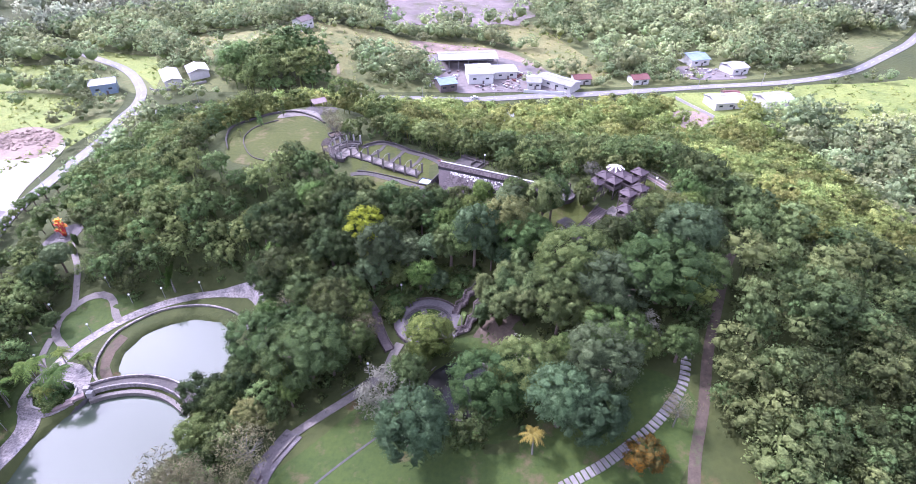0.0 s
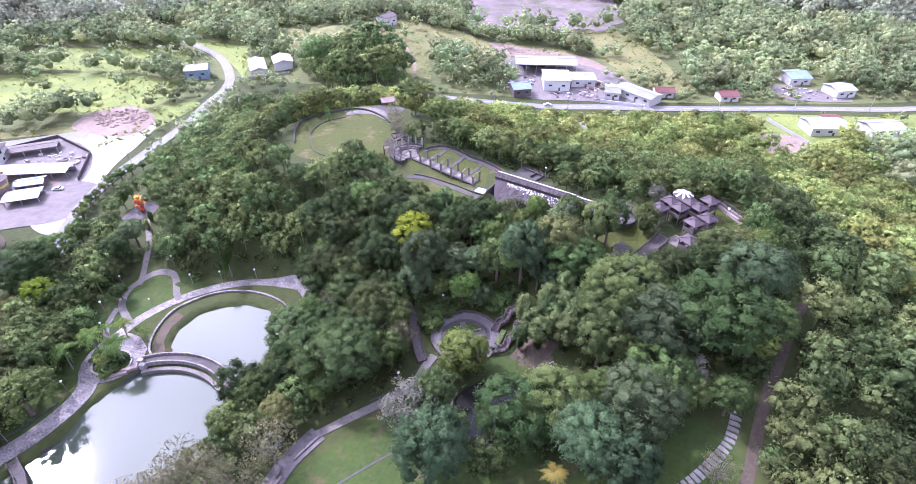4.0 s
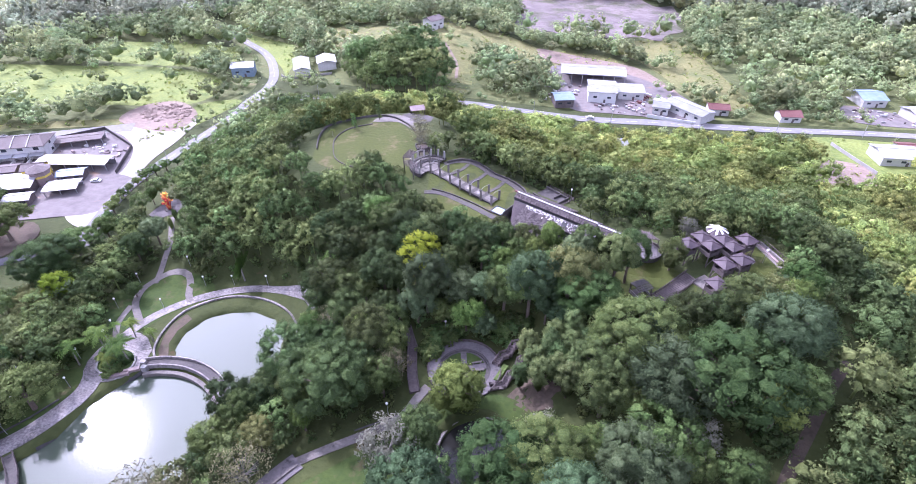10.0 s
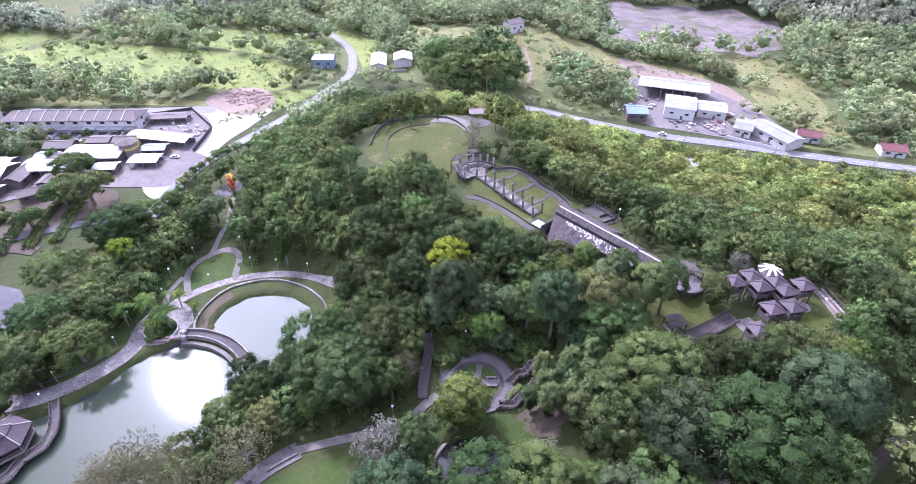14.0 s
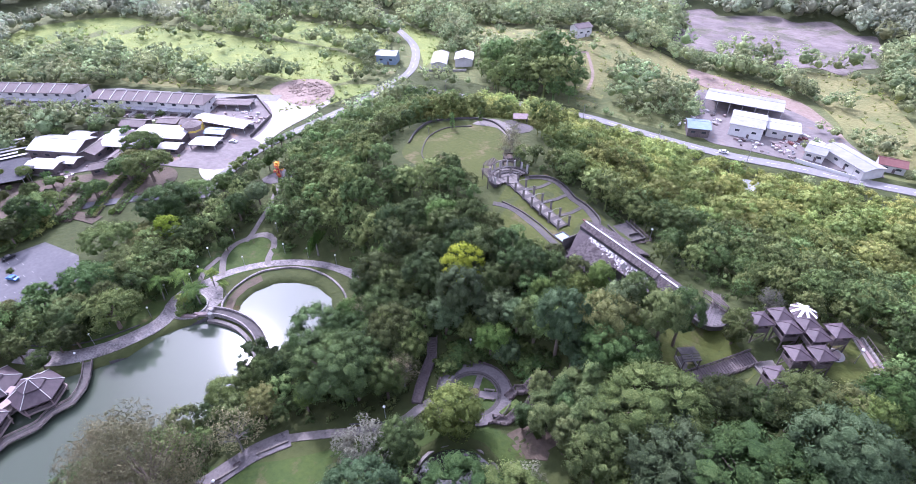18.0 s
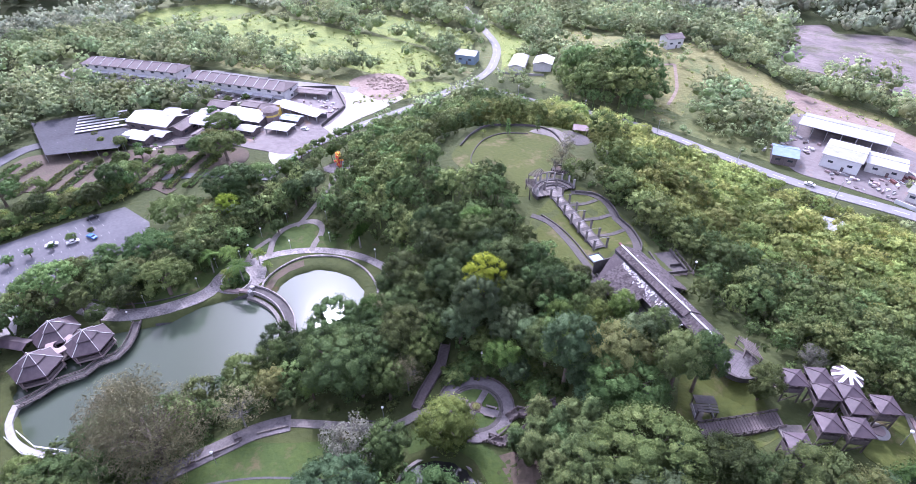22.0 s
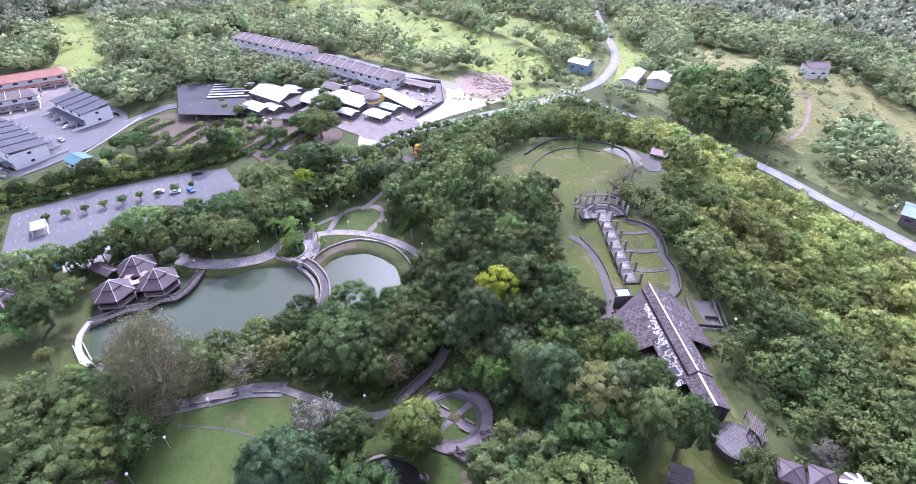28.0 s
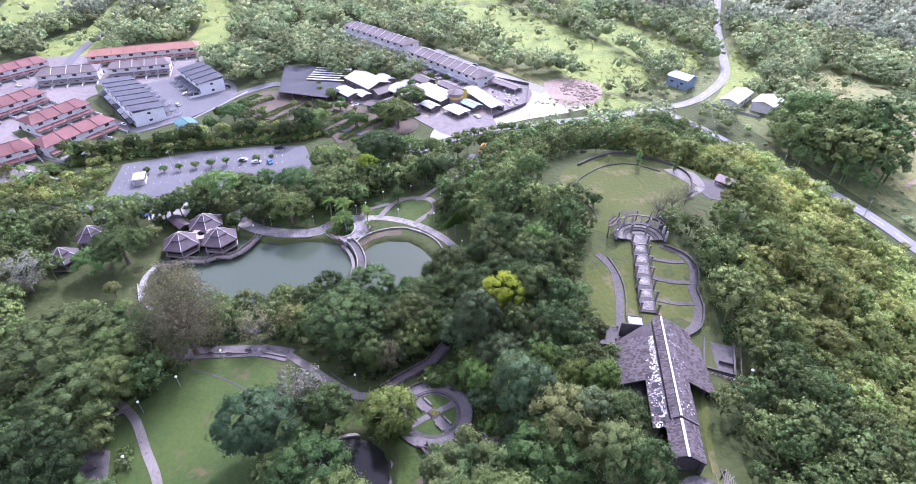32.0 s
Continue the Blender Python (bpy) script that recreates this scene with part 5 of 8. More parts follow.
structure("plaza_ring", ribbon(circle(7.9), 2.5, 0.0, 0.8, RZ, closed=True, keep=None), RINGSTONE, "ring-shaped paved plaza walk", "paving")
structure("plaza_step", ribbon(circle(6.35), 0.55, 0.0, 0.6, RZ - 0.12, closed=True, keep=None), STONE, "stone step inside the plaza ring", "step")
structure("plaza_step", ribbon(circle(5.75), 0.5, 0.0, 0.6, RZ - 0.24, closed=True, keep=None), STONE, "lower stone step inside the plaza ring", "step")
for a0, a1 in ((-150, -60), (-35, 12), (35, 205)):
    bal = thing("balustrade", "low dark timber balustrade round the plaza", "balustrade", group="plaza balustrades")
    rail([(x, y, RZ) for x, y in circle(9.15, a0, a1)], 0.75, bal, TIMBER, spacing=1.6, thick=0.18)
for a, w in ((28, 1.9), (107, 1.5)):
    c, s = math.cos(radians(a)), math.sin(radians(a))
    structure("plaza_path", ribbon([(RX - 5.6 * c, RY - 5.6 * s), (RX, RY), (RX + 5.6 * c, RY + 5.6 * s)], w, 0.0, 0.5, RZ - 0.2, keep=None), RINGSTONE, "straight paved path across the plaza lawn", "path")
structure("plaza_lawn", Geo().slab(circle(5.6), RZ - 0.3, 0.4), LAWN, "green lawn quarters inside the plaza", "lawn")
for k, (a, d) in enumerate(((28, 3.6), (28, -3.4))):
    for s in (-1, 1):
        bx = RX + d * math.cos(radians(a)) - s * 1.25 * math.sin(radians(a))
        by = RY + d * math.sin(radians(a)) + s * 1.25 * math.cos(radians(a))
        b = thing("stone_bench", "pale stone garden bench on the plaza", "bench", bx, by, RZ - 0.3, a, group="plaza benches")
        part("seat", Geo().box(0, 0, 0.35, 2.6, 0.5, 0.14), PAVING, b)
        for e in (-1, 1):
            part("leg", Geo().box(e, 0, 0, 0.25, 0.42, 0.36), PALE, b)
bed = thing("flower_bed", "dry brown flower bed at the plaza centre", "flower bed", RX, RY, RZ - 0.3, 28)
part("soil", Geo().box(0, 0.4, 0, 2.6, 2.2, 0.25), MULCH, bed)
part("planting", Geo().ball(0.1, 0.5, 0.25, 1.0, 0.35), LEAF_OLIVE, bed)
stair("timber_stairs", "dark zigzag timber stairs up to the hut", [(-0.6, 106.6, RZ), (0.2, 109.2, 15.6), (2.0, 109.8, 16.3), (2.7, 112.0, 17.4), (4.6, 112.4, 18.2), (6.4, 114.8, 19.6)], 1.7, TIMBER, TIMBER)
stair("timber_stairs", "dark zigzag timber stairs beside the plaza", [(-0.4, 99.6, RZ), (2.6, 101.0, RZ), (3.4, 103.6, 15.6), (4.9, 104.3, 16.2), (5.2, 107.2, 17.4), (6.6, 108.4, 18.1), (6.6, 111.5, 18.8)], 1.7, TIMBER, TIMBER)
stair("timber_stairs", "dark straight timber stairs down the wooded bank", [(-17.6, 93.5, RZ), (-19.4, 97, 14.6), (-21.2, 101.5, 14.6), (-22.6, 106, 15.2), (-26.0, 111, 16.5)], 2.3, TIMBER, TIMBER)
hedge = thing("hedge", "low clipped green hedge beside the plaza", "hedge", 1.2, 104.6, lh(1.2, 104.6), 75)
part("leaves", Geo().box(0, 0, -0.3, 5.5, 1.4, 1.1), LEAF_MID, hedge)

# small pond rim
structure("pond_rim", ribbon(circle(9.3, -60, 270, 8, 1, 83), 0.7, 0.1, 0.9, 13.3, keep=None), PAVING, "weathered concrete rim of the small round pond", "rim")
# stone slab steps down the lawn
slab_line = curve([(54, 88), (52.5, 82), (50, 76), (46, 71.5), (41.5, 67.5), (36, 64), (30, 60.5), (22, 57), (14, 53.5)], 1.15)
slab_path = tagged(new("slab_path"), "stepped path of weathered stone slabs down the lawn", "path", kind="structure")
slab_mesh = None
for (ax, ay), (bx, by) in zip(slab_line, slab_line[1:]):
    m = pose((ax + bx) / 2, (ay + by) / 2, lh((ax + bx) / 2, (ay + by) / 2) + 0.16, 0, 0, math.degrees(math.atan2(by - ay, bx - ax)) + random.uniform(-2, 2))
    o = part("slab", Geo().box(0, 0, -0.5, 1.0, 2.2, 0.5), PAVING_SLAB, slab_path) if slab_mesh is None else new("slab", slab_mesh)
    slab_mesh, o.parent, o.matrix_basis = o.data, slab_path, m
    CLEAR.append((ax, ay, bx, by, 3.0))
for a, b in (((-41, 60), (-46, 46)), ((-36.5, 70), (-40, 64))):
    structure("terrace_wall", fence([a, b], 0.6, 0.5), PAVING, "low stone wall of the paved terrace", "wall")

# picnic sets and dark park benches
for x, y, a in ((-21, 27, 20), (-17, 28, 20), (-13, 29, 20)):
    p = thing("picnic_table", "dark timber picnic table with fixed benches", "table", x, y, lh(x, y) + 0.14, a, group="picnic tables")
    part("tabletop", Geo().box(0, 0, 0.7, 1.8, 0.8, 0.08), TIMBER, p)
    for s in (-1, 1):
        part("seat", Geo().box(0, s * 0.75, 0.4, 1.8, 0.3, 0.07), TIMBER, p)
        part("leg_frame", Geo().box(s * 0.6, 0, -0.1, 0.1, 1.6, 0.5), STEEL, p)
        part("table_leg", Geo().box(s * 0.6, 0, 0.3, 0.1, 0.5, 0.42), STEEL, p)
for x, y, a in ((-44, 50, 70), (-42, 55, 70), (-41.5, 60, 75)):
    p = thing("park_bench", "dark timber park bench at the walk's edge", "bench", x, y, lh(x, y) + 0.1, a, group="park benches")
    part("seat", Geo().box(0, 0, 0.4, 1.7, 0.5, 0.08), TIMBER, p)
    part("backrest", Geo().box(0, 0.27, 0.45, 1.7, 0.08, 0.5), TIMBER, p)
    for s in (-1, 1):
        part("leg", Geo().box(s * 0.7, 0, -0.2, 0.1, 0.45, 0.62), STONE, p)

# ---- hilltop: long roofed hall ----
HX, HY, HA = -6.1, 156.6, -23.3  # ridge start, heading of the ridge
hall = thing("long_hall", "long hall with weathered purple-brown shingle roof", "hall", HX, HY, 0, HA)
R0 = 35.4


def east(p):
    return R0 - 0.575 * p


def west(p):
    return 33.5 + 0.52 * (p + 1.9)


for s0, s1, p0, p1, p2 in ((0.2, 3.6, 0, 6.8, 7.5), (3.6, 16.6, 0, 9.2, 10.2), (16.6, 27, 0, 3.7, 3.7)):
    part("east_roof", Geo().sheet([(s0, p1, east(p1)), (s1, p2, east(p2)), (s1, 0.05, R0), (s0, 0.05, R0)], 0.25), SHINGLE, hall)
part("east_roof", Geo().sheet([(27, 0.05, R0 - 0.3), (35, 0.05, R0 - 0.3), (35, 3.6, east(3.6) - 0.3), (27, 3.6, east(3.6) - 0.3)][::-1], 0.25), SHINGLE, hall)
part("ridge_roof", Geo().sheet([(0.2, -0.05, R0), (27, -0.05, R0), (27, -1.7, R0 - 1.0), (0.2, -1.7, R0 - 1.0)], 0.22), SHINGLE, hall)
part("ridge_roof", Geo().sheet([(27, -0.05, R0 - 0.3), (35, -0.05, R0 - 0.3), (35, -2.6, R0 - 1.8), (27, -2.6, R0 - 1.8)], 0.22), SHINGLE, hall)
part("valley_gutter", Geo().box(15, -1.85, 33.3, 27, 0.5, 0.14), DARKSTONE, hall, "dark gutter between the roofs")
part("clerestory_wall", Geo().box(14, -1.5, 33.2, 27.5, 0.15, 1.3), DARKSTONE, hall, "dark clerestory band")
part("west_roof", Geo().sheet([(0.6, -1.9, west(-1.9)), (16.5, -1.9, west(-1.9)), (16.5, -10, west(-10)), (4.4, -9.5, west(-9.5)), (1.6, -4.5, west(-4.5))], 0.25), SHINGLE, hall)
part("west_roof", Geo().sheet([(16.5, -1.9, west(-1.9)), (28, -1.9, west(-1.9)), (28, -4.6, west(-4.6)), (16.5, -4.6, west(-4.6))], 0.25), FLAKE, hall, "shingle strip flaking white")
part("flaking_strip", Geo().sheet([(5, -1.95, west(-1.95) + 0.03), (16.4, -1.95, west(-1.95) + 0.03), (16.4, -3.2, west(-3.2) + 0.03), (5, -2.9, west(-2.9) + 0.03)], 0.03), FLAKE, hall, "white flaking strip along the valley")
def shingles(r, corners, lift=0.03, size=(0.36, 0.5), gone=0.04):
    """Loose courses of weathered shingles over a roof slope a, b (eave), c, d (ridge); some are gone."""
    a, b, c, d = (Vector(p) for p in corners)
    n, m = max(1, round((b - a).length / size[0])), max(1, round((d - a).length / size[1]))
    g = Geo()
    up = (b - a).cross(d - a).normalized()
    up = up if up.z > 0 else -up
    for j in range(m):
        for i in range(n):
            if r.uniform() < gone:
                continue
            u0, u1 = (i + 0.5 * (j % 2) + 0.04) / n, min(1.0, (i + 0.5 * (j % 2) + 0.95) / n)
            v0, v1 = (j - 0.12 * r.uniform()) / m, (j + 1.08) / m
            tilt, skew = r.uniform(0.03, 0.12), r.normal(0, 0.03)
            at = lambda u, v: a.lerp(b, u).lerp(d.lerp(c, u), min(1.0, max(0.0, v)))
            q = [at(u0, v0 + skew / m) + up * (lift + tilt), at(u1, v0 - skew / m) + up * (lift + tilt), at(u1, v1) + up * lift, at(u0, v1) + up * lift]
            g.add([tuple(p) for p in q] + [tuple(q[0] - up * tilt), tuple(q[1] - up * tilt)], [(0, 1, 2, 3), (4, 5, 1, 0)])
    return g


sr = np.random.default_rng(5)
SLOPES = [((s0, p1, east(p1)), (s1, p2, east(p2)), (s1, 0.3, R0 - 0.14), (s0, 0.3, R0 - 0.14)) for s0, s1, p1, p2 in ((0.2, 3.6, 6.8, 7.5), (3.6, 16.6, 9.2, 10.2), (16.6, 27, 3.7, 3.7))]
SLOPES += [((27, 3.6, east(3.6) - 0.3), (35, 3.6, east(3.6) - 0.3), (35, 0.3, R0 - 0.45), (27, 0.3, R0 - 0.45)), ((0.2, -1.7, R0 - 1.0), (27, -1.7, R0 - 1.0), (27, -0.3, R0 - 0.15), (0.2, -0.3, R0 - 0.15)),
           ((27, -2.6, R0 - 1.8), (35, -2.6, R0 - 1.8), (35, -0.3, R0 - 0.45), (27, -0.3, R0 - 0.45)), ((4.4, -9.5, west(-9.5)), (16.5, -10, west(-10)), (16.5, -3.2, west(-3.2)), (4.4, -3.0, west(-3.0)))]
for q in SLOPES:
    o = part("shingles", shingles(sr, q), SHINGLES, hall, "rough weathered shingle courses")
    o["kind"] = "stuff"
for q, k in ((((16.5, -4.6, west(-4.6)), (28, -4.6, west(-4.6)), (28, -1.95, west(-1.95)), (16.5, -1.95, west(-1.95))), 0.35), (((5, -3.1, west(-3.1)), (16.5, -3.1, west(-3.1)), (16.5, -1.95, west(-1.95)), (5, -1.95, west(-1.95))), 0.45)):
    o = part("loose_shingles", shingles(sr, q, 0.05, (0.34, 0.45), k), SHINGLES, hall, "broken shingles among white flakes")
    o["kind"] = "stuff"
flakes, edges = Geo(), np.random.default_rng(77)
for k in range(230):
    u = edges.uniform(5, 28.5)
    p = -2.05 - abs(edges.normal(0, 0.5 + 0.07 * max(0, u - 9)))
    if p > -4.6:
        q = edges.uniform(0.05, 0.24, 2)
        flakes.add([(u + a * q[0], p + b * q[1], west(p + b * q[1]) + 0.19) for a, b in ((-1, -1), (1, -0.7), (0.8, 1), (-0.9, 0.8))], [(0, 1, 2, 3)])
for k in range(60):
    u, p = edges.uniform(2, 26), edges.uniform(0.5, 3.4)
    q = edges.uniform(0.05, 0.16, 2)
    flakes.add([(u + a * q[0], p + b * q[1], east(p + b * q[1]) + 0.19) for a, b in ((-1, -1), (1, -0.7), (0.8, 1), (-0.9, 0.8))], [(0, 1, 2, 3)])
o = part("broken_lining", flakes, OFFWHITE, hall, "white flakes of broken roof lining")
o["kind"] = "stuff"
# black plates on the roof stand in for the darkness inside holes
for x, y, sx, sy in ((18.5, -3.1, 1.5, 1.3), (21.8, -2.8, 1.1, 0.9), (24.4, -3.4, 1.6, 1.2), (26.6, -2.7, 0.9, 1.0)):
    o = part("hole_plate", Geo().box(0, 0, 0, sx, sy, 0.05), BLACKPAINT, hall, "black plate painted as a gap where shingles have fallen")
    o.matrix_basis = pose(x, y, west(y) + 0.2, math.degrees(math.atan(0.52)), 0, 0)
for k in range(13):
    part("ridge_cap", Geo().box(1.3 + 2.05 * k, 0, R0 + 0.04, 1.9, 0.34, 0.12), WHITE, hall, "white ridge cap")
for k in range(4):
    part("ridge_cap", Geo().box(28.2 + 2.0 * k, 0, R0 - 0.32, 1.9, 0.45, 0.12), WHITE, hall, "white ridge cap")
part("finial", Geo().box(-0.1, 0, R0 - 0.1, 1.0, 0.6, 0.35), REDROOF, hall, "red ridge end")
part("north_wall", Geo().box(0.9, -1.2, 27.4, 0.3, 14, 5.2), STONE, hall)
part("east_wall", Geo().box(22, 2.9, 27.4, 25, 0.3, 5.6), STONE, hall)
part("east_wing_wall", Geo().box(10, 7.8, 27.4, 12.5, 0.3, 2.9), STONE, hall)
part("west_wall", Geo().box(9.4, -8.2, 27.4, 13.5, 0.3, 2.6), STONE, hall)
part("west_inner_wall", Geo().box(22, -3.4, 27.4, 12, 0.3, 5.0), DARKSTONE, hall)
part("south_wall", Geo().box(34, 0.4, 27.4, 0.3, 5.2, 5.6), STONE, hall)
for s, p in ((4.2, 9.2), (16, 9.6), (16.2, -9.4), (3, -9), (9.5, -9.5), (10, 9.5), (34.6, 3.3), (34.6, -2.2)):
    part("post", Geo().box(s, p, 27.4, 0.35, 0.35, (east(p) if p > 0 else west(p) if s < 20 else 33.4) - 27.6), TIMBER, hall)
part("floor", Geo().box(17, -0.5, 27.6, 35, 12, 1.0), STONE, hall)

pool = thing("pool", "small rectangular pool with light blue water", "pool", -11.0, 154.6, 27.7, HA)
part("water", Geo().box(0, 0, 0.6, 3.6, 3.2, 0.5), POOLWATER, pool, "light blue water")
for x, y, sx, sy in ((0, 1.8, 4.4, 0.35), (0, -1.8, 4.4, 0.35), (2.0, 0, 0.35, 3.9), (-2.0, 0, 0.35, 3.9)):
    part("coping", Geo().box(x, y, 0.3, sx, sy, 1.0), STONE, pool)
# side platform, sunken court, round end terrace
plat = thing("side_platform", "weathered stone platform beside the hall", "platform", -8.5, 146.2, lh(-8.5, 146.2), HA)
part("floor", Geo().box(0, 0, -0.6, 5.5, 4.5, 1.1), STONE, plat)
rail([(-2.7, 2.2, 0.5), (-2.7, -2.2, 0.5), (2.7, -2.2, 0.5)], 0.8, plat, TIMBER, base=0)
crt = thing("sunken_court", "dark paved court with low stone walls", "court", 3.2, 167.6, lh(3.2, 167.6), -35)
part("floor", Geo().box(0, 0, -0.4, 9, 6.5, 0.6), STONE, crt)
for x, y, sx, sy in ((0, 3.2, 9.4, 0.4), (0, -3.2, 9.4, 0.4), (4.6, 0, 0.4, 6.4), (1.6, 1.6, 0.3, 3.2)):
    part("wall", Geo().box(x, y, -0.5, sx, sy, 1.5), STONE, crt)
rail([(-4.4, 4.6, 0), (5.8, 4.6, 0), (5.8, -3.2, 0)], 0.9, crt, TIMBER, base=0)
end = thing("round_terrace", "round paved terrace with a dark low wall", "terrace", 32, 143, lh(32, 143) + 0.1, 0)
part("floor", Geo().disc(0, 0, 0.35, 4.3, 28, 0.9), STONE, end)
part("wall", ribbon(circle(4.4, -140, 95, 12, 0, 0), 0.35, 0.0, 1.4, 1.0, keep=None), STONE, end)
for k in range(7):
    part("trellis_beam", Geo().beam((-2.8 + 0.5 * k, 5.6, 2.9), (0.6 + 0.5 * k, 2.4, 2.9), 0.16, 0.18), TIMBER, end)
tiles = None
for i in range(-5, 6):
    for j in range(-5, 6):
        if math.hypot(i, j) < 5.0:
            o = part("tile", Geo().box(0, 0, 0, 0.68, 0.68, 0.05), RINGSTONE, end) if tiles is None else new("tile", tiles)
            tiles, o.parent = o.data, end
            o.matrix_basis = pose(0.74 * i, 0.74 * j, 0.34 + 0.012 * ((i * 7 + j * 3) % 3))
for k, (ax, ay, bx, by, z) in enumerate(((-3.2, 4.6, 3.6, 3.2, 2.6), (-2.6, 3.4, 3.2, 1.6, 2.2), (-1.2, 6.0, 0.4, 0.6, 2.75), (0.8, 5.8, 1.9, 0.4, 2.7))):
    part("fallen_beam", Geo().beam((ax, ay, z + 0.3), (bx, by, z - 0.2), 0.18, 0.2), TIMBER, end)
for x, y in ((-2.6, 5.2), (1.6, 5.4), (0.2, 2.6), (3.4, 2.6)):
    part("trellis_post", Geo().box(x, y, 0, 0.22, 0.22, 2.9), TIMBER, end)

# ---- pergola walk and amphitheatre ----
PA, PB = Vector((-40.5, 171.6)), Vector((-13.2, 159.4))
pd = (PB - PA).normalized()
pn = Vector((-pd.y, pd.x))
deg = math.degrees(math.atan2(pd.y, pd.x))


def pergola_z(u):
    return 31.15 + (28.75 - 31.15) * u


structure("pergola_walk", ribbon([tuple(PA), tuple(PB)], 3.8, 0.12, 0.7, lambda x, y: pergola_z(max(0, min(1, (Vector((x, y)) - PA).dot(pd) / (PB - PA).length))), keep=2.0), STONE, "dark paved pergola walk stepping down the hill", "paving")
pergola = thing("pergola", "double row of weathered stone pergola columns", "pergola")
for k in range(8):
    u = k / 7
    for s in (-1, 1):
        q = PA + (PB - PA) * u + pn * 2.1 * s
        col = part("column", Geo().box(0, 0, -0.6, 0.5, 0.5, 3.6), PAVING, pergola)
        col.matrix_basis = pose(q.x, q.y, pergola_z(u), 0, 0, deg)
        cap = part("capital", Geo().box(0, 0, 3.0, 0.66, 0.66, 0.2), STONE, col)
    if k < 7:
        m = PA + (PB - PA) * (u + 0.5 / 7)
        slab = part("paving_panel", Geo().box(0, 0, 0, 2.9, 2.7, 0.06), PAVING, pergola, "paler square paving panel")
        slab.matrix_basis = pose(m.x, m.y, pergola_z(u + 0.5 / 7) + 0.15, 0, math.degrees(math.atan(2.4 / 29.9)), deg)
        star = part("panel_inlay", Geo().box(0, 0, 0.05, 1.5, 1.5, 0.04, 45), LIGHTPAVING, slab)
    q, w = PA + (PB - PA) * u + pn * 2.1, PA + (PB - PA) * u - pn * 2.1
    top = pergola_z(u) + 3.2
    part("arch_wire", Geo().tube([(q.x, q.y, top), ((q.x + w.x) / 2, (q.y + w.y) / 2, top + 0.5), (w.x, w.y, top)], [0.04, 0.04, 0.04], 5), STEEL, pergola)

amphi = thing("amphitheatre", "curved stepped stone seating with columns", "amphitheatre", -38.3, 171.0, 31.0, 0)
for k, r in enumerate((3.2, 4.4, 5.6, 6.8)):
    part("step", ribbon(circle(r, 62, 262, 10, 0, 0), 1.15, 0.0, 1.2, 0.18 + 0.28 * k, keep=None), STONE if k % 2 else PAVING, amphi)
part("stage", Geo().disc(0, 0, 0.12, 2.7, 24, 0.5), PAVING, amphi)
for k in range(10):
    a = radians(66 + 21 * k)
    part("column", Geo().box(6.9 * math.cos(a), 6.9 * math.sin(a), 0, 0.5, 0.5, 3.4, math.degrees(a)), PALE, amphi)
part("architrave", ribbon(circle(6.9, 130, 205, 10, 0, 0), 0.5, 0.0, 0.35, 3.7, keep=None), PAVING, amphi)
for a0 in (98, 158, 212):
    for k in range(9):
        a = radians(a0 + 4.6 * k)
        part("trellis_slat", Geo().beam((6.6 * math.cos(a), 6.6 * math.sin(a), 3.9), (9.6 * math.cos(a), 9.6 * math.sin(a), 3.9), 0.16, 0.2), TIMBER, amphi)
    for k in (0, 8):
        a = radians(a0 + 4.6 * k)
        part("trellis_post", Geo().box(9.2 * math.cos(a), 9.2 * math.sin(a), -0.5, 0.25, 0.25, 4.2), STONE, amphi)
# terrace walls east, walk west, lawn walls
TERR = [(-35, 175.2), (-31, 178.6), (-25.5, 179.6), (-20.5, 176.8), (-17.6, 174.4), (-12.6, 173), (-6.4, 167.8), (-4.4, 161.6)]
structure("terrace_walk", ribbon(TERR, 2.0, 0.14, 0.7), STONE, "dark paved walk round the lawn terraces", "path")
structure("terrace_wall", fence([(p[0] + 0.9, p[1] + 1.0) for p in TERR], 0.8, 0.4), STONE, "dark curved parapet of the lawn terraces", "wall")
for a, b in (((-31, 169.6), (-27, 178)), ((-24.6, 166.6), (-19.6, 175.4)), ((-17.6, 163.4), (-13, 172.4))):
    structure("terrace_step", ribbon([a, ((a[0] + b[0]) / 2 + 0.8, (a[1] + b[1]) / 2), b], 1.2, 0.2, 0.6, keep=None), STONE, "curved stone step between lawn terraces", "step")
structure("west_walk", ribbon([(-36, 156.6), (-31, 158.2), (-26, 157.6), (-19.5, 155), (-14, 152), (-8.5, 149.4)], 2.0, 0.16, 0.6), STONE, "dark paved walk along the west terrace", "path")
structure("west_wall", fence([(-34, 158.9), (-26, 159), (-19, 156.5), (-12.5, 153)], 0.5, 0.35), STONE, "low stone edging of the west walk", "wall")
structure("lawn_wall", fence([(-82, 172), (-86, 182), (-86.5, 192), (-80, 200.5), (-68, 205.5), (-58, 201), (-52, 194.5)], 0.8, 0.45), STONE, "low dark wall round the hilltop lawn", "wall")
structure("lawn_edging", fence([(-51, 164), (-56, 164.6), (-63, 163.6), (-71, 166.4), (-76, 173), (-79.5, 182), (-78, 191), (-71, 197.5)], 0.4, 0.35), STONE, "thin dark edging curving across the lawn", "edging")
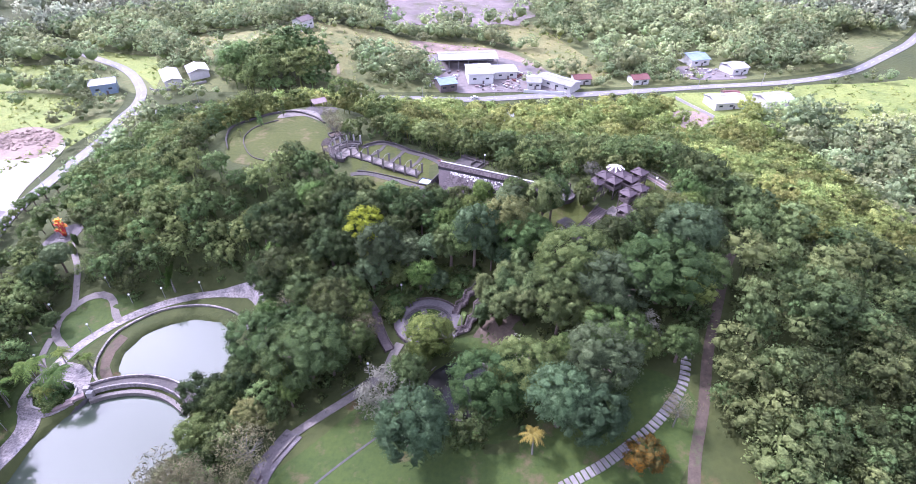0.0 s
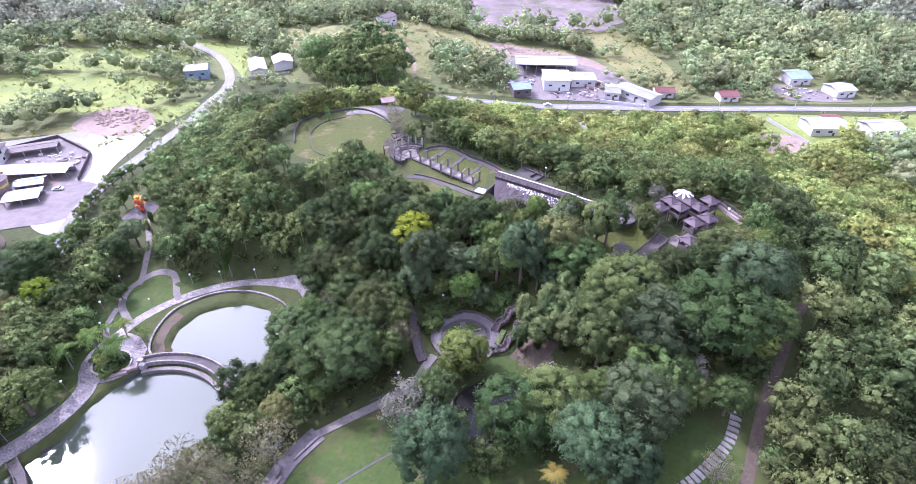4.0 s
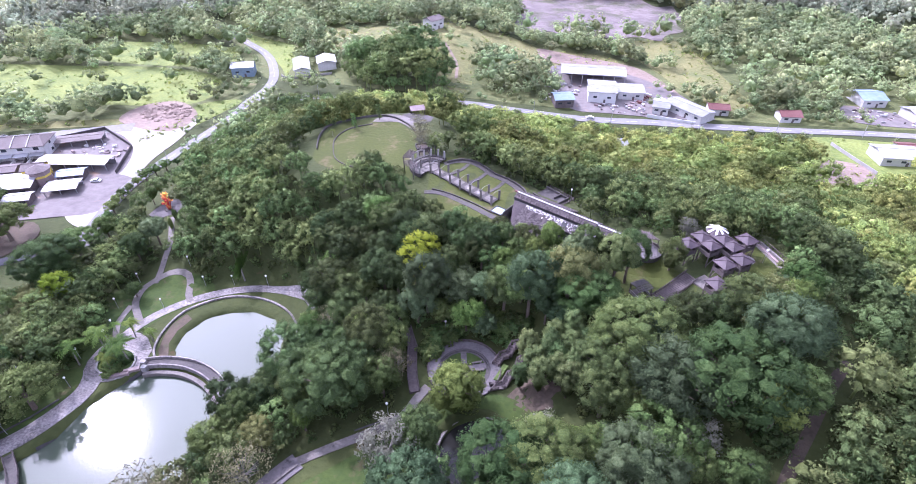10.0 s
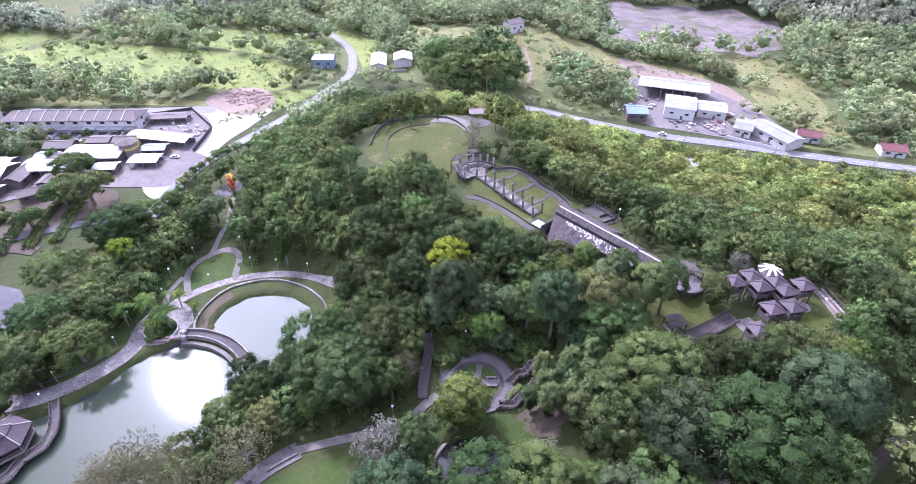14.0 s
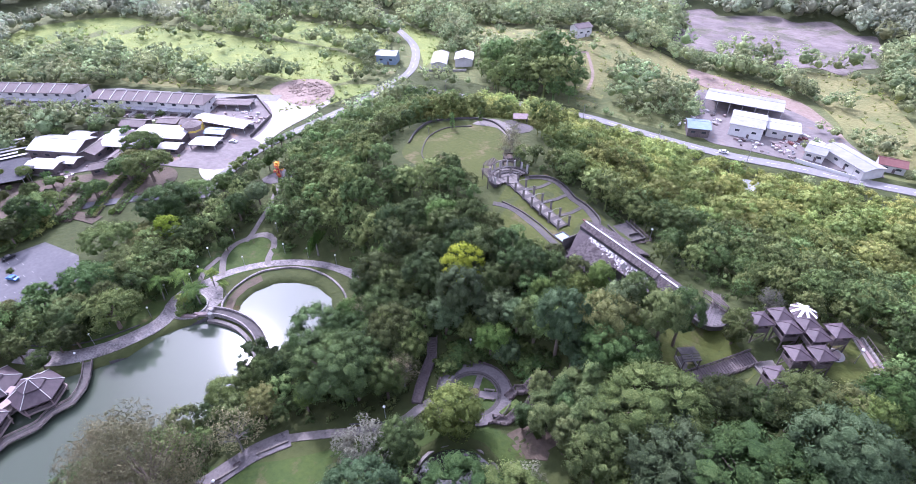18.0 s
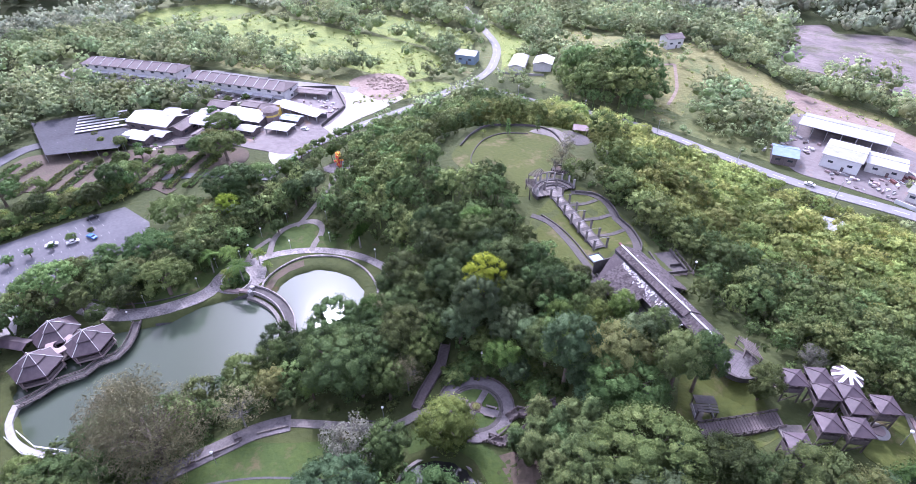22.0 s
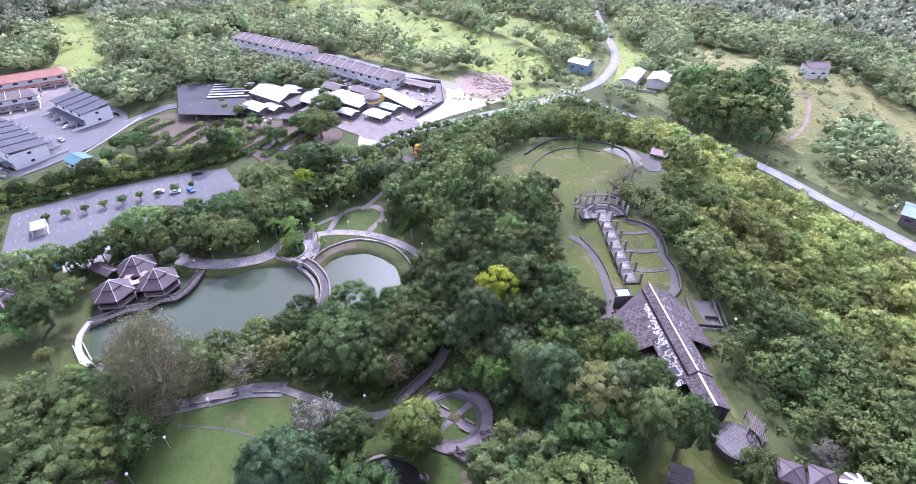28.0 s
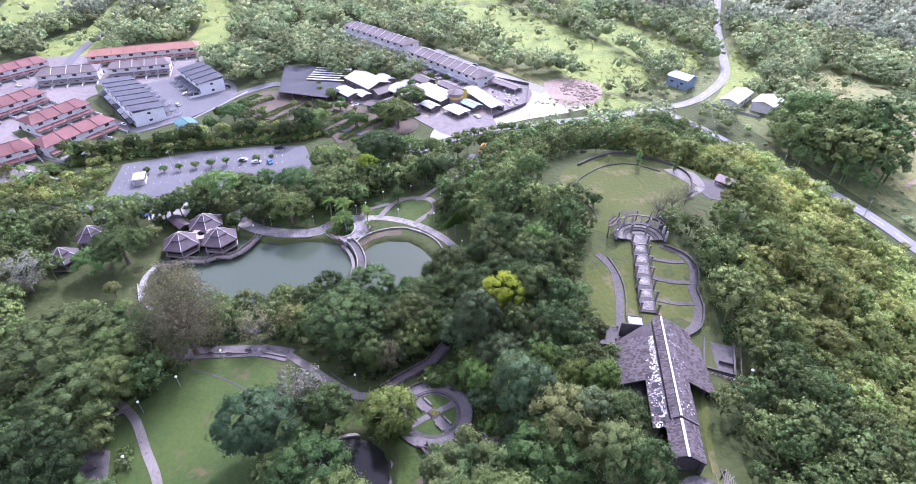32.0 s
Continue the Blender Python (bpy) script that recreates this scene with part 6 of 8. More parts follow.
structure("lawn_court", patch([(-72, 199.5), (-62, 202), (-54, 197), (-58, 206), (-68, 208)], 0.14, 3.0), PAVING, "paved court at the far end of the lawn", "paving")
for x, y, a in ((-46, 184, 30), (-43.5, 178.5, 30)):
    w = thing("planter_wall", "angular stone planter beside the lawn", "planter", x, y, lh(x, y), a, group="lawn planters")
    part("soil", Geo().box(0, 0, -0.3, 3.4, 3.2, 0.8), MULCH, w)
    for px, py, sx, sy in ((0, 2, 4.4, 0.35), (0, -2, 4.4, 0.35), (2.1, 0, 0.35, 3.9), (-2.1, 0, 0.35, 3.9)):
        part("wall", Geo().box(px, py, -0.5, sx, sy, 1.4), STONE, w)
for x, y in ((-70, 202), (-76, 191.5)):
    c = thing("creeper_post", "tall post overgrown with green creeper", "plant", x, y, lh(x, y), group="creeper posts")
    part("post", Geo().tube([(0, 0, -0.3), (0, 0, 6)], [0.15, 0.12], 6), TIMBER, c)
    v, f = cards(np.random.default_rng(int(-x)), np.column_stack([np.random.default_rng(3).normal(0, 0.45, (160, 2)), np.random.default_rng(4).uniform(0.8, 6.4, 160)]), np.tile([0.0, 0.0, 0.4], (160, 1)), 0.28)
    o = new("leaves", bulk("leaves", v, f, LEAF_MID))
    o.parent = c
ruin = thing("tile_shelter", "small shelter with a red-tiled roof on the far hill", "shelter", -58.5, 214, lh(-58.5, 214), 30)
part("roof", Geo().sheet([(-3, -2.5, 2.6), (3, -2.5, 2.6), (3, 0, 3.8), (-3, 0, 3.8)], 0.15), PINKSTONE, ruin)
part("roof", Geo().sheet([(3, 2.5, 2.6), (-3, 2.5, 2.6), (-3, 0, 3.8), (3, 0, 3.8)], 0.15), PINKSTONE, ruin)
for a in (-2.6, 2.6):
    for b in (-2, 2):
        part("post", Geo().box(a, b, -0.5, 0.25, 0.25, 3.4), STONE, ruin)
structure("shelter_court", patch([(-62, 206), (-52, 203), (-50, 210), (-56, 218), (-62, 216)], 0.12, 3.0, keep=2.0), STONE, "dark paved court of the tiled shelter", "paving")
CLEAR.append((-58, 214, -56, 200, 6))


# ---- stilted pavilions ----
def stilt(x, y, turn, size, eave, ground, label):
    t = thing("stilted_pavilion", label, "pavilion", x, y, ground, turn, group="stilted pavilions")
    h, e = size / 2, eave - ground
    c = [(-h, -h, e), (h, -h, e), (h, h, e), (-h, h, e)]
    for k in range(4):
        part("roof_panel", Geo().sheet([c[k], c[(k + 1) % 4], (0, 0, e + size * 0.23)], 0.14), BROWNROOF, t)
        part("hip_cap", Geo().beam((c[k][0], c[k][1], e + 0.1), (0, 0, e + size * 0.23 + 0.1), 0.16, 0.1), BROWNROOF, t)
    f = e - 2.5
    part("floor", Geo().box(0, 0, f - 0.25, size * 0.8, size * 0.8, 0.25), TIMBER, t)
    for a in (-1, 1):
        for b in (-1, 1):
            part("post", Geo().box(a * h * 0.76, b * h * 0.76, -1.5, 0.22, 0.22, e + 1.7), TIMBER, t)
        part("railing", Geo().box(0, a * h * 0.78, f, size * 0.78, 0.1, 0.95), TIMBER, t)
        part("side_railing", Geo().box(a * h * 0.78, 0, f, 0.1, size * 0.78, 0.95), TIMBER, t)
        part("brace", Geo().beam((-h * 0.76, a * h * 0.76, 0.2), (h * 0.76, a * h * 0.76, f - 0.3), 0.14, 0.14), TIMBER, t)
    CLEAR.append((x, y, x, y, size))


for x, y, e in ((41.4, 141, 36.2), (44.8, 144.2, 36.8), (46.9, 141.4, 36.6), (50.1, 144.6, 36.9), (52.2, 142.2, 36.7), (55.8, 145.4, 37.2), (49.7, 134.8, 36.2), (53.7, 137, 36.6), (47.3, 127, 35.6)):
    stilt(x + 0.6, y + 0.6, 40, 4.3, e + 0.5, lh(x, y), "brown hip-roofed pavilion on timber stilts")
starp = thing("star_pavilion", "round pavilion roof painted with a white star", "pavilion", 49.3, 148.0, lh(49.3, 148.0) + 0.3, 10, group="stilted pavilions")
oct8 = [(2.9 * math.cos(k * math.pi / 4), 2.9 * math.sin(k * math.pi / 4), 5.6) for k in range(8)]
for k in range(8):
    part("roof_panel", Geo().sheet([oct8[k], oct8[(k + 1) % 8], (0, 0, 7.0)], 0.12), BROWNROOF, starp)
    m = [(oct8[k][i] + oct8[(k + 1) % 8][i]) / 2 for i in range(3)]
    part("star_ray", Geo().beam((m[0] * 1.06, m[1] * 1.06, 5.72), (0, 0, 7.12), 0.62, 0.1), WHITE, starp, "broad white ray")
    part("post", Geo().box(oct8[k][0] * 0.85, oct8[k][1] * 0.85, -1, 0.2, 0.2, 6.7), TIMBER, starp)
part("floor", Geo().disc(0, 0, 3.0, 2.6, 8, 0.3), TIMBER, starp)
dais = thing("round_dais", "round pale stone dais on the pavilion lawn", "dais", 57.6, 144.2, lh(57.6, 144.2))
part("base", Geo().disc(0, 0, 0.3, 2.0, 20, 0.6), PALE, dais)
part("top", Geo().disc(0, 0, 0.5, 1.2, 16, 0.2), PINKSTONE, dais)
wall_r = thing("seat_wall", "pale seat wall with a dark timber trellis", "wall", 64.2, 148, lh(64.2, 148), -60)
part("wall", Geo().box(0, 0, -0.6, 9.5, 0.5, 1.7), LIGHTPAVING, wall_r)
part("bench", Geo().box(0, -0.7, -0.6, 9.0, 0.7, 1.0), PINKSTONE, wall_r)
for k in range(10):
    part("trellis_bar", Geo().box(-4.4 + 0.98 * k, 0.8, -0.6, 0.14, 0.14, 2.4), TIMBER, wall_r)
part("trellis_rail", Geo().box(0, 0.8, 1.6, 9.2, 0.12, 0.14), TIMBER, wall_r)
structure("seat_path", ribbon([(60.6, 152.5), (63.2, 147.6), (65.6, 142.6)], 1.4, 0.14, 0.5), PAVING, "worn path along the seat wall", "path")

# hut, stairs, lower pergola
hut = thing("lookout_hut", "small timber hut with a slatted grey roof", "hut", 31.7, 129.2, lh(31.7, 129.2), 40)
for k in range(7):
    part("roof_slat", Geo().box(0, -1.8 + 0.6 * k, 2.9 + 0.12 * (3 - abs(k - 3)), 4.2, 0.5, 0.12), STONE, hut)
for a in (-1.8, 1.8):
    for b in (-1.8, 1.8):
        part("post", Geo().box(a, b, -1.0, 0.22, 0.22, 3.95), TIMBER, hut)
    part("side_wall", Geo().box(a, 0, -1.0, 0.16, 3.6, 1.9), PALE, hut)
part("floor", Geo().box(0, 0, -1.2, 4.0, 4.0, 1.3), STONE, hut)
stair("broad_stairs", "broad timber stairs with rails up to the pavilions", [(33.6, 124.6, 27.2), (38.6, 129.8, 28.9), (43.8, 135.2, 30.9)], 3.6, TIMBER, TIMBER)
structure("landing", Geo().slab([(43.6, 133.2), (47.0, 136.6), (49.5, 133.6), (46.4, 130.4)], 31.2, 0.9), PAVING, "pale stone landing below the pavilions", "landing")
low_p = thing("slatted_shelter", "dark slatted timber shelter under the trees", "shelter", 20.6, 123.4, lh(20.6, 123.4), 40)
for k in range(8):
    part("roof_slat", Geo().box(0, -2.1 + 0.6 * k, 2.7, 4.4, 0.22, 0.2), TIMBER, low_p)
for a in (-2, 2):
    part("side_beam", Geo().box(a, 0, 2.5, 0.2, 4.6, 0.2), TIMBER, low_p)
    for b in (-2, 2):
        part("post", Geo().box(a, b, -0.8, 0.22, 0.22, 3.3), TIMBER, low_p)
part("floor", Geo().box(0, 0, -0.6, 4.4, 4.4, 0.8), STONE, low_p)

# ---- houses ----
HOUSE_RINGS = []


def block(name, label, x, y, turn, length, depth, height, roofmat, units, ridge=2.6, porch=3.0, wallmat=None, hip=True, storeys=2, mono=False, porchmat=None, group=""):
    """A row of units under one roof: walls, roof slopes, party ribs, windows and porches. Its front looks to local -y."""
    z0 = lh(x, y)
    t = thing(name, label, "house", x, y, z0, turn, group=group)
    wm = wallmat or OFFWHITE
    hl, hd, u = length / 2, depth / 2, length / units
    part("wall", Geo().box(0, 0, -1.0, length, depth, height + 1.0), wm, t)
    ov, inset = 0.7, (min(hd, 3.5) if hip else 0.0)
    if mono:
        part("roof", Geo().sheet([(-hl - ov, -hd - ov, height + 0.2), (hl + ov, -hd - ov, height + 0.2), (hl + ov, hd + ov, height + 0.2 + ridge), (-hl - ov, hd + ov, height + 0.2 + ridge)], 0.25), roofmat, t)
        part("back_wall", Geo().box(0, hd - 0.2, height - 0.1, length, 0.3, ridge), wm, t)
    else:
        e = [(-hl - ov, -hd - ov, height), (hl + ov, -hd - ov, height), (hl + ov, hd + ov, height), (-hl - ov, hd + ov, height)]
        a, b = (-hl - ov + inset, 0, height + ridge), (hl + ov - inset, 0, height + ridge)
        part("front_slope", Geo().sheet([e[0], e[1], b, a], 0.22), roofmat, t)
        part("back_slope", Geo().sheet([e[2], e[3], a, b], 0.22), roofmat, t)
        if hip:
            part("hip_end", Geo().sheet([e[1], e[2], b], 0.22), roofmat, t)
            part("hip_end", Geo().sheet([e[3], e[0], a], 0.22), roofmat, t)
        else:
            for s in (-1, 1):
                part("gable", Geo().sheet([(s * hl, -hd, height), (s * hl, hd, height), (s * hl, 0, height + ridge - 0.25)], 0.05), wm, t)
        part("ridge_cap", Geo().beam((a[0], 0, a[2] + 0.15), (b[0], 0, b[2] + 0.15), 0.35, 0.15), roofmat, t)
    win, wmesh = Geo().box(0, 0, 0, min(2.2, u * 0.45), 0.16, 1.3), None
    for k in range(units):
        cx = -hl + u * (k + 0.5)
        if k and units > 1:
            if mono:
                part("party_wall", Geo().beam((cx - u / 2, -hd - ov, height + 0.5), (cx - u / 2, hd + ov, height + ridge + 0.5), 0.2, 0.45), roofmat, t)
            else:
                for s in (-1, 1):
                    part("party_rib", Geo().beam((cx - u / 2, s * (hd + ov), height + 0.35), (cx - u / 2, 0, height + ridge + 0.35), 0.28, 0.4), roofmat if roofmat in (REDROOF, ORANGEROOF) else wm, t)
        for st in range(storeys):
            zc = height / storeys * st + height / storeys * 0.42
            for s in (-1, 1):
                w = part("window", win, GLASS, t) if wmesh is None else new("window", wmesh)
                wmesh, w.parent = w.data, t
                w.location = (cx, s * (hd + 0.03), zc)
        if porch:
            part("porch_roof", Geo().sheet([(cx - u * 0.46, -hd - porch, height / storeys - 0.3), (cx + u * 0.46, -hd - porch, height / storeys - 0.3), (cx + u * 0.46, -hd, height / storeys + 0.2), (cx - u * 0.46, -hd, height / storeys + 0.2)], 0.15), porchmat or roofmat, t)
            for s in (-1, 1):
                part("porch_post", Geo().box(cx + s * u * 0.42, -hd - porch + 0.25, -0.5, 0.22, 0.22, height / storeys + 0.1), wm, t)
    if group:  # front yards: a concrete apron, low walls between the units, gate piers
        part("front_apron", Geo().box(0, -hd - 3.6, -0.5, length, 7.2, 0.72), PAVING, t)
        me = None
        for k in range(units + 1):
            o = part("yard_wall", Geo().box(0, -3.6, 0.2, 0.16, 7.2, 1.3), wm, t) if me is None else new("yard_wall", me)
            me, o.parent = o.data, t
            o.location = (-hl + u * k, -hd, 0)
            part("gate_pier", Geo().box(-hl + u * k, -hd - 7.2, 0, 0.4, 0.4, 1.7), wm, t)
        part("back_wall", Geo().box(0, hd + 3.0, -0.4, length, 0.16, 2.0), STONE, t)
        for k in range(units):
            part("back_lean_to", Geo().sheet([(-hl + u * (k + 0.08), hd + 2.6, 2.5), (-hl + u * (k + 0.92), hd + 2.6, 2.5), (-hl + u * (k + 0.92), hd, 3.0), (-hl + u * (k + 0.08), hd, 3.0)][::-1], 0.12), ZINC if k % 3 else roofmat, t)
    for s in (-1, 1):
        for st in range(storeys):
            part("end_window", Geo().box(s * (hl + 0.03), 0, height / storeys * st + height / storeys * 0.42, 0.12, 1.6, 1.1), GLASS, t)
    HOUSE_RINGS.append(([tuple((t.matrix_basis @ Vector((a * (hl + 4), b * (hd + 5), 0))).to_2d()) for a, b in ((-1, -1), (1, -1), (1, 1), (-1, 1))], 0.0))
    OPEN.append(HOUSE_RINGS[-1])
    return t


def shed(name, label, x, y, turn, length, depth, height, roofmat, ridge=1.6, open_sides=False, wallmat=None, category="shed"):
    """A simple gabled shed; open ones stand on posts."""
    z0 = lh(x, y)
    t = thing(name, label, category, x, y, z0, turn)
    hl, hd, ov = length / 2, depth / 2, 0.6
    e = [(-hl - ov, -hd - ov, height), (hl + ov, -hd - ov, height), (hl + ov, 0, height + ridge), (-hl - ov, 0, height + ridge), (hl + ov, hd + ov, height), (-hl - ov, hd + ov, height)]
    part("front_slope", Geo().sheet([e[0], e[1], e[2], e[3]], 0.15), roofmat, t)
    part("back_slope", Geo().sheet([e[4], e[5], e[3], e[2]], 0.15), roofmat, t)
    part("ridge_cap", Geo().beam((-hl - ov, 0, height + ridge + 0.1), (hl + ov, 0, height + ridge + 0.1), 0.4, 0.12), roofmat, t)
    n = max(2, round(length / 6))
    if open_sides:
        for k in range(n + 1):
            for s in (-1, 1):
                part("post", Geo().box(-hl + length * k / n, s * hd * 0.95, -0.8, 0.3, 0.3, height + 0.7), STEEL, t)
        part("back_wall", Geo().box(0, hd * 0.94, -0.8, length, 0.15, height * 0.8), wallmat or STEEL, t)
    else:
        part("wall", Geo().box(0, 0, -0.8, length, depth, height + 0.75), wallmat or OFFWHITE, t)
        for s in (-1, 1):
            part("gable", Geo().sheet([(s * hl, -hd, height - 0.1), (s * hl, hd, height - 0.1), (s * hl, 0, height + ridge - 0.2)], 0.05), wallmat or OFFWHITE, t)
        for k in range(n):
            part("window", Geo().box(-hl + length * (k + 0.5) / n, -hd - 0.02, height * 0.45, min(2.0, length / n * 0.5), 0.1, 1.0), GLASS, t)
            part("window", Geo().box(-hl + length * (k + 0.5) / n, hd + 0.02, height * 0.45, min(2.0, length / n * 0.5), 0.1, 1.0), GLASS, t)
        part("door", Geo().box(hl * 0.2, -hd - 0.03, 0, 1.1, 0.1, 2.1), TIMBER, t)
    HOUSE_RINGS.append(([tuple((t.matrix_basis @ Vector((a * (hl + 3), b * (hd + 4), 0))).to_2d()) for a, b in ((-1, -1), (1, -1), (1, 1), (-1, 1))], 0.0))
    OPEN.append(HOUSE_RINGS[-1])
    return t


block("terraced_houses", "white two-storey terrace with brown-grey roof beside the yard", -261, 170.5, 27, 66, 13, 6.6, GREYROOF, 10, porchmat=ZINC, group="shophouse terraces")
block("terraced_houses", "white two-storey terrace with brown roof at the forest edge", -333, 137, 31, 68, 13, 6.6, GREYROOF, 10, porchmat=ZINC, group="shophouse terraces")
block("terraced_houses", "long terrace with bright orange tiled roof", -336, -20, 94, 66, 13, 6.4, ORANGEROOF, 9, group="estate terraces")
block("terraced_houses", "white terrace with brown-grey tiled roof", -303, -56, 93, 32, 12, 6.4, GREYROOF, 4, group="estate terraces")
block("terraced_houses", "white terrace with dark brown tiled roof", -306, -17, 93, 34, 12, 6.4, GREYROOF, 5, group="estate terraces")
block("new_terrace", "new white terrace with stepped blue-grey roofs", -251, -11, 27 + 180, 58, 15, 7.4, BLUEROOF, 7, ridge=1.4, mono=True, porch=4.0, wallmat=WHITE, group="new terraces")
block("new_terrace", "short new white terrace with blue-grey roofs", -275, 22, 27, 32, 14, 7.2, BLUEROOF, 4, ridge=1.4, mono=True, porch=4.5, wallmat=WHITE, group="new terraces")
block("red_terrace", "terrace with faded red tiled roof", -239, -45, 138, 30, 12, 6.0, REDROOF, 4, group="red-roofed terraces")
block("red_terrace", "terrace with red tiled roof and porches", -212, -29, 138, 34, 12, 6.0, REDROOF, 4, group="red-roofed terraces")
block("red_terrace", "terrace with weathered red tiled roof", -257, -78, 138, 44, 13, 6.0, REDROOF, 6, group="red-roofed terraces")
block("red_terrace", "long terrace with red tiled roof at the estate edge", -318, -96, 128, 44, 13, 6.0, REDROOF, 6, group="red-roofed terraces")
block("red_terrace", "terrace with red roof beside the estate road", -192, -62, 122, 40, 13, 6.0, REDROOF, 6, group="red-roofed terraces")
shed("canopy", "pale zinc canopy on posts beside red terraces", -206, -30, 138, 9, 7, 3.2, ZINC, 0.3, True, category="canopy")
shed("green_shed", "small shed with teal sheet roof", -214.5, 20.5, 30, 9, 8, 3.4, TEALROOF, 1.2)
# restaurant and nursery
shed("restaurant", "restaurant hall with bright zinc gable roof", -246, 117, 28, 24, 15, 5.2, ZINC, 2.4, wallmat=TIMBER, category="building")
shed("restaurant_hall", "arched zinc-roofed dining hall", -226, 135, 28, 18, 10, 4.4, ZINC, 1.6, True, category="building")
shed("restaurant_wing", "low white-roofed restaurant wing", -221, 152, 28, 25, 13, 4.2, ZINC, 0.8, wallmat=TIMBER, category="building")
shed("car_canopy", "white car canopy over parking bays", -197, 158.5, 28, 12, 8, 3.0, ZINC, 0.4, True, category="canopy")
shed("kitchen_wing", "zinc-roofed kitchen wing beside the nursery", -236, 104, 28, 14, 8, 3.6, ZINC, 0.8, wallmat=TIMBER, category="building")
shed("brown_house", "low house with dark brown roof", -232, 124, 118, 12, 8, 3.8, GREYROOF, 1.8, wallmat=TIMBER, category="building")
shed("brown_house", "small dark-roofed house behind the restaurant", -243, 150, 30, 12, 8, 3.8, GREYROOF, 1.6, wallmat=TIMBER, category="building")
shed("brown_house", "dark-roofed store among palms", -214, 118, 60, 9, 6, 3.4, GREYROOF, 1.4, wallmat=TIMBER, category="building")
shed("long_shed", "long low shed with pale blue-white roof", -209, 177, 14, 31, 8, 3.6, ZINC, 0.7, True, category="building")
shed("scrap_shed", "low dark open shed in the walled compound", -226, 196, 32, 20, 7, 3.2, GREYROOF, 0.5, True)
for x, y, a, l, d, h, m, lab in (
    (-252, 128, 28, 10, 7, 3.6, ZINC, "small grey store with zinc roof"), (-238, 132, 118, 9, 6, 3.2, OFFWHITE, "small dining hut with white roof"), (-229, 144, 28, 11, 7, 3.8, GREYROOF, "dining hut with weathered brown roof"),
    (-240, 141, 28, 8, 6, 3.2, ZINC, "low zinc-roofed hut among trees"), (-232, 112, 28, 9, 6, 3.2, OFFWHITE, "open kitchen under a white roof"), (-218, 128, 118, 9, 6, 3.4, GREYROOF, "dark-roofed dining hut beside palms"),
    (-206, 146, 28, 9, 6, 3.2, ZINC, "small zinc-roofed stall by the forecourt"), (-202, 168, 28, 10, 6, 3.2, SKYROOF, "low stall with pale blue roof"), (-232, 162, 28, 10, 7, 3.6, GREYROOF, "brown-roofed house behind the tower"),
):
    shed("hut", lab, x, y, a, l, d, h, m, 0.9, wallmat=TIMBER, category="building")
tower = thing("pagoda_tower", "yellow and brown tower with an eight-sided roof", "tower", -211, 161.5, lh(-211, 161.5), 28)
t8 = [(math.cos(k * math.pi / 4), math.sin(k * math.pi / 4)) for k in range(8)]
part("wall", Geo().slab([(4 * a, 4 * b) for a, b in t8], 7.0, 8.0), PINKSTONE, tower)
part("yellow_band", Geo().slab([(4.1 * a, 4.1 * b) for a, b in t8], 4.8, 0.9), YELLOW, tower, "yellow painted band")
for k in range(8):
    (a, b), (c, d) = t8[k], t8[(k + 1) % 8]
    part("roof_panel", Geo().sheet([(4.9 * a, 4.9 * b, 6.9), (4.9 * c, 4.9 * d, 6.9), (0, 0, 8.8)], 0.15), GREYROOF, tower)
    part("window", Geo().box(3.82 * (a + c) / 2, 3.82 * (b + d) / 2, 5.2, 0.15, 1.8, 1.2, math.degrees(math.atan2(b + d, a + c))), GLASS, tower)
shed("tower_wing", "brown-roofed wing of the tower", -217, 164.5, 28, 8, 7, 5.6, GREYROOF, 1.6, wallmat=YELLOW, category="building")
net = thing("shade_house", "black net shade house with white roof strips", "shade house")
nring = [(-243.5, 66), (-288, 70), (-279, 92), (-240, 104), (-228, 92)]
part("net", Geo().slab(nring, 6.2, 0.1), NET, net, "black shade net")
for k in range(6):
    a = Vector((-259, 82.5)) + Vector((-3.6, 1.3)) * k
    b = a + Vector((8.5, 21)) * (1.0 if k not in (1, 3) else 0.85)
    part("roof_strip", Geo().sheet([(a.x - 1.1, a.y + 0.4, 6.7), (b.x - 1.1, b.y + 0.4, 6.7), (b.x + 1.1, b.y - 0.4, 6.9), (a.x + 1.1, a.y - 0.4, 6.9)][::-1], 0.08), ZINC, net, "white roof strip")
for px, py in nring:
    for qx, qy in nring:
        part("post", Geo().box(px * 0.7 + qx * 0.3, py * 0.7 + qy * 0.3, 1.5, 0.15, 0.15, 4.7), STEEL, net)
OPEN.append((nring, 1.0))
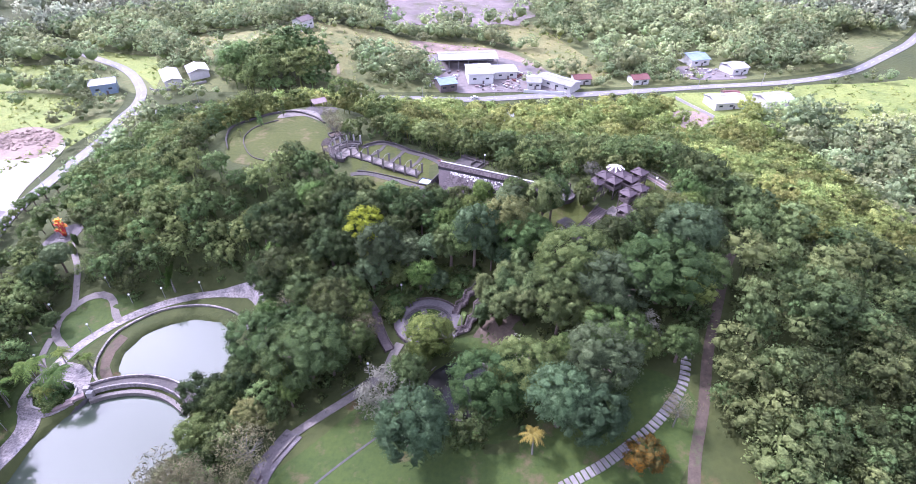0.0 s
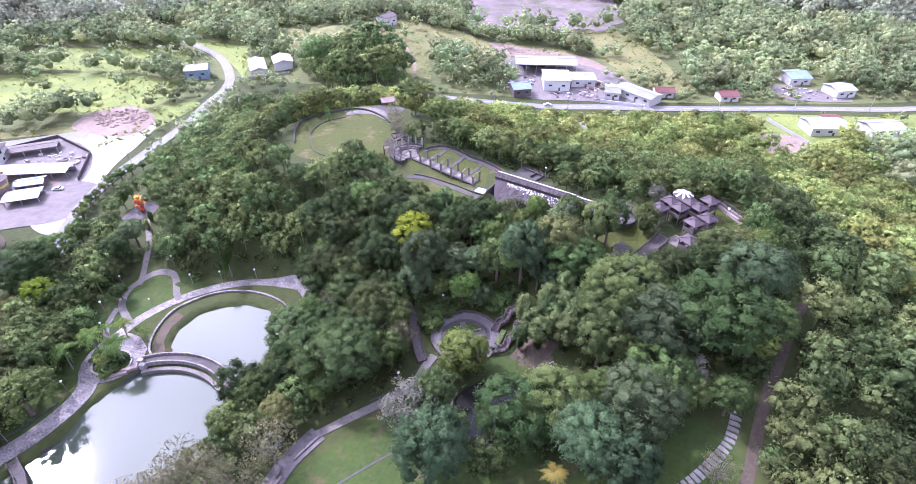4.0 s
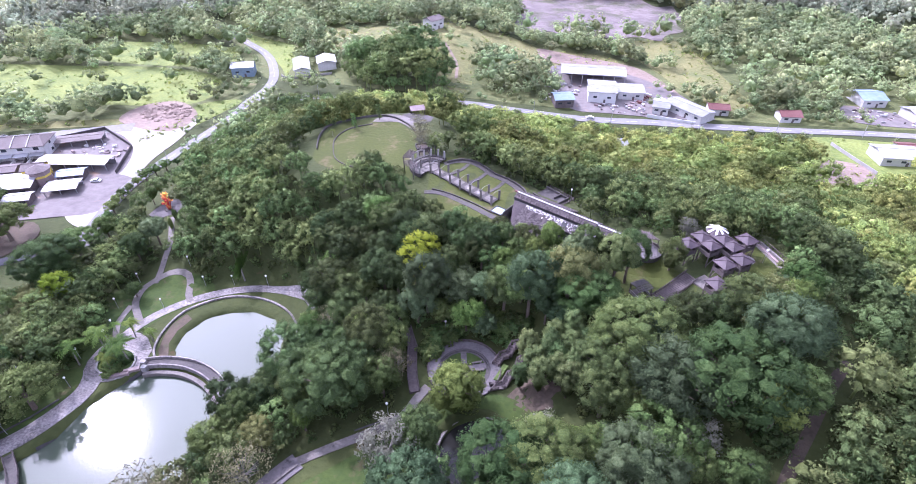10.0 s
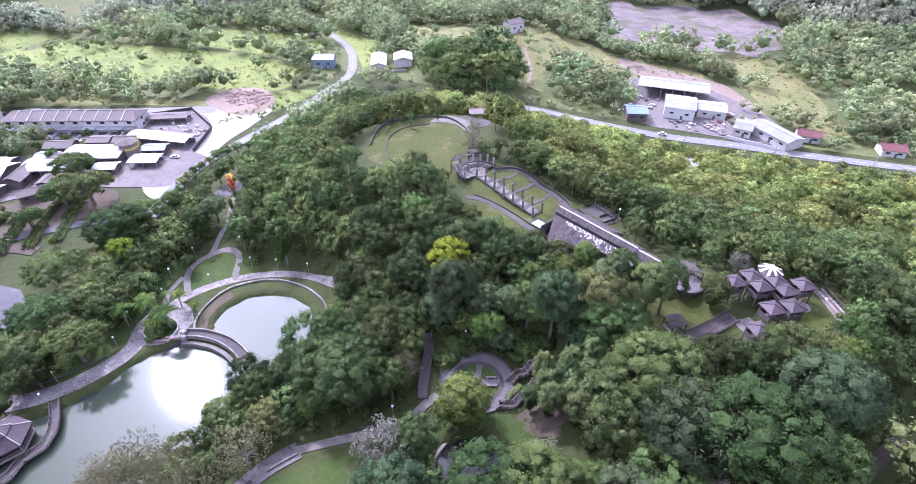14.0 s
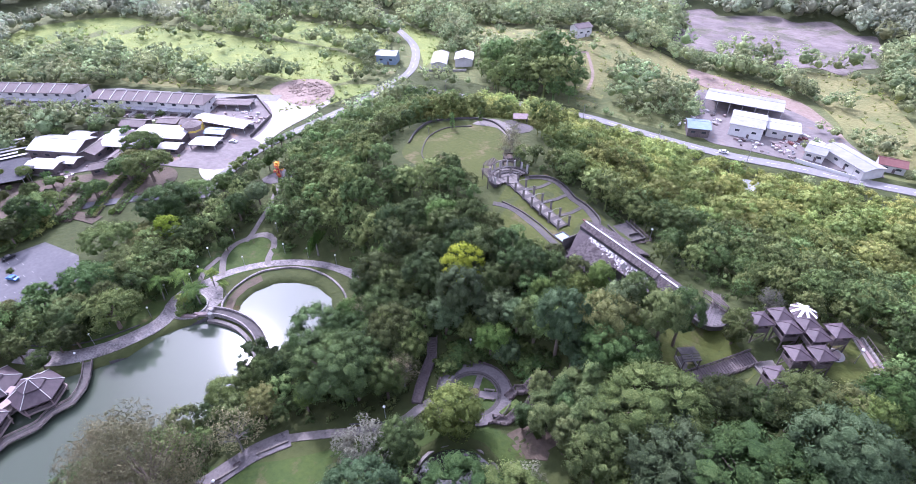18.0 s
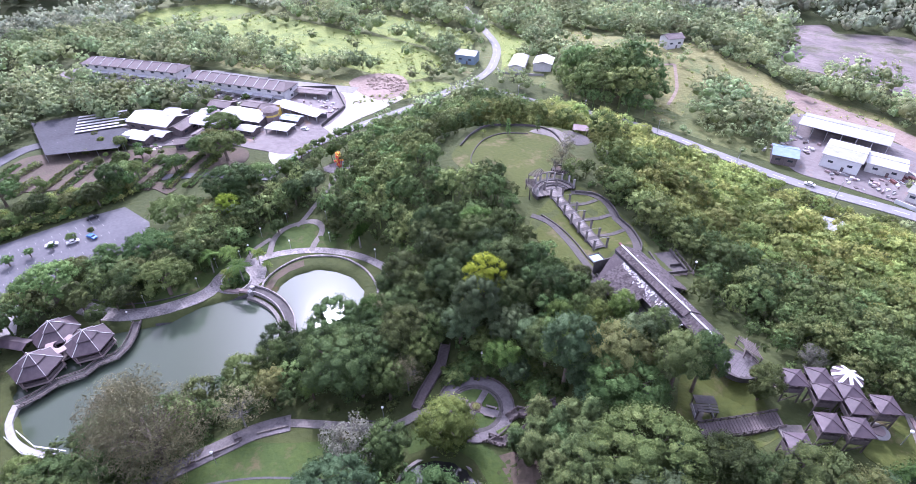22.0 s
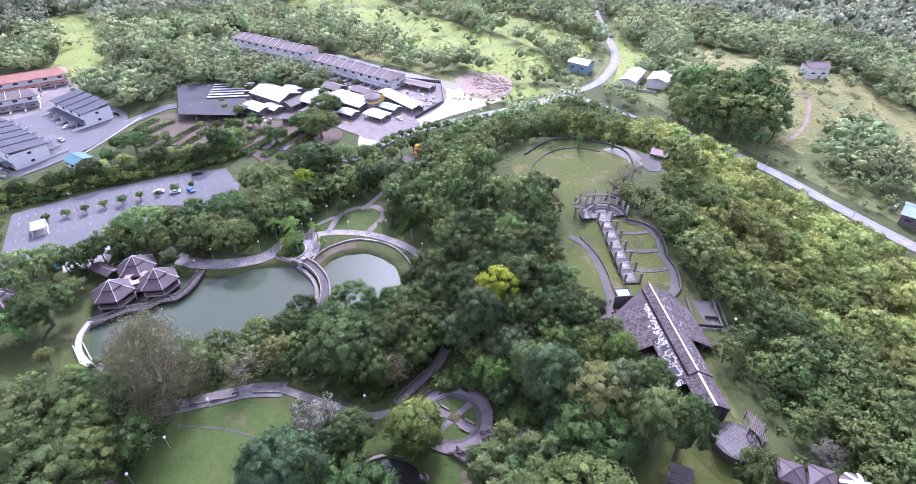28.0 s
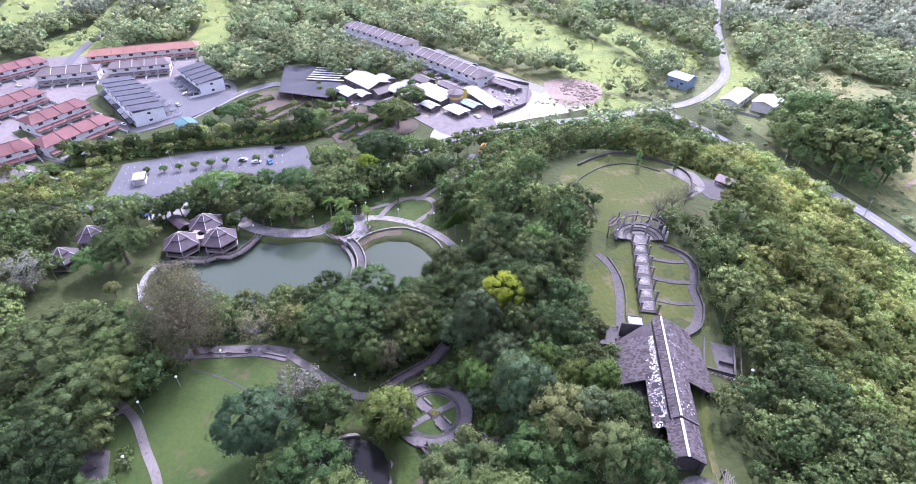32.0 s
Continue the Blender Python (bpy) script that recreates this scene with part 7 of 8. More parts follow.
for k in range(22):
    i, j = k % 2, k // 2
    x, y = -246 + 5.6 * j + 9.5 * i, 50 + 6.9 * j - 11 * i
    if k in (4, 11) or any(edge_distance(np.array(x), np.array(y), ring) > -3 for ring, _ in HOUSE_RINGS) or lh(x, y) > 6:
        continue
    b = thing("plant_row", "long rows of potted green nursery plants", "plants", x, y, lh(x, y), 128 + random.uniform(-4, 4), group="nursery plant rows")
    r = np.random.default_rng(500 + k)
    for s in (-1, 0, 1):
        pts = np.column_stack([r.uniform(-7, 7, 150), r.normal(s * 1.6, 0.3, 150), r.uniform(0.2, 1.0 + 0.5 * (k % 3), 150)])
        v, f = cards(r, pts, np.tile([0.0, 0.0, 0.8], (150, 1)), 0.36)
        o = new("foliage", bulk("foliage", v, f, (LEAF_MID, LEAF_DARK, LEAF_OLIVE, LEAF_LAWN)[(k + s) % 4]))
        o.parent = b
        part("bed", Geo().box(0, s * 1.6, -0.3, 14.5, 0.9, 0.5), MULCH, b)
for a, b in (((-246, 189), (-226, 211)), ((-226, 211), (-199, 199)), ((-199, 199), (-187, 176)), ((-232, 170), (-246, 189))):
    structure("compound_wall", fence([a, b], 2.0, 0.25), STONE, "grey sheet wall round the compound", "wall")
heap = thing("soil_heap", "uneven heaps of reddish soil on the yard", "soil heap", kind="stuff")
hg = Geo()
for k in range(150):
    a = random.uniform(0, 6.28)
    x, y = -211 + 14 * math.sqrt(random.random()) * math.cos(a), 237 + 11 * math.sqrt(random.random()) * math.sin(a)
    s = random.uniform(0.5, 1.9)
    hg.add((ICO_V * [s, s * random.uniform(0.6, 1.2), s * 0.6] * np.random.default_rng(k).uniform(0.55, 1.35, (len(ICO_V), 1)) + [x, y, lh(x, y)]).tolist(), ICO_F.tolist())
part("earth", hg, SOIL, heap)
# houses along the roads
shed("works_shed", "long open works shed with bright zinc roof", 5.5, 347, 6, 37, 16, 6.5, ZINC, 1.4, True, category="works shed")
shed("office", "white two-storey works office", 12.5, 323, 6, 15, 18, 6.2, ZINC, 0.9, wallmat=WHITE, category="office")
shed("works_store", "low zinc-roofed works store", 28, 329, 8, 14, 13, 4.6, ZINC, 0.9, category="works shed")
shed("blue_house", "small house with patched blue roof", -7.5, 307, 20, 10, 11, 4.6, SKYROOF, 1.6, wallmat=TIMBER, category="house")
shed("long_house", "long zinc-roofed house beside the road", 59, 312, -42, 24, 11, 4.2, ZINC, 1.2, category="house")
shed("small_house", "small white-roofed house beside the works", 45, 313, -5, 8, 12, 4.0, ZINC, 1.0, category="house")
shed("red_house", "low house with faded red roof", 74, 318, 5, 10, 8, 3.4, REDROOF, 1.6, category="house")
shed("red_house", "house with bright red roof by the road", 108.5, 318, 12, 10, 8, 3.4, REDROOF, 1.8, category="house")
shed("grey_house", "large house with grey-blue metal roof", 155, 355, 15, 13, 15, 4.2, SKYROOF, 2.0, category="house")
shed("white_house", "white bungalow with pale roof", 174, 337, 20, 12, 12, 4.4, ZINC, 1.4, category="house")
shed("bungalow", "white-roofed bungalow on the meadow", 146, 281, 8, 18, 13, 4.2, ZINC, 1.6, category="house")
shed("bungalow", "pale-roofed bungalow with carport on the meadow", 173, 283, 15, 17, 12, 4.2, ZINC, 1.6, category="house")
shed("bungalow_annex", "small red-roofed annex of a bungalow", 153, 291, 8, 8, 7, 3.4, REDROOF, 1.0, category="house")
shed("hidden_house", "white house half hidden by trees", 25, 265, 10, 7, 9, 3.6, ZINC, 1.2, category="house")
shed("blue_white_house", "blue and white two-storey house by the road", -204, 300, 25, 13, 10, 6.0, ZINC, 1.8, wallmat=SKYROOF, category="house")
shed("roadside_house", "long white house with zinc roof above the road", -171, 313, 121, 22, 9, 4.8, ZINC, 1.4, category="house")
shed("roadside_house", "white house with pale tiled roof", -159, 323, 121, 14, 11, 4.6, OFFWHITE, 1.6, category="house")
shed("lone_house", "grey two-storey house alone on the slope", -107, 384, 60, 11, 9, 6.0, GREYROOF, 2.0, category="house")
structure("plot_wall", fence([(123, 292), (128, 279), (134, 264)], 1.6, 0.3), PALE, "pale wall beside the bare plot", "wall")
structure("works_wall", fence([(38, 303), (62, 300)], 1.8, 0.3), WHITE, "white works wall along the road", "wall")
structure("house_wall", fence([(-180, 303), (-172, 300), (-150, 312)], 1.4, 0.3), PALE, "pale garden wall above the road", "wall")
rubble = thing("yard_clutter", "mixed crates, sheets and rubble in the yards", "clutter", kind="stuff")
bits = [Geo(), Geo(), Geo(), Geo()]
for cx, cy, rx, ry, n in ((-216, 188, 20, 10, 90), (-10, 326, 10, 16, 40), (24, 312, 16, 8, 40), (-236, 108, 14, 8, 40), (-224, 150, 16, 14, 50), (158, 334, 14, 8, 40), (-262, 160, 30, 5, 40)):
    for k in range(n):
        x, y = cx + rx * random.uniform(-1, 1), cy + ry * random.uniform(-1, 1)
        if all(edge_distance(np.array(x), np.array(y), ring) < 2.5 for ring, _ in HOUSE_RINGS):
            bits[k % 4].box(x, y, lh(x, y) - 0.2, random.uniform(0.5, 2.6), random.uniform(0.4, 1.6), random.uniform(0.4, 1.5), random.uniform(0, 180))
for g, m in zip(bits, (OFFWHITE, TIMBER, PINKSTONE, STEEL)):
    part("clutter", g, m, rubble)
stack = thing("timber_stacks", "pale and red timber stacks in the works yard", "timber", kind="stuff")
tg, tr2 = Geo(), Geo()
for k in range(110):
    x, y = 30 + 34 * random.random(), 318 + 38 * random.random()
    if y < 375 - 0.95 * x:
        (tg if k % 3 else tr2).box(x, y, lh(x, y) - 0.2, random.uniform(1.5, 6), random.uniform(0.6, 1.8), random.uniform(0.5, 1.6), -35 + random.uniform(-8, 8))
part("pale_timber", tg, OFFWHITE, stack)
part("red_timber", tr2, REDROOF, stack)
for x, y in ((-140, 276), (-100, 283), (-60, 287), (-20, 286), (20, 290), (60, 296), (100, 299), (140, 305), (180, 311), (-170, 225), (-168, 250), (-171, 190)):
    p = thing("utility_pole", "grey roadside utility pole with a crossarm", "utility pole", x, y, lh(x, y), 10, group="utility poles")
    part("pole", Geo().tube([(0, 0, -0.5), (0, 0, 8.5)], [0.14, 0.09], 6), STEEL, p)
    part("crossarm", Geo().box(0, 0, 8.0, 0.12, 1.8, 0.12), STEEL, p)

# ---- trees ----


def trunk_geo(r, height, rad, spread, limbs=6, base=-1.0, lean=0.0):
    g = Geo()
    top = Vector((lean * height, 0, height))
    g.tube([(0, 0, base), (0.02 * height, 0, height * 0.35), top * 0.75], [rad * 1.25, rad, rad * 0.7], 7)
    for i in range(limbs):
        a = i * 2.4 + r.uniform(-0.3, 0.3)
        z0 = height * r.uniform(0.45, 0.72)
        e = Vector((spread * math.cos(a), spread * math.sin(a), height + r.uniform(-0.2, 0.25) * spread))
        s = Vector((lean * z0, 0, z0))
        g.tube([s, s.lerp(e, 0.5) + Vector((0, 0, 0.12 * spread)), e], [rad * 0.55, rad * 0.36, rad * 0.12], 5)
    return g


def make_tree(name, label, leafmat, radius, depth, height, lobes, leaves, leaf, shape="dome", bark=None, squash=0.8, droop=0.0, stretch=1.5, limbs=6, seed=1, category="tree", thin=1.0, lobe=0.24, core=0.56):
    """A tree at the origin: height is that of the crown's middle."""
    r = np.random.default_rng(seed)
    t = thing(name, label, category)
    part("trunk", trunk_geo(r, height, 0.055 * radius * thin + 0.08, radius * 0.6, limbs), bark or BARK, t)
    v, f, nn = crown(r, radius, depth, lobes, leaves, leaf, shape, squash, droop, stretch, lobe, core)
    c = new("crown", bulk("crown", v + [0, 0, height], f, leafmat, normals=nn))
    c.parent = t
    return t


def make_palm(name, label, leafmat, height, frond, count, seed, category="palm", fan=False, rise=0.9):
    r = np.random.default_rng(seed)
    t = thing(name, label, category)
    lean = r.uniform(-0.04, 0.04)
    part("trunk", Geo().tube([(0, 0, -0.6), (lean * height, 0, height * 0.5), (lean * height * 2, 0, height)], [0.24, 0.17, 0.15], 8), GREYBARK, t)
    top = np.array([lean * height * 2, 0, height])
    g = Geo()
    for i in range(count):
        a = math.pi * (i / (count - 1) - 0.5) if fan else i * 2.399
        el = math.pi / 2 - abs(a) * 0.75 if fan else r.uniform(0.0, rise)
        d = np.array([math.sin(a), 0.12 * (-1) ** i, 0]) if fan else np.array([math.cos(a), math.sin(a), 0])
        side = np.array([-d[1], d[0], 0]) if not fan else np.array([math.cos(a), 0, -math.sin(a)])
        last = None
        for k in range(9):
            u = k / 8
            drop = (0.25 if fan else 1.0) * frond * 0.6 * u * u
            p = top + d * frond * u * math.cos(el) * (1 if not fan else 1.2) + np.array([0, 0, frond * u * math.sin(el) - drop])
            if last is not None:
                w = frond * 0.16 * math.sin(math.pi * min(1, u * 0.9 + 0.1)) + 0.03
                q = (last + p) / 2
                tip = (p - last) * 0.9
                for s in (-1, 1):
                    g.add([last, p, q + s * side * w * 1.5 + tip - np.array([0, 0, w * 0.7])], [(0, 1, 2)])
                    g.add([last * 0.5 + q * 0.5, q, q + s * side * w * 1.3 + tip * 0.6 - np.array([0, 0, w * 0.9])], [(0, 1, 2)])
            last = p
    part("fronds", g, leafmat, t)
    return t


def tall(size):
    """Wide trees grow less in height than in width."""
    return (size if size < 1 else size**0.55) * rng.uniform(0.94, 1.06)


def put(ob, x, y, size=1.0, turn=None, z=None, label=None):
    """A copy of a tree on the ground at x, y."""
    turn = rng.uniform(0, 360) if turn is None else turn
    o = copy_thing(ob, pose(x, y, lh(x, y) if z is None else z, 0, 0, turn) @ Matrix.Diagonal((size, size, tall(size), 1)))
    if label:
        o["label"] = label
    return o


SPECIES = {}
for key, args in {
    "broad": ("broadleaf_tree", "dense dark green broadleaf tree with a domed crown", LEAF_DARK, 5.5, 9.0, 8.3, 50, 3300, 0.15),
    "mid": ("broadleaf_tree", "fresh green broadleaf tree with a lumpy crown", LEAF_MID, 5.3, 8.5, 8.0, 48, 3200, 0.15),
    "blue": ("broadleaf_tree", "bluish green feathery-leaved shade tree", LEAF_BLUE, 5.3, 8.0, 8.3, 52, 3300, 0.145),
    "olive": ("broadleaf_tree", "olive-green broadleaf tree with a thin crown", LEAF_OLIVE, 5.0, 7.5, 8.0, 44, 2700, 0.15),
}.items():
    SPECIES[key] = [make_tree(*args, seed=10 * i + len(key), shape=("dome", "round", "dome")[i], squash=0.75) for i in range(3)]
SPECIES["lime"] = [make_tree("broadleaf_tree", "light green broadleaf tree with a loose crown", LEAF_LAWN, 4.6, 8.0, 8.4, 42, 2700, 0.15, seed=47 + i) for i in range(2)]
SPECIES["wide"] = [make_tree("rain_tree", "wide flat-crowned green shade tree", (LEAF_OLIVE, LEAF_MID)[i], 7.0, 6.0, 7.5, 76, 3400, 0.18, shape="flat", seed=31 + i, lobe=0.18) for i in range(2)]
SPECIES["bright"] = [make_tree("broadleaf_tree", "bright yellow-green tree standing out of the forest", LEAF_BRIGHT, 3.6, 8.0, 9.0, 38, 2200, 0.15, seed=41)]
SPECIES["round"] = [make_tree("broadleaf_tree", "round bright green tree on the lawn", LEAF_LAWN, 5.2, 10, 5.2, 64, 4000, 0.15, seed=45, shape="round")]
SPECIES["pale"] = [make_tree("pale_tree", "silvery pale tree with bare grey twigs", LEAF_PALE, 5.6, 9.0, 8.5, 70, 2600, 0.19, shape="loose", bark=GREYBARK, limbs=9, seed=51 + i, squash=0.7, lobe=0.2) for i in range(2)]
SPECIES["needle"] = [make_tree("casuarina_tree", "tall feathery grey-green casuarina", LEAF_NEEDLE, 8.5, 22, 13.0, 200, 13000, 0.11, shape="loose", squash=0.9, droop=0.5, stretch=3.0, seed=61, limbs=20, lobe=0.2)]
SPECIES["cypress"] = [make_tree("conifer_tree", "narrow dark conifer with drooping needles", LEAF_CYPRESS, 2.3, 10.5, 6.2, 26, 1700, 0.15, shape="dome", squash=1.2, droop=0.4, stretch=1.9, seed=71 + i, limbs=3, lobe=0.34) for i in range(2)]
SPECIES["gold"] = [make_tree("flowering_tree", "low tree covered in orange-yellow blossom", LEAF_GOLD, 4.4, 5.5, 4.6, 40, 1600, 0.14, seed=81)]
SPECIES["small"] = [make_tree("small_tree", "small round ornamental tree", LEAF_MID, 1.6, 2.6, 2.4, 16, 260, 0.17, seed=85 + i, limbs=4, lobe=0.35) for i in range(2)]
SPECIES["bush"] = [make_tree("shrub", "rounded clipped green garden shrub", LEAF_MID, 1.3, 1.5, 0.7, 14, 240, 0.15, shape="round", lobe=0.34, seed=91 + i, limbs=3, category="shrub") for i in range(2)]
SPECIES["bare"] = [make_tree("bare_tree", "nearly leafless grey-brown tree with thin branches", LEAF_NEEDLE, 4.2, 5.5, 7.0, 60, 1500, 0.075, shape="loose", lobe=0.2, bark=GREYBARK, limbs=22, seed=97, thin=0.3, stretch=3.0)]
SPECIES["bamboo"] = [make_tree("bamboo_clump", "tall arching bamboo clump", LEAF_SCRUB, 3.6, 8.5, 5.0, 34, 900, 0.2, shape="dome", squash=1.1, droop=0.5, stretch=2.4, limbs=8, seed=101)]
SPECIES["palm"] = [make_palm("palm", "tall feather palm with a slim grey trunk", LEAF_FROND, 8.5, 4.3, 17, 111), make_palm("palm", "feather palm with arching fronds", LEAF_FROND, 6.5, 3.9, 15, 112)]
SPECIES["yellowpalm"] = [make_palm("palm", "lone lawn palm with yellowing fronds", LEAF_YFROND, 7.0, 3.2, 13, 113)]
SPECIES["traveller"] = [make_palm("travellers_palm", "tall fan-shaped traveller's palm", LEAF_FROND, 4.5, 5.0, 17, 114, fan=True)]
for key, mat, lab in (("broad", LEAF_DARK, "large dark green broadleaf tree with a wide crown"), ("mid", LEAF_MID, "large fresh green broadleaf tree with a wide crown"), ("blue", LEAF_BLUE, "large bluish green shade tree with feathery leaves")):
    SPECIES["big_" + key] = [make_tree("broadleaf_tree", lab, mat, 8.2, 10.5, 9.6, 92, 7200, 0.15, seed=300 + 7 * i + len(key), shape=("dome", "round")[i], squash=0.75, lobe=0.18) for i in range(2)]
USED = set()


def plant(key, x, y, size=1.0, turn=None, z=None, label=None):
    if size > 1.14 and "big_" + key in SPECIES:
        key, size = "big_" + key, size / 1.34
    ob = SPECIES[key][int(rng.integers(len(SPECIES[key])))]
    if ob in USED:
        return put(ob, x, y, size, turn, z, label)
    USED.add(ob)
    ob.matrix_basis = pose(x, y, lh(x, y) if z is None else z, 0, 0, rng.uniform(0, 360) if turn is None else turn) @ Matrix.Diagonal((size, size, tall(size), 1))
    if label:
        ob["label"] = label
    return ob


# trees that can be told apart: kind, x, y, size
KNOWN_A = [
    ("bright", -26.5, 126, 1.5), ("round", -7, 93.5, 1.3), ("pale", -16.5, 74.5, 1.2), ("blue", -9, 65, 1.5), ("mid", 7.5, 76, 1.55), ("mid", 16, 79, 1.3),
    ("blue", 22, 70, 1.25), ("blue", 32, 79, 1.5), ("blue", 28, 67, 1.2), ("pale", 14, 88, 0.8), ("broad", 25, 102, 1.3), ("blue", 38, 97, 1.5), ("mid", 50, 99, 1.7),
    ("pale", 43, 88, 1.0), ("mid", 50, 82, 0.85), ("gold", 37, 59, 1.0), ("bare", 45.5, 67, 1.0), ("yellowpalm", 16, 64, 1.0), ("broad", -36, 86, 1.7), ("broad", -50, 94, 1.4),
]
KNOWN_B = [
    ("needle", -46, 46, 1.25), ("needle", -57, 43, 0.8), ("bare", -44, 63, 1.5), ("olive", -47, 72, 0.9), ("broad", -62, 82, 1.1), ("mid", -58, 70, 1.1), ("mid", 2, 124, 1.15),
    ("lime", -10.5, 115, 1.0), ("broad", -2, 121, 1.0), ("bare", -23, 95.5, 1.1), ("mid", -27, 103, 0.9), ("mid", -29, 108, 0.9), ("mid", -25, 91.5, 1.0), ("broad", -31, 87.5, 0.95), ("olive", -25.5, 97.5, 0.8), ("broad", -34, 92, 1.2), ("bare", -27, 97, 1.0), ("mid", 19, 120, 1.2), ("bamboo", 38.5, 138, 1.0),
    ("pale", 43, 151, 0.7), ("pale", -97, -13, 1.1), ("bare", -76, -14, 1.2), ("pale", -60, -2, 1.0), ("bare", -46.5, 108, 1.1), ("mid", 30, 108, 1.5), ("blue", 59, 111, 1.4), ("mid", 37, 86, 1.2),
]
KNOWN_C = [
    ("wide", -138, 43, 1.45), ("wide", -117, 71, 0.9), ("traveller", -93, 131, 1.6), ("bright", -139, 104, 0.8), ("wide", -186, 125, 1.0), ("mid", -210, 88, 0.8), ("lime", -193, 105, 0.6), ("lime", -175, 101, 0.5), ("palm", -197, 90, 1.0), ("palm", -207, 132, 0.8), ("olive", -152, 116, 1.1), ("lime", -158, 111, 0.8), ("wide", -153, 89, 0.9), ("olive", -143, 94, 0.9), ("wide", -153, 124, 0.8), ("mid", -151, 135, 0.9), ("olive", -129, 122, 0.8), ("broad", -186, 71, 0.8), ("mid", -189, 79, 0.8), ("olive", -147, 146, 0.8), ("broad", -132, 128, 0.8), ("blue", -131, 137, 0.9), ("lime", -152, 159, 0.6), ("palm", -113, 92, 1.1), ("palm", -107.5, 87, 1.0), ("palm", -104.5, 91, 1.15), ("palm", -110, 99.5, 1.05), ("palm", -117.5, 86, 1.1), ("palm", -103, 99, 0.8), ("olive", -137, 102, 0.75),
    ("wide", -131, 66, 0.9), ("broad", -126, 74, 0.8), ("wide", -137, 74, 0.9), ("olive", -133, 84, 0.8), ("mid", -143, 62, 0.9), ("broad", -140, 52, 0.9),
    ("wide", -106, 14, 1.0), ("wide", -102, 7, 0.8), ("wide", -117, 20, 0.75), ("wide", -142, 37, 1.0), ("olive", -132, 48, 0.9), ("wide", -133, 25, 0.9), ("wide", -145, 52, 0.9), ("olive", -128, 63, 0.8), ("olive", -88, 14, 0.6), ("mid", -73, 22, 0.9), ("broad", -66, 14, 1.0), ("lime", -56, 18, 1.1), ("mid", -45, 28, 1.2), ("broad", -50, 34, 1.1), ("lime", -41, 33, 0.9), ("broad", -58, 26, 1.2), ("olive", -38, 18, 1.0), ("palm", -116, 99, 0.5), ("palm", -107, 101, 0.45), ("broad", -122, 114, 0.45), ("wide", -141, 88, 1.1), ("wide", -146, 100, 1.2), ("broad", -150, 112, 1.3), ("mid", -128, 96, 0.8), ("broad", -30, 22, 1.7), ("mid", -34, 28, 1.2),
    ("broad", -48, 14, 1.8), ("broad", -14, 22, 1.6), ("olive", -20, 29, 1.0), ("bare", -47, 186, 1.0), ("bare", -45, 180, 1.0), ("bare", -50, 193, 0.9), ("palm", -81, 183, 0.5), ("small", -57, 165.5, 1.4), ("small", -54, 160, 0.8),
]
for key, x, y, s in KNOWN_A + KNOWN_B + KNOWN_C:
    plant(key, x, y, s)
# tall trees below the long roof: kind, x, y, size, stretch in height
TALL = [("blue", 4.7, 119.5, 1.12, 1.6), ("olive", 14, 123.6, 1.18, 1.35), ("olive", 24.4, 128.6, 0.92, 1.45), ("broad", 27.7, 132.5, 0.85, 1.55), ("lime", -3, 127, 0.8, 1.4), ("mid", 9.5, 128, 0.9, 1.25), ("lime", 7.4, 135.5, 0.8, 1.3), ("broad", 16.8, 134.5, 0.78, 1.3), ("mid", -0.6, 132, 0.75, 1.15)]
for k in range(14):  # palms and bushes along the estate road
    a = k / 13
    plant("palm" if k % 2 else "bush", -166 - 22 * a + 2.5 * math.sin(k * 2.1), -48 + 26 * a + 2 * math.cos(k * 1.7), rng.uniform(0.6, 0.85) if k % 2 else rng.uniform(1.2, 2.2))
for key, x, y, s, up in TALL:
    ob = plant(key, x, y, s)
    ob.matrix_basis = ob.matrix_basis @ Matrix.Diagonal((1, 1, up, 1))
for k in range(13):  # conifer stand
    a = k * 2.399
    plant("cypress", 14 + 2.5 * math.sqrt(k) * math.cos(a), 105 + 2.3 * math.sqrt(k) * math.sin(a), rng.uniform(0.85, 1.2))
for k in range(46):  # undergrowth behind the plaza
    a = radians(20 + 3.4 * k)
    d = rng.uniform(11, 17)
    x, y = -6 + d * math.cos(a), 104.5 + d * math.sin(a)
    if x < 1.5 or y > 115.5:
        plant("bush", x, y, rng.uniform(0.7, 1.5), label="dark bushy undergrowth at the forest edge")
for x, y in ((-110, 88.5), (-107, 88), (-105.5, 91), (-111, 91), (-106, 86)):
    plant("bush", x, y, rng.uniform(0.9, 1.5))
for k in range(9):
    plant("small", -169 - 0.4 * (k % 2), 10 + 6.6 * k, rng.uniform(0.75, 1.1))
for x, y in ((-119, 60), (-121, 56), (-124, 62), (-126, 48), (-118, 50)):
    plant("broad", x, y, rng.uniform(0.5, 0.75))
for k in range(26):  # row of trees along the stream behind the car park
    x, y = -192 + 1.5 * math.sin(k), -26 + 4.4 * k
    plant(("broad", "mid", "olive")[k % 3], x, y, rng.uniform(0.62, 0.95))
    plant("bush", x + 2.2, y + 1.8, rng.uniform(1.2, 2.0), label="low bushy growth along the stream")
for k in range(14):  # young trees along the road past the yard
    y = 140 + 5 * k
    plant("small", -158 - 12 * math.sin(k * 0.24), y, rng.uniform(1.0, 1.5))

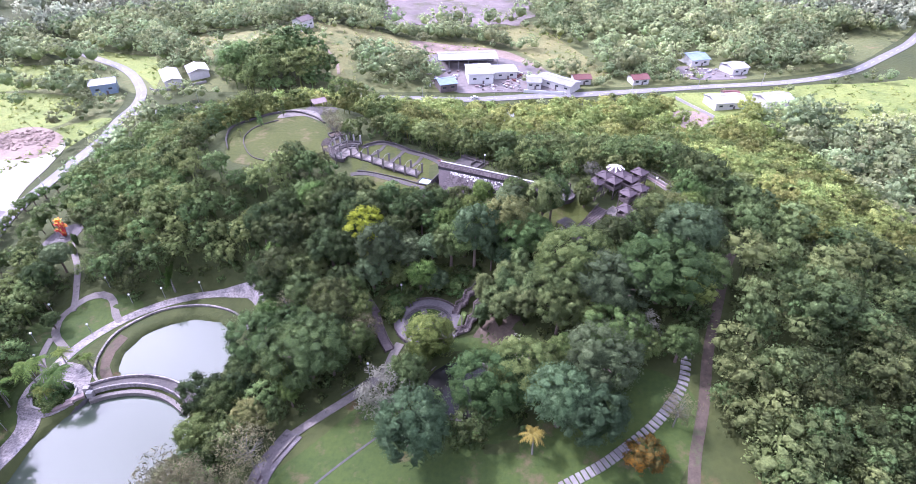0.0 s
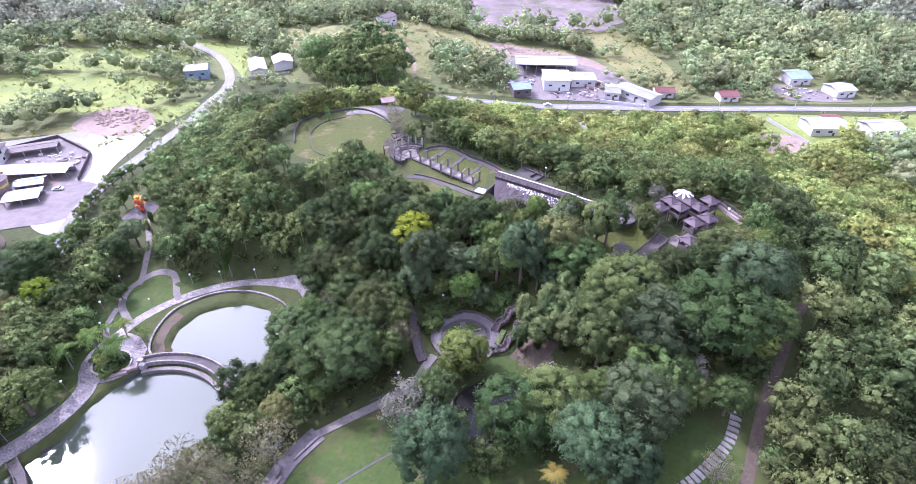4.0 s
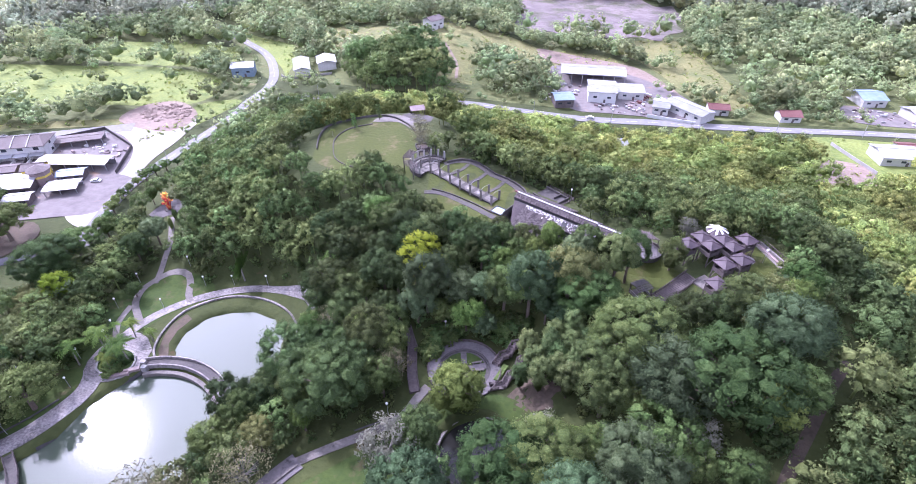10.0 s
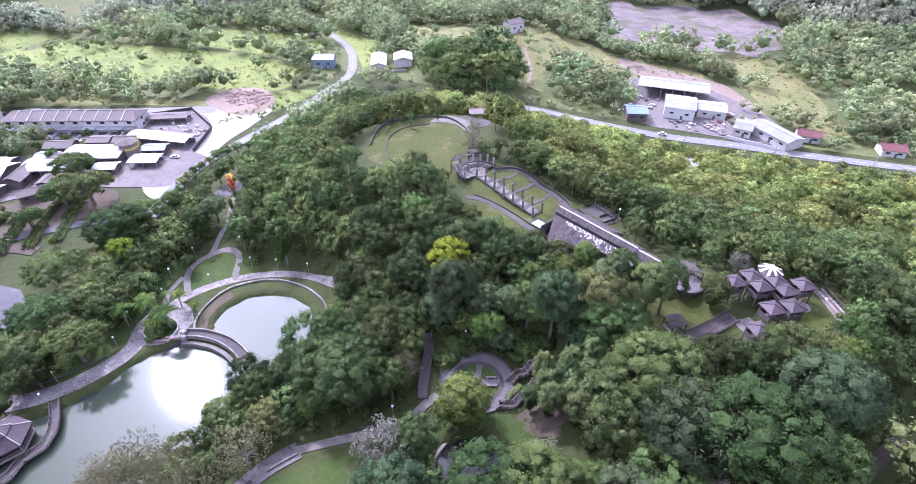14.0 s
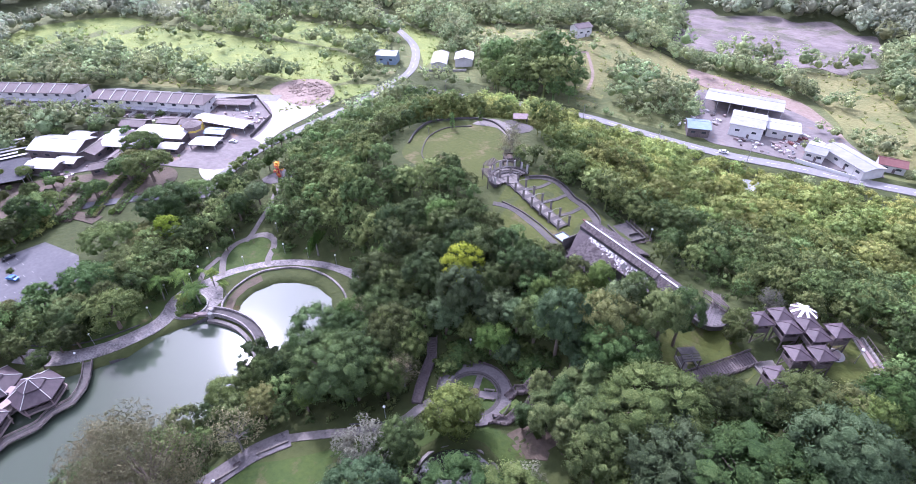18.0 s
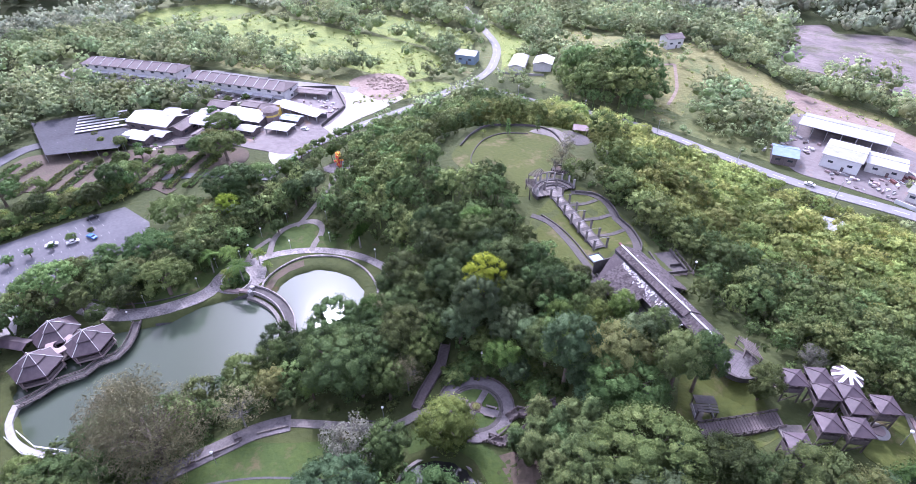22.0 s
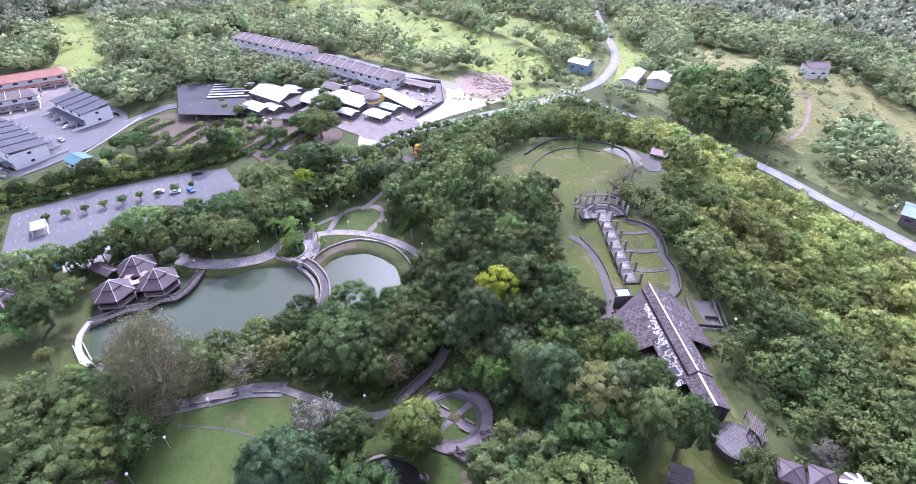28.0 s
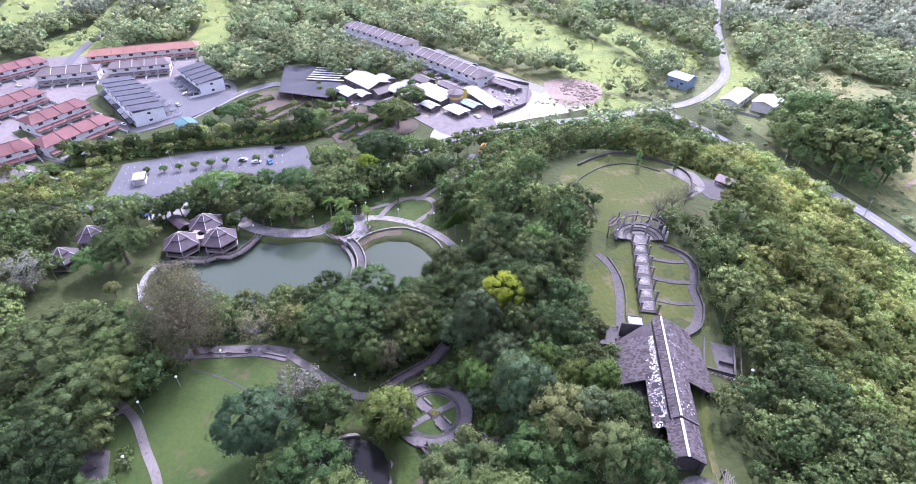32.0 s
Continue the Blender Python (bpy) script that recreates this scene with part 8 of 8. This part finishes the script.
for k in range(40):  # trees among nursery and restaurant
    a = k * 2.399
    x, y = -226 + 5.2 * math.sqrt(k) * math.cos(a) * 1.1, 108 + 5.6 * math.sqrt(k) * math.sin(a)
    if lh(x, y) < 6 and all(edge_distance(np.array(x), np.array(y), ring) < -0.5 for ring, _ in HOUSE_RINGS):
        plant(("lime", "palm", "mid", "olive", "wide")[k % 5], x, y, rng.uniform(0.4, 0.75))
for k in range(70):  # shrubs and small palms between the restaurant roofs
    x, y = -226 + 34 * math.cos(k * 2.399) * math.sqrt(k / 70), 130 + 42 * math.sin(k * 2.399) * math.sqrt(k / 70)
    if lh(x, y) < 6 and all(edge_distance(np.array(x), np.array(y), ring) < 1.0 for ring, _ in HOUSE_RINGS):
        plant(("bush", "small", "bush", "palm", "small")[k % 5], x, y, rng.uniform(0.6, 1.3) * (0.5 if k % 5 == 3 else 1))
for x, y, s in ((-212, 136, 0.9), (-205, 128, 1.0), (-196, 120, 0.8), (-238, 142, 0.6), (-252, 134, 0.6), (-262, 122, 0.6), (-208, 33, 0.7), (-214, 44, 0.8), (-222, 36, 0.6), (-200, 24, 0.5), (-228, 50, 0.6), (-218, 58, 0.5)):
    plant("wide" if s > 0.75 else "mid", x, y, s)

# ---- wild forest ----
GAPS_A = [  # open ground kept free of forest: x, y, x, y, radius
    (-72, 176, -58, 190, 17.5), (-44, 170, -10, 156, 9.5), (-36, 157, -10, 149, 3), (-8, 155, 28, 141.5, 8), (-30, 176, -5, 168, 6), (3, 167, 6, 166, 7), (14, 156, 30, 148, 2), (32, 142, 33, 143, 7),
    (30, 132, 42, 138, 8), (32, 122, 48, 133, 6), (46, 124, 55, 131, 4.5), (42, 140, 57, 144, 6.5), (48, 131, 60, 140, 6), (-8, 103, -8, 104, 10), (-14, 91, 6, 97, 7), (1, 83, 2, 84, 9.5), (0, 107, 6, 110, 3.5),
]
GAPS_B = [
    (-22, 104, -17, 95, 2), (-42, 60, -22, 80, 5), (-27, 52, -18, 62, 15), (-8, 50, 40, 58, 15), (34, 62, 46, 74, 8), (-92, 84, -98, 28, 27), (-84, 104, -88, 108, 25), (-115, 110, -116, 114, 12), (-112, 62, -110, 85, 8),
    (-165, -5, -165, 75, 27), (-143, 157, -130, 142, 5), (10, 96, 18, 108, 7), (-70, 204, -40, 196, 6), (24, 262, 25, 266, 6), (-92, -3, -80, 3, 9),
]


def free(x, y, pad=0.0):
    ok = np.ones(np.shape(x), bool)
    for ax, ay, bx, by, r in CLEAR + GAPS_A + GAPS_B:
        dx, dy = bx - ax, by - ay
        t = np.clip(((x - ax) * dx + (y - ay) * dy) / (dx * dx + dy * dy + 1e-9), 0, 1)
        ok &= np.hypot(x - ax - t * dx, y - ay - t * dy) > r + pad
    for ring, keep in OPEN:
        ok &= edge_distance(x, y, ring) < -keep - pad
    return ok


def scatter(x0, x1, y0, y1, step, jitter=0.42):
    gx, gy = np.meshgrid(np.arange(x0, x1, step), np.arange(y0, y1, step * 0.87))
    gx[1::2] += step / 2
    return (gx + rng.uniform(-jitter, jitter, gx.shape) * step).ravel(), (gy + rng.uniform(-jitter, jitter, gy.shape) * step).ravel()


def spread(name, label, places, kinds, material, category="forest"):
    """One mesh of many trees: places x, y, size, tone."""
    vs, fs, ns, ts, k = [], [], [], [], 0
    for x, y, s, tone in places:
        v, f, nn, mid = kinds[int(rng.integers(len(kinds)))]
        a = rng.uniform(0, 2 * math.pi)
        c, q = math.cos(a) * s, math.sin(a) * s
        w = np.stack([v[:, 0] * c - v[:, 1] * q + x, v[:, 0] * q + v[:, 1] * c + y, (v[:, 2] + mid) * s + 0.0], 1)
        ns.append(np.stack([(nn[:, 0] * c - nn[:, 1] * q) / s, (nn[:, 0] * q + nn[:, 1] * c) / s, nn[:, 2]], 1))
        vs.append(w), fs.append(f + k), ts.append(np.full(len(v), tone))
        k += len(v)
    z = land(np.array([p[0] for p in places]), np.array([p[1] for p in places]))
    for w, h in zip(vs, z):
        w[:, 2] += h
    ob = new(name, bulk(name, np.concatenate(vs), np.concatenate(fs), material, np.concatenate(ts), normals=np.concatenate(ns)))
    return tagged(ob, label, category, kind="stuff")


def kind_of(seed, radius, depth, mid, lobes, leaves, leaf, shape="dome", trunk=True, lobe=0.3, base=None, core=0.42, inner=0.36):
    r = np.random.default_rng(seed)
    v, f, nn = crown(r, radius, depth, lobes, leaves, leaf, shape, lobe=lobe, base=base, core=core, inner=inner)
    if trunk:
        g = Geo().tube([(0, 0, -mid - 1.5), (0, 0, 0)], [0.3, 0.15], 5)
        tri = [t for q in g.f for t in ([q[0], q[i], q[i + 1]] for i in range(1, len(q) - 1))]
        f = np.concatenate([f, np.array(tri) + len(v)])
        gv = np.array(g.v)
        v = np.concatenate([v, gv])
        nn = np.concatenate([nn, gv * [1, 1, 0] / (np.linalg.norm(gv[:, :2], axis=1, keepdims=True) + 1e-6)])
    return v, f, nn, mid


def taken(x, y):
    near = np.full(np.shape(x), 1e9)
    for key, px, py, s, *_ in KNOWN_A + KNOWN_B + KNOWN_C + TALL:
        near = np.minimum(near, np.hypot(x - px, y - py) - (4.2 if key not in ("palm", "small", "bare") else 1.5) * s)
    return near < 0


EDGES = [(-72, 176, -58, 190, 17), (-44, 170, -10, 156, 9), (-10, 152, 30, 142, 11), (-8, 103, -6, 103, 9), (42, 140, 57, 144, 6), (31, 129, 45, 135, 5), (-84, 104, -92, 60, 24), (-36, 72, -16, 87, 3), (5, 108, 6, 113, 3)]


def modest(x, y):
    """Trees beside the clearings are kept lower so the camera sees past them."""
    d = 1e9
    for ax, ay, bx, by, r in EDGES:
        dx, dy = bx - ax, by - ay
        t = min(1, max(0, ((x - ax) * dx + (y - ay) * dy) / (dx * dx + dy * dy)))
        d = min(d, math.hypot(x - ax - t * dx, y - ay - t * dy) - r)
    return min(1.0, max(0.5, 0.5 + 0.06 * d))


def roadside(x, y):
    """Trees are sized lower towards the roads, to fit what the camera sees of them."""
    d = 1e9
    for pts, w, _ in ROADS[:2]:
        for (ax, ay), (bx, by) in zip(pts, pts[1:]):
            dx, dy = bx - ax, by - ay
            t = min(1, max(0, ((x - ax) * dx + (y - ay) * dy) / (dx * dx + dy * dy)))
            d = min(d, math.hypot(x - ax - t * dx, y - ay - t * dy))
    least = 0.62 if -168 < x < -62 and y < 290 else 0.27
    return min(1.0, max(least, least + (d - 8) / 34))


# hill: the near stand as single trees, the rest as one wood
x, y = scatter(-150, 100, -50, 282, 6.1)
ok = free(x, y, 1.0) & ~taken(x, y) & ((y > 10) | (x < 20))
x, y = x[ok], y[ok]
east = (x > 62 + 0.25 * (y - 100)) & (y < 190)
north = (y > 196) & (x > -120)
wood = ~(east | north)
near = wood & (x > -62) & (x < 66) & (y > 78) & (y < 142)
for px, py in zip(x[near], y[near]):
    n0 = noise.noise((px * 0.03, py * 0.03, 3))
    key = ("mid" if n0 > 0.15 else "blue" if n0 < -0.25 else "broad") if rng.uniform() > 0.3 else ("lime", "olive", "mid", "lime")[int(rng.integers(4))]
    plant(key, float(px), float(py), float(rng.uniform(0.75, 1.12)) * modest(px, py))
rest = wood & ~near
under = [kind_of(270 + i, 2.6, 3.6, 1.3, 6, 66, 0.34, "round", trunk=False, lobe=0.42, base=TUFT) for i in range(3)]
x4, y4 = scatter(-140, 70, 20, 200, 5.2)
ok = free(x4, y4, 0.2) & (x4 < 62 + 0.25 * (y4 - 100))
spread("undergrowth", "dense low undergrowth beneath the hill forest", [(a, b, rng.uniform(0.5, 1.15) * modest(a, b), 0.3 + rng.normal(0, 0.25)) for a, b in zip(x4[ok], y4[ok])], under, WOOD_STUFF, "undergrowth")
mids = [kind_of(200 + i, 4.9, 8.0, 7.5, 30, 600, 0.26, ("dome", "round")[i % 2], lobe=0.28, base=TUFT) for i in range(5)]
places = [(a, b, rng.uniform(0.65, 1.1) * modest(a, b) * roadside(a, b), 0.5 + 0.75 * noise.noise((a * 0.05, b * 0.05, 1)) + rng.normal(0, 0.32)) for a, b in zip(x[rest], y[rest])]
# sunlight on this side is painted: these trees take the brighter scrub leaves
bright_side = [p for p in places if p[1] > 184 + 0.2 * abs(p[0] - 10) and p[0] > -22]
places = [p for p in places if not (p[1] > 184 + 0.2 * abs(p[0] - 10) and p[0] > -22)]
spread("hill_forest", "dense mixed green forest on the park hill", places, mids, WOOD_STUFF)
low = [kind_of(220 + i, 3.0, 4.4, 2.2, 12, 270, 0.22, "round", trunk=False, lobe=0.38, base=TUFT) for i in range(4)] + [kind_of(230, 4.2, 6.5, 6.0, 18, 400, 0.23, lobe=0.32, base=TUFT)]
young = [kind_of(235 + i, 4.9, 8.0, 7.0, 22, 480, 0.23, ("dome", "round")[i % 2], lobe=0.31, base=TUFT) for i in range(2)]
low += young[:1]
x2, y2 = scatter(50, 150, -30, 200, 4.4)
ok = free(x2, y2, 0.5) & ~taken(x2, y2) & (x2 > 56.5 + 0.25 * (y2 - 100))
places = [(a, b, rng.uniform(0.6, 1.3), 0.5 + 0.7 * noise.noise((a * 0.04, b * 0.04, 5)) + rng.normal(0, 0.3)) for a, b in zip(x2[ok], y2[ok])]
# sunlit eastern slope likewise put into colour by the brighter leaves
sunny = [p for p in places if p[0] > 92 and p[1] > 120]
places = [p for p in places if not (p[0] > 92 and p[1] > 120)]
spread("flank_scrub", "dense mixed scrub and young trees on the east flank", places, low, FLANK_STUFF, "scrub")
x2, y2 = scatter(-120, 150, 196, 284, 5.2)
ok = free(x2, y2, 0.5)
# tone rises with y: sunlight on the lower slope put into leaf colour
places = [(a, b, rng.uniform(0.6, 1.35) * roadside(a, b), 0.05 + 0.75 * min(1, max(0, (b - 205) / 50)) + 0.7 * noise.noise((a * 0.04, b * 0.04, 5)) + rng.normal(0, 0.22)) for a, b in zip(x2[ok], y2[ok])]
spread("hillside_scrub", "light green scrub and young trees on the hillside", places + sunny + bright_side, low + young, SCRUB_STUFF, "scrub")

# rough growth on the verges and fields
def off_road(x, y):
    ok = np.ones(np.shape(x), bool)
    for ax, ay, bx, by, r in CLEAR:
        dx, dy = bx - ax, by - ay
        t = np.clip(((x - ax) * dx + (y - ay) * dy) / (dx * dx + dy * dy + 1e-9), 0, 1)
        ok &= np.hypot(x - ax - t * dx, y - ay - t * dy) > min(r, 5)
    for ring, _ in HOUSE_RINGS:
        ok &= edge_distance(x, y, ring) < 2
    return ok


x3, y3 = scatter(-204, -150, -70, 84, 3.2)
ok = off_road(x3, y3) & (edge_distance(x3, y3, LOT) < -1.5) & ((x3 < -185) | (y3 < -4))
places = [(a, b, rng.uniform(0.25, 0.65), 0.45 + rng.normal(0, 0.25)) for a, b in zip(x3[ok], y3[ok])]
tufts = [kind_of(260 + i, 3.0, 3.6, 1.2, 4, 18, 0.42, "round", trunk=False, lobe=0.5, base=TUFT) for i in range(4)]
grown = []
for box, share in (((-260, 430, 196, 440, 5.0), 0.7), ((-470, -200, 150, 345, 6.0), 0.6), ((-600, -340, -150, 66, 9.0), 0.5)):
    x3, y3 = scatter(*box)
    inner = np.zeros(x3.shape, bool)
    for ring in WILD_RINGS:
        inner |= edge_distance(x3, y3, ring) > 0
    patchy = np.array([noise.noise((p * 0.03, q * 0.03, 12)) for p, q in zip(x3, y3)])
    inner &= (rng.uniform(0, 1, x3.shape) < share + patchy) & off_road(x3, y3)
    grown += [(a, b, rng.uniform(0.15, 0.45) * (1.6 if n0 > 0.25 else 1), 0.75 + rng.normal(0, 0.3)) for a, b, n0 in zip(x3[inner], y3[inner], patchy[inner])]
spread("field_scrub", "low creepers and bushes dotted over fields", grown, tufts, SCRUB_STUFF, "scrub")
for (ax, ay), (bx, by) in zip(ROADS[1][0][1:9], ROADS[1][0][2:10]):
    d = math.hypot(bx - ax, by - ay)
    a, b = rng.uniform(0, 1, int(d * 1.5)), rng.uniform(8, 24, int(d * 1.5))
    x3, y3 = ax + (bx - ax) * a + (by - ay) / d * b, ay + (by - ay) * a - (bx - ax) / d * b
    ok = off_road(x3, y3) & (rng.uniform(0, 1, x3.shape) < 0.25 + b / 28)
    places += [(p, q, rng.uniform(0.25, 0.5) + 0.012 * w, 0.35 + rng.normal(0, 0.3)) for p, q, w in zip(x3[ok], y3[ok], b[ok])]
spread("verge_scrub", "loose bright green scrub on verges and fields", places, low, SCRUB_STUFF, "scrub")

# far woods
far = [kind_of(240 + i, 4.6, 7.4, 5.6, 13, 104, 0.4, ("dome", "round")[i % 2], trunk=False, lobe=0.32, base=TUFT, core=0.42, inner=0.5) for i in range(5)]
farther = [kind_of(250 + i, 4.6, 7.4, 5.6, 8, 40, 0.56, ("dome", "round")[i % 2], trunk=False, lobe=0.36, base=TUFT, core=0.44, inner=0.55) for i in range(3)]
places = []
for x0, x1, y0, y1, step in ((-340, -266, 22, 84, 7.5), (-230, 260, 284, 420, 7.6), (-300, 480, 420, 560, 9.0), (-520, 760, 560, 760, 12.5), (-480, -150, 84, 284, 7.5), (-430, -230, 284, 560, 8.5), (-560, -340, -160, 84, 8.5), (-340, -170, -130, -60, 9.0), (150, 420, 90, 284, 9.0), (480, 640, 250, 560, 12.0), (-720, -520, -60, 520, 12.5)):
    a, b = scatter(x0, x1, y0, y1, step)
    ok = free(a, b, 1.0) & ~((a > -250) & (a < -150) & (b > 84) & (b < 196)) & ((a < -150) | (a > 100) | (b > 284) | (b < 10))
    dry = np.array([noise.noise((p * 0.012, q * 0.012, 9)) for p, q in zip(a, b)])
    ok &= rng.uniform(0, 1, a.shape) < np.where(dry > 0.28, 0.35, 0.97)
    for p, q, d in zip(a[ok], b[ok], dry[ok]):
        knoll = 1.3 * math.exp(-(((p + 100) / 32) ** 2) - ((q - 314) / 20) ** 2)
        places.append((p, q, step / 7.5 * rng.choice((0.9, 1.05, 1.25, 1.5)) * rng.uniform(0.9, 1.1) * (1 + 0.45 * knoll) * (max(roadside(p, q), min(1, 1.4 * knoll)) if q < 340 else 1), 0.5 + 0.6 * d + rng.normal(0, 0.26) - 0.5 * knoll))
# trees and bushes between the roadside houses
x3, y3 = scatter(42, 150, 306, 352, 6.0)
ok = off_road(x3, y3) & (y3 > 304 + 0.16 * (x3 - 60)) & (rng.uniform(0, 1, x3.shape) < 0.6)
places += [(p, q, rng.uniform(0.35, 0.7), 0.5 + rng.normal(0, 0.25)) for p, q in zip(x3[ok], y3[ok])]
for k in range(70):
    a = k / 69
    p, q = -74 + 118 * a + rng.normal(0, 3), 397 + 12 * math.sin(a * 3.1) - 14 * a + rng.normal(0, 4)
    places.append((p, q, rng.uniform(0.5, 1.05), 0.5 + rng.normal(0, 0.25)))
for ring in WILD_RINGS:
    xs, ys = [p[0] for p in ring], [p[1] for p in ring]
    a, b = scatter(min(xs), max(xs), min(ys), max(ys), 11.0)
    clumps = np.array([noise.noise((p * 0.025, q * 0.025, 21)) for p, q in zip(a, b)])
    ok = (edge_distance(a, b, ring) > 2) & (rng.uniform(0, 1, a.shape) < np.where(clumps > 0.22, 0.75, 0.07)) & off_road(a, b)
    places += [(p, q, rng.uniform(0.45, 1.0), 0.5 + rng.normal(0, 0.25)) for p, q in zip(a[ok], b[ok])]
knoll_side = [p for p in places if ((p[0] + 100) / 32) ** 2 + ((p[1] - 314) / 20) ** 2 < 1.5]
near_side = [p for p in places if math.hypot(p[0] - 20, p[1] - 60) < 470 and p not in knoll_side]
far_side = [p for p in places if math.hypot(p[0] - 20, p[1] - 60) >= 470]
spread("knoll_wood", "tall dark green wood on the knoll beside the road", [(a, b, s, t + 0.55) for a, b, s, t in knoll_side], mids, WOOD_STUFF)
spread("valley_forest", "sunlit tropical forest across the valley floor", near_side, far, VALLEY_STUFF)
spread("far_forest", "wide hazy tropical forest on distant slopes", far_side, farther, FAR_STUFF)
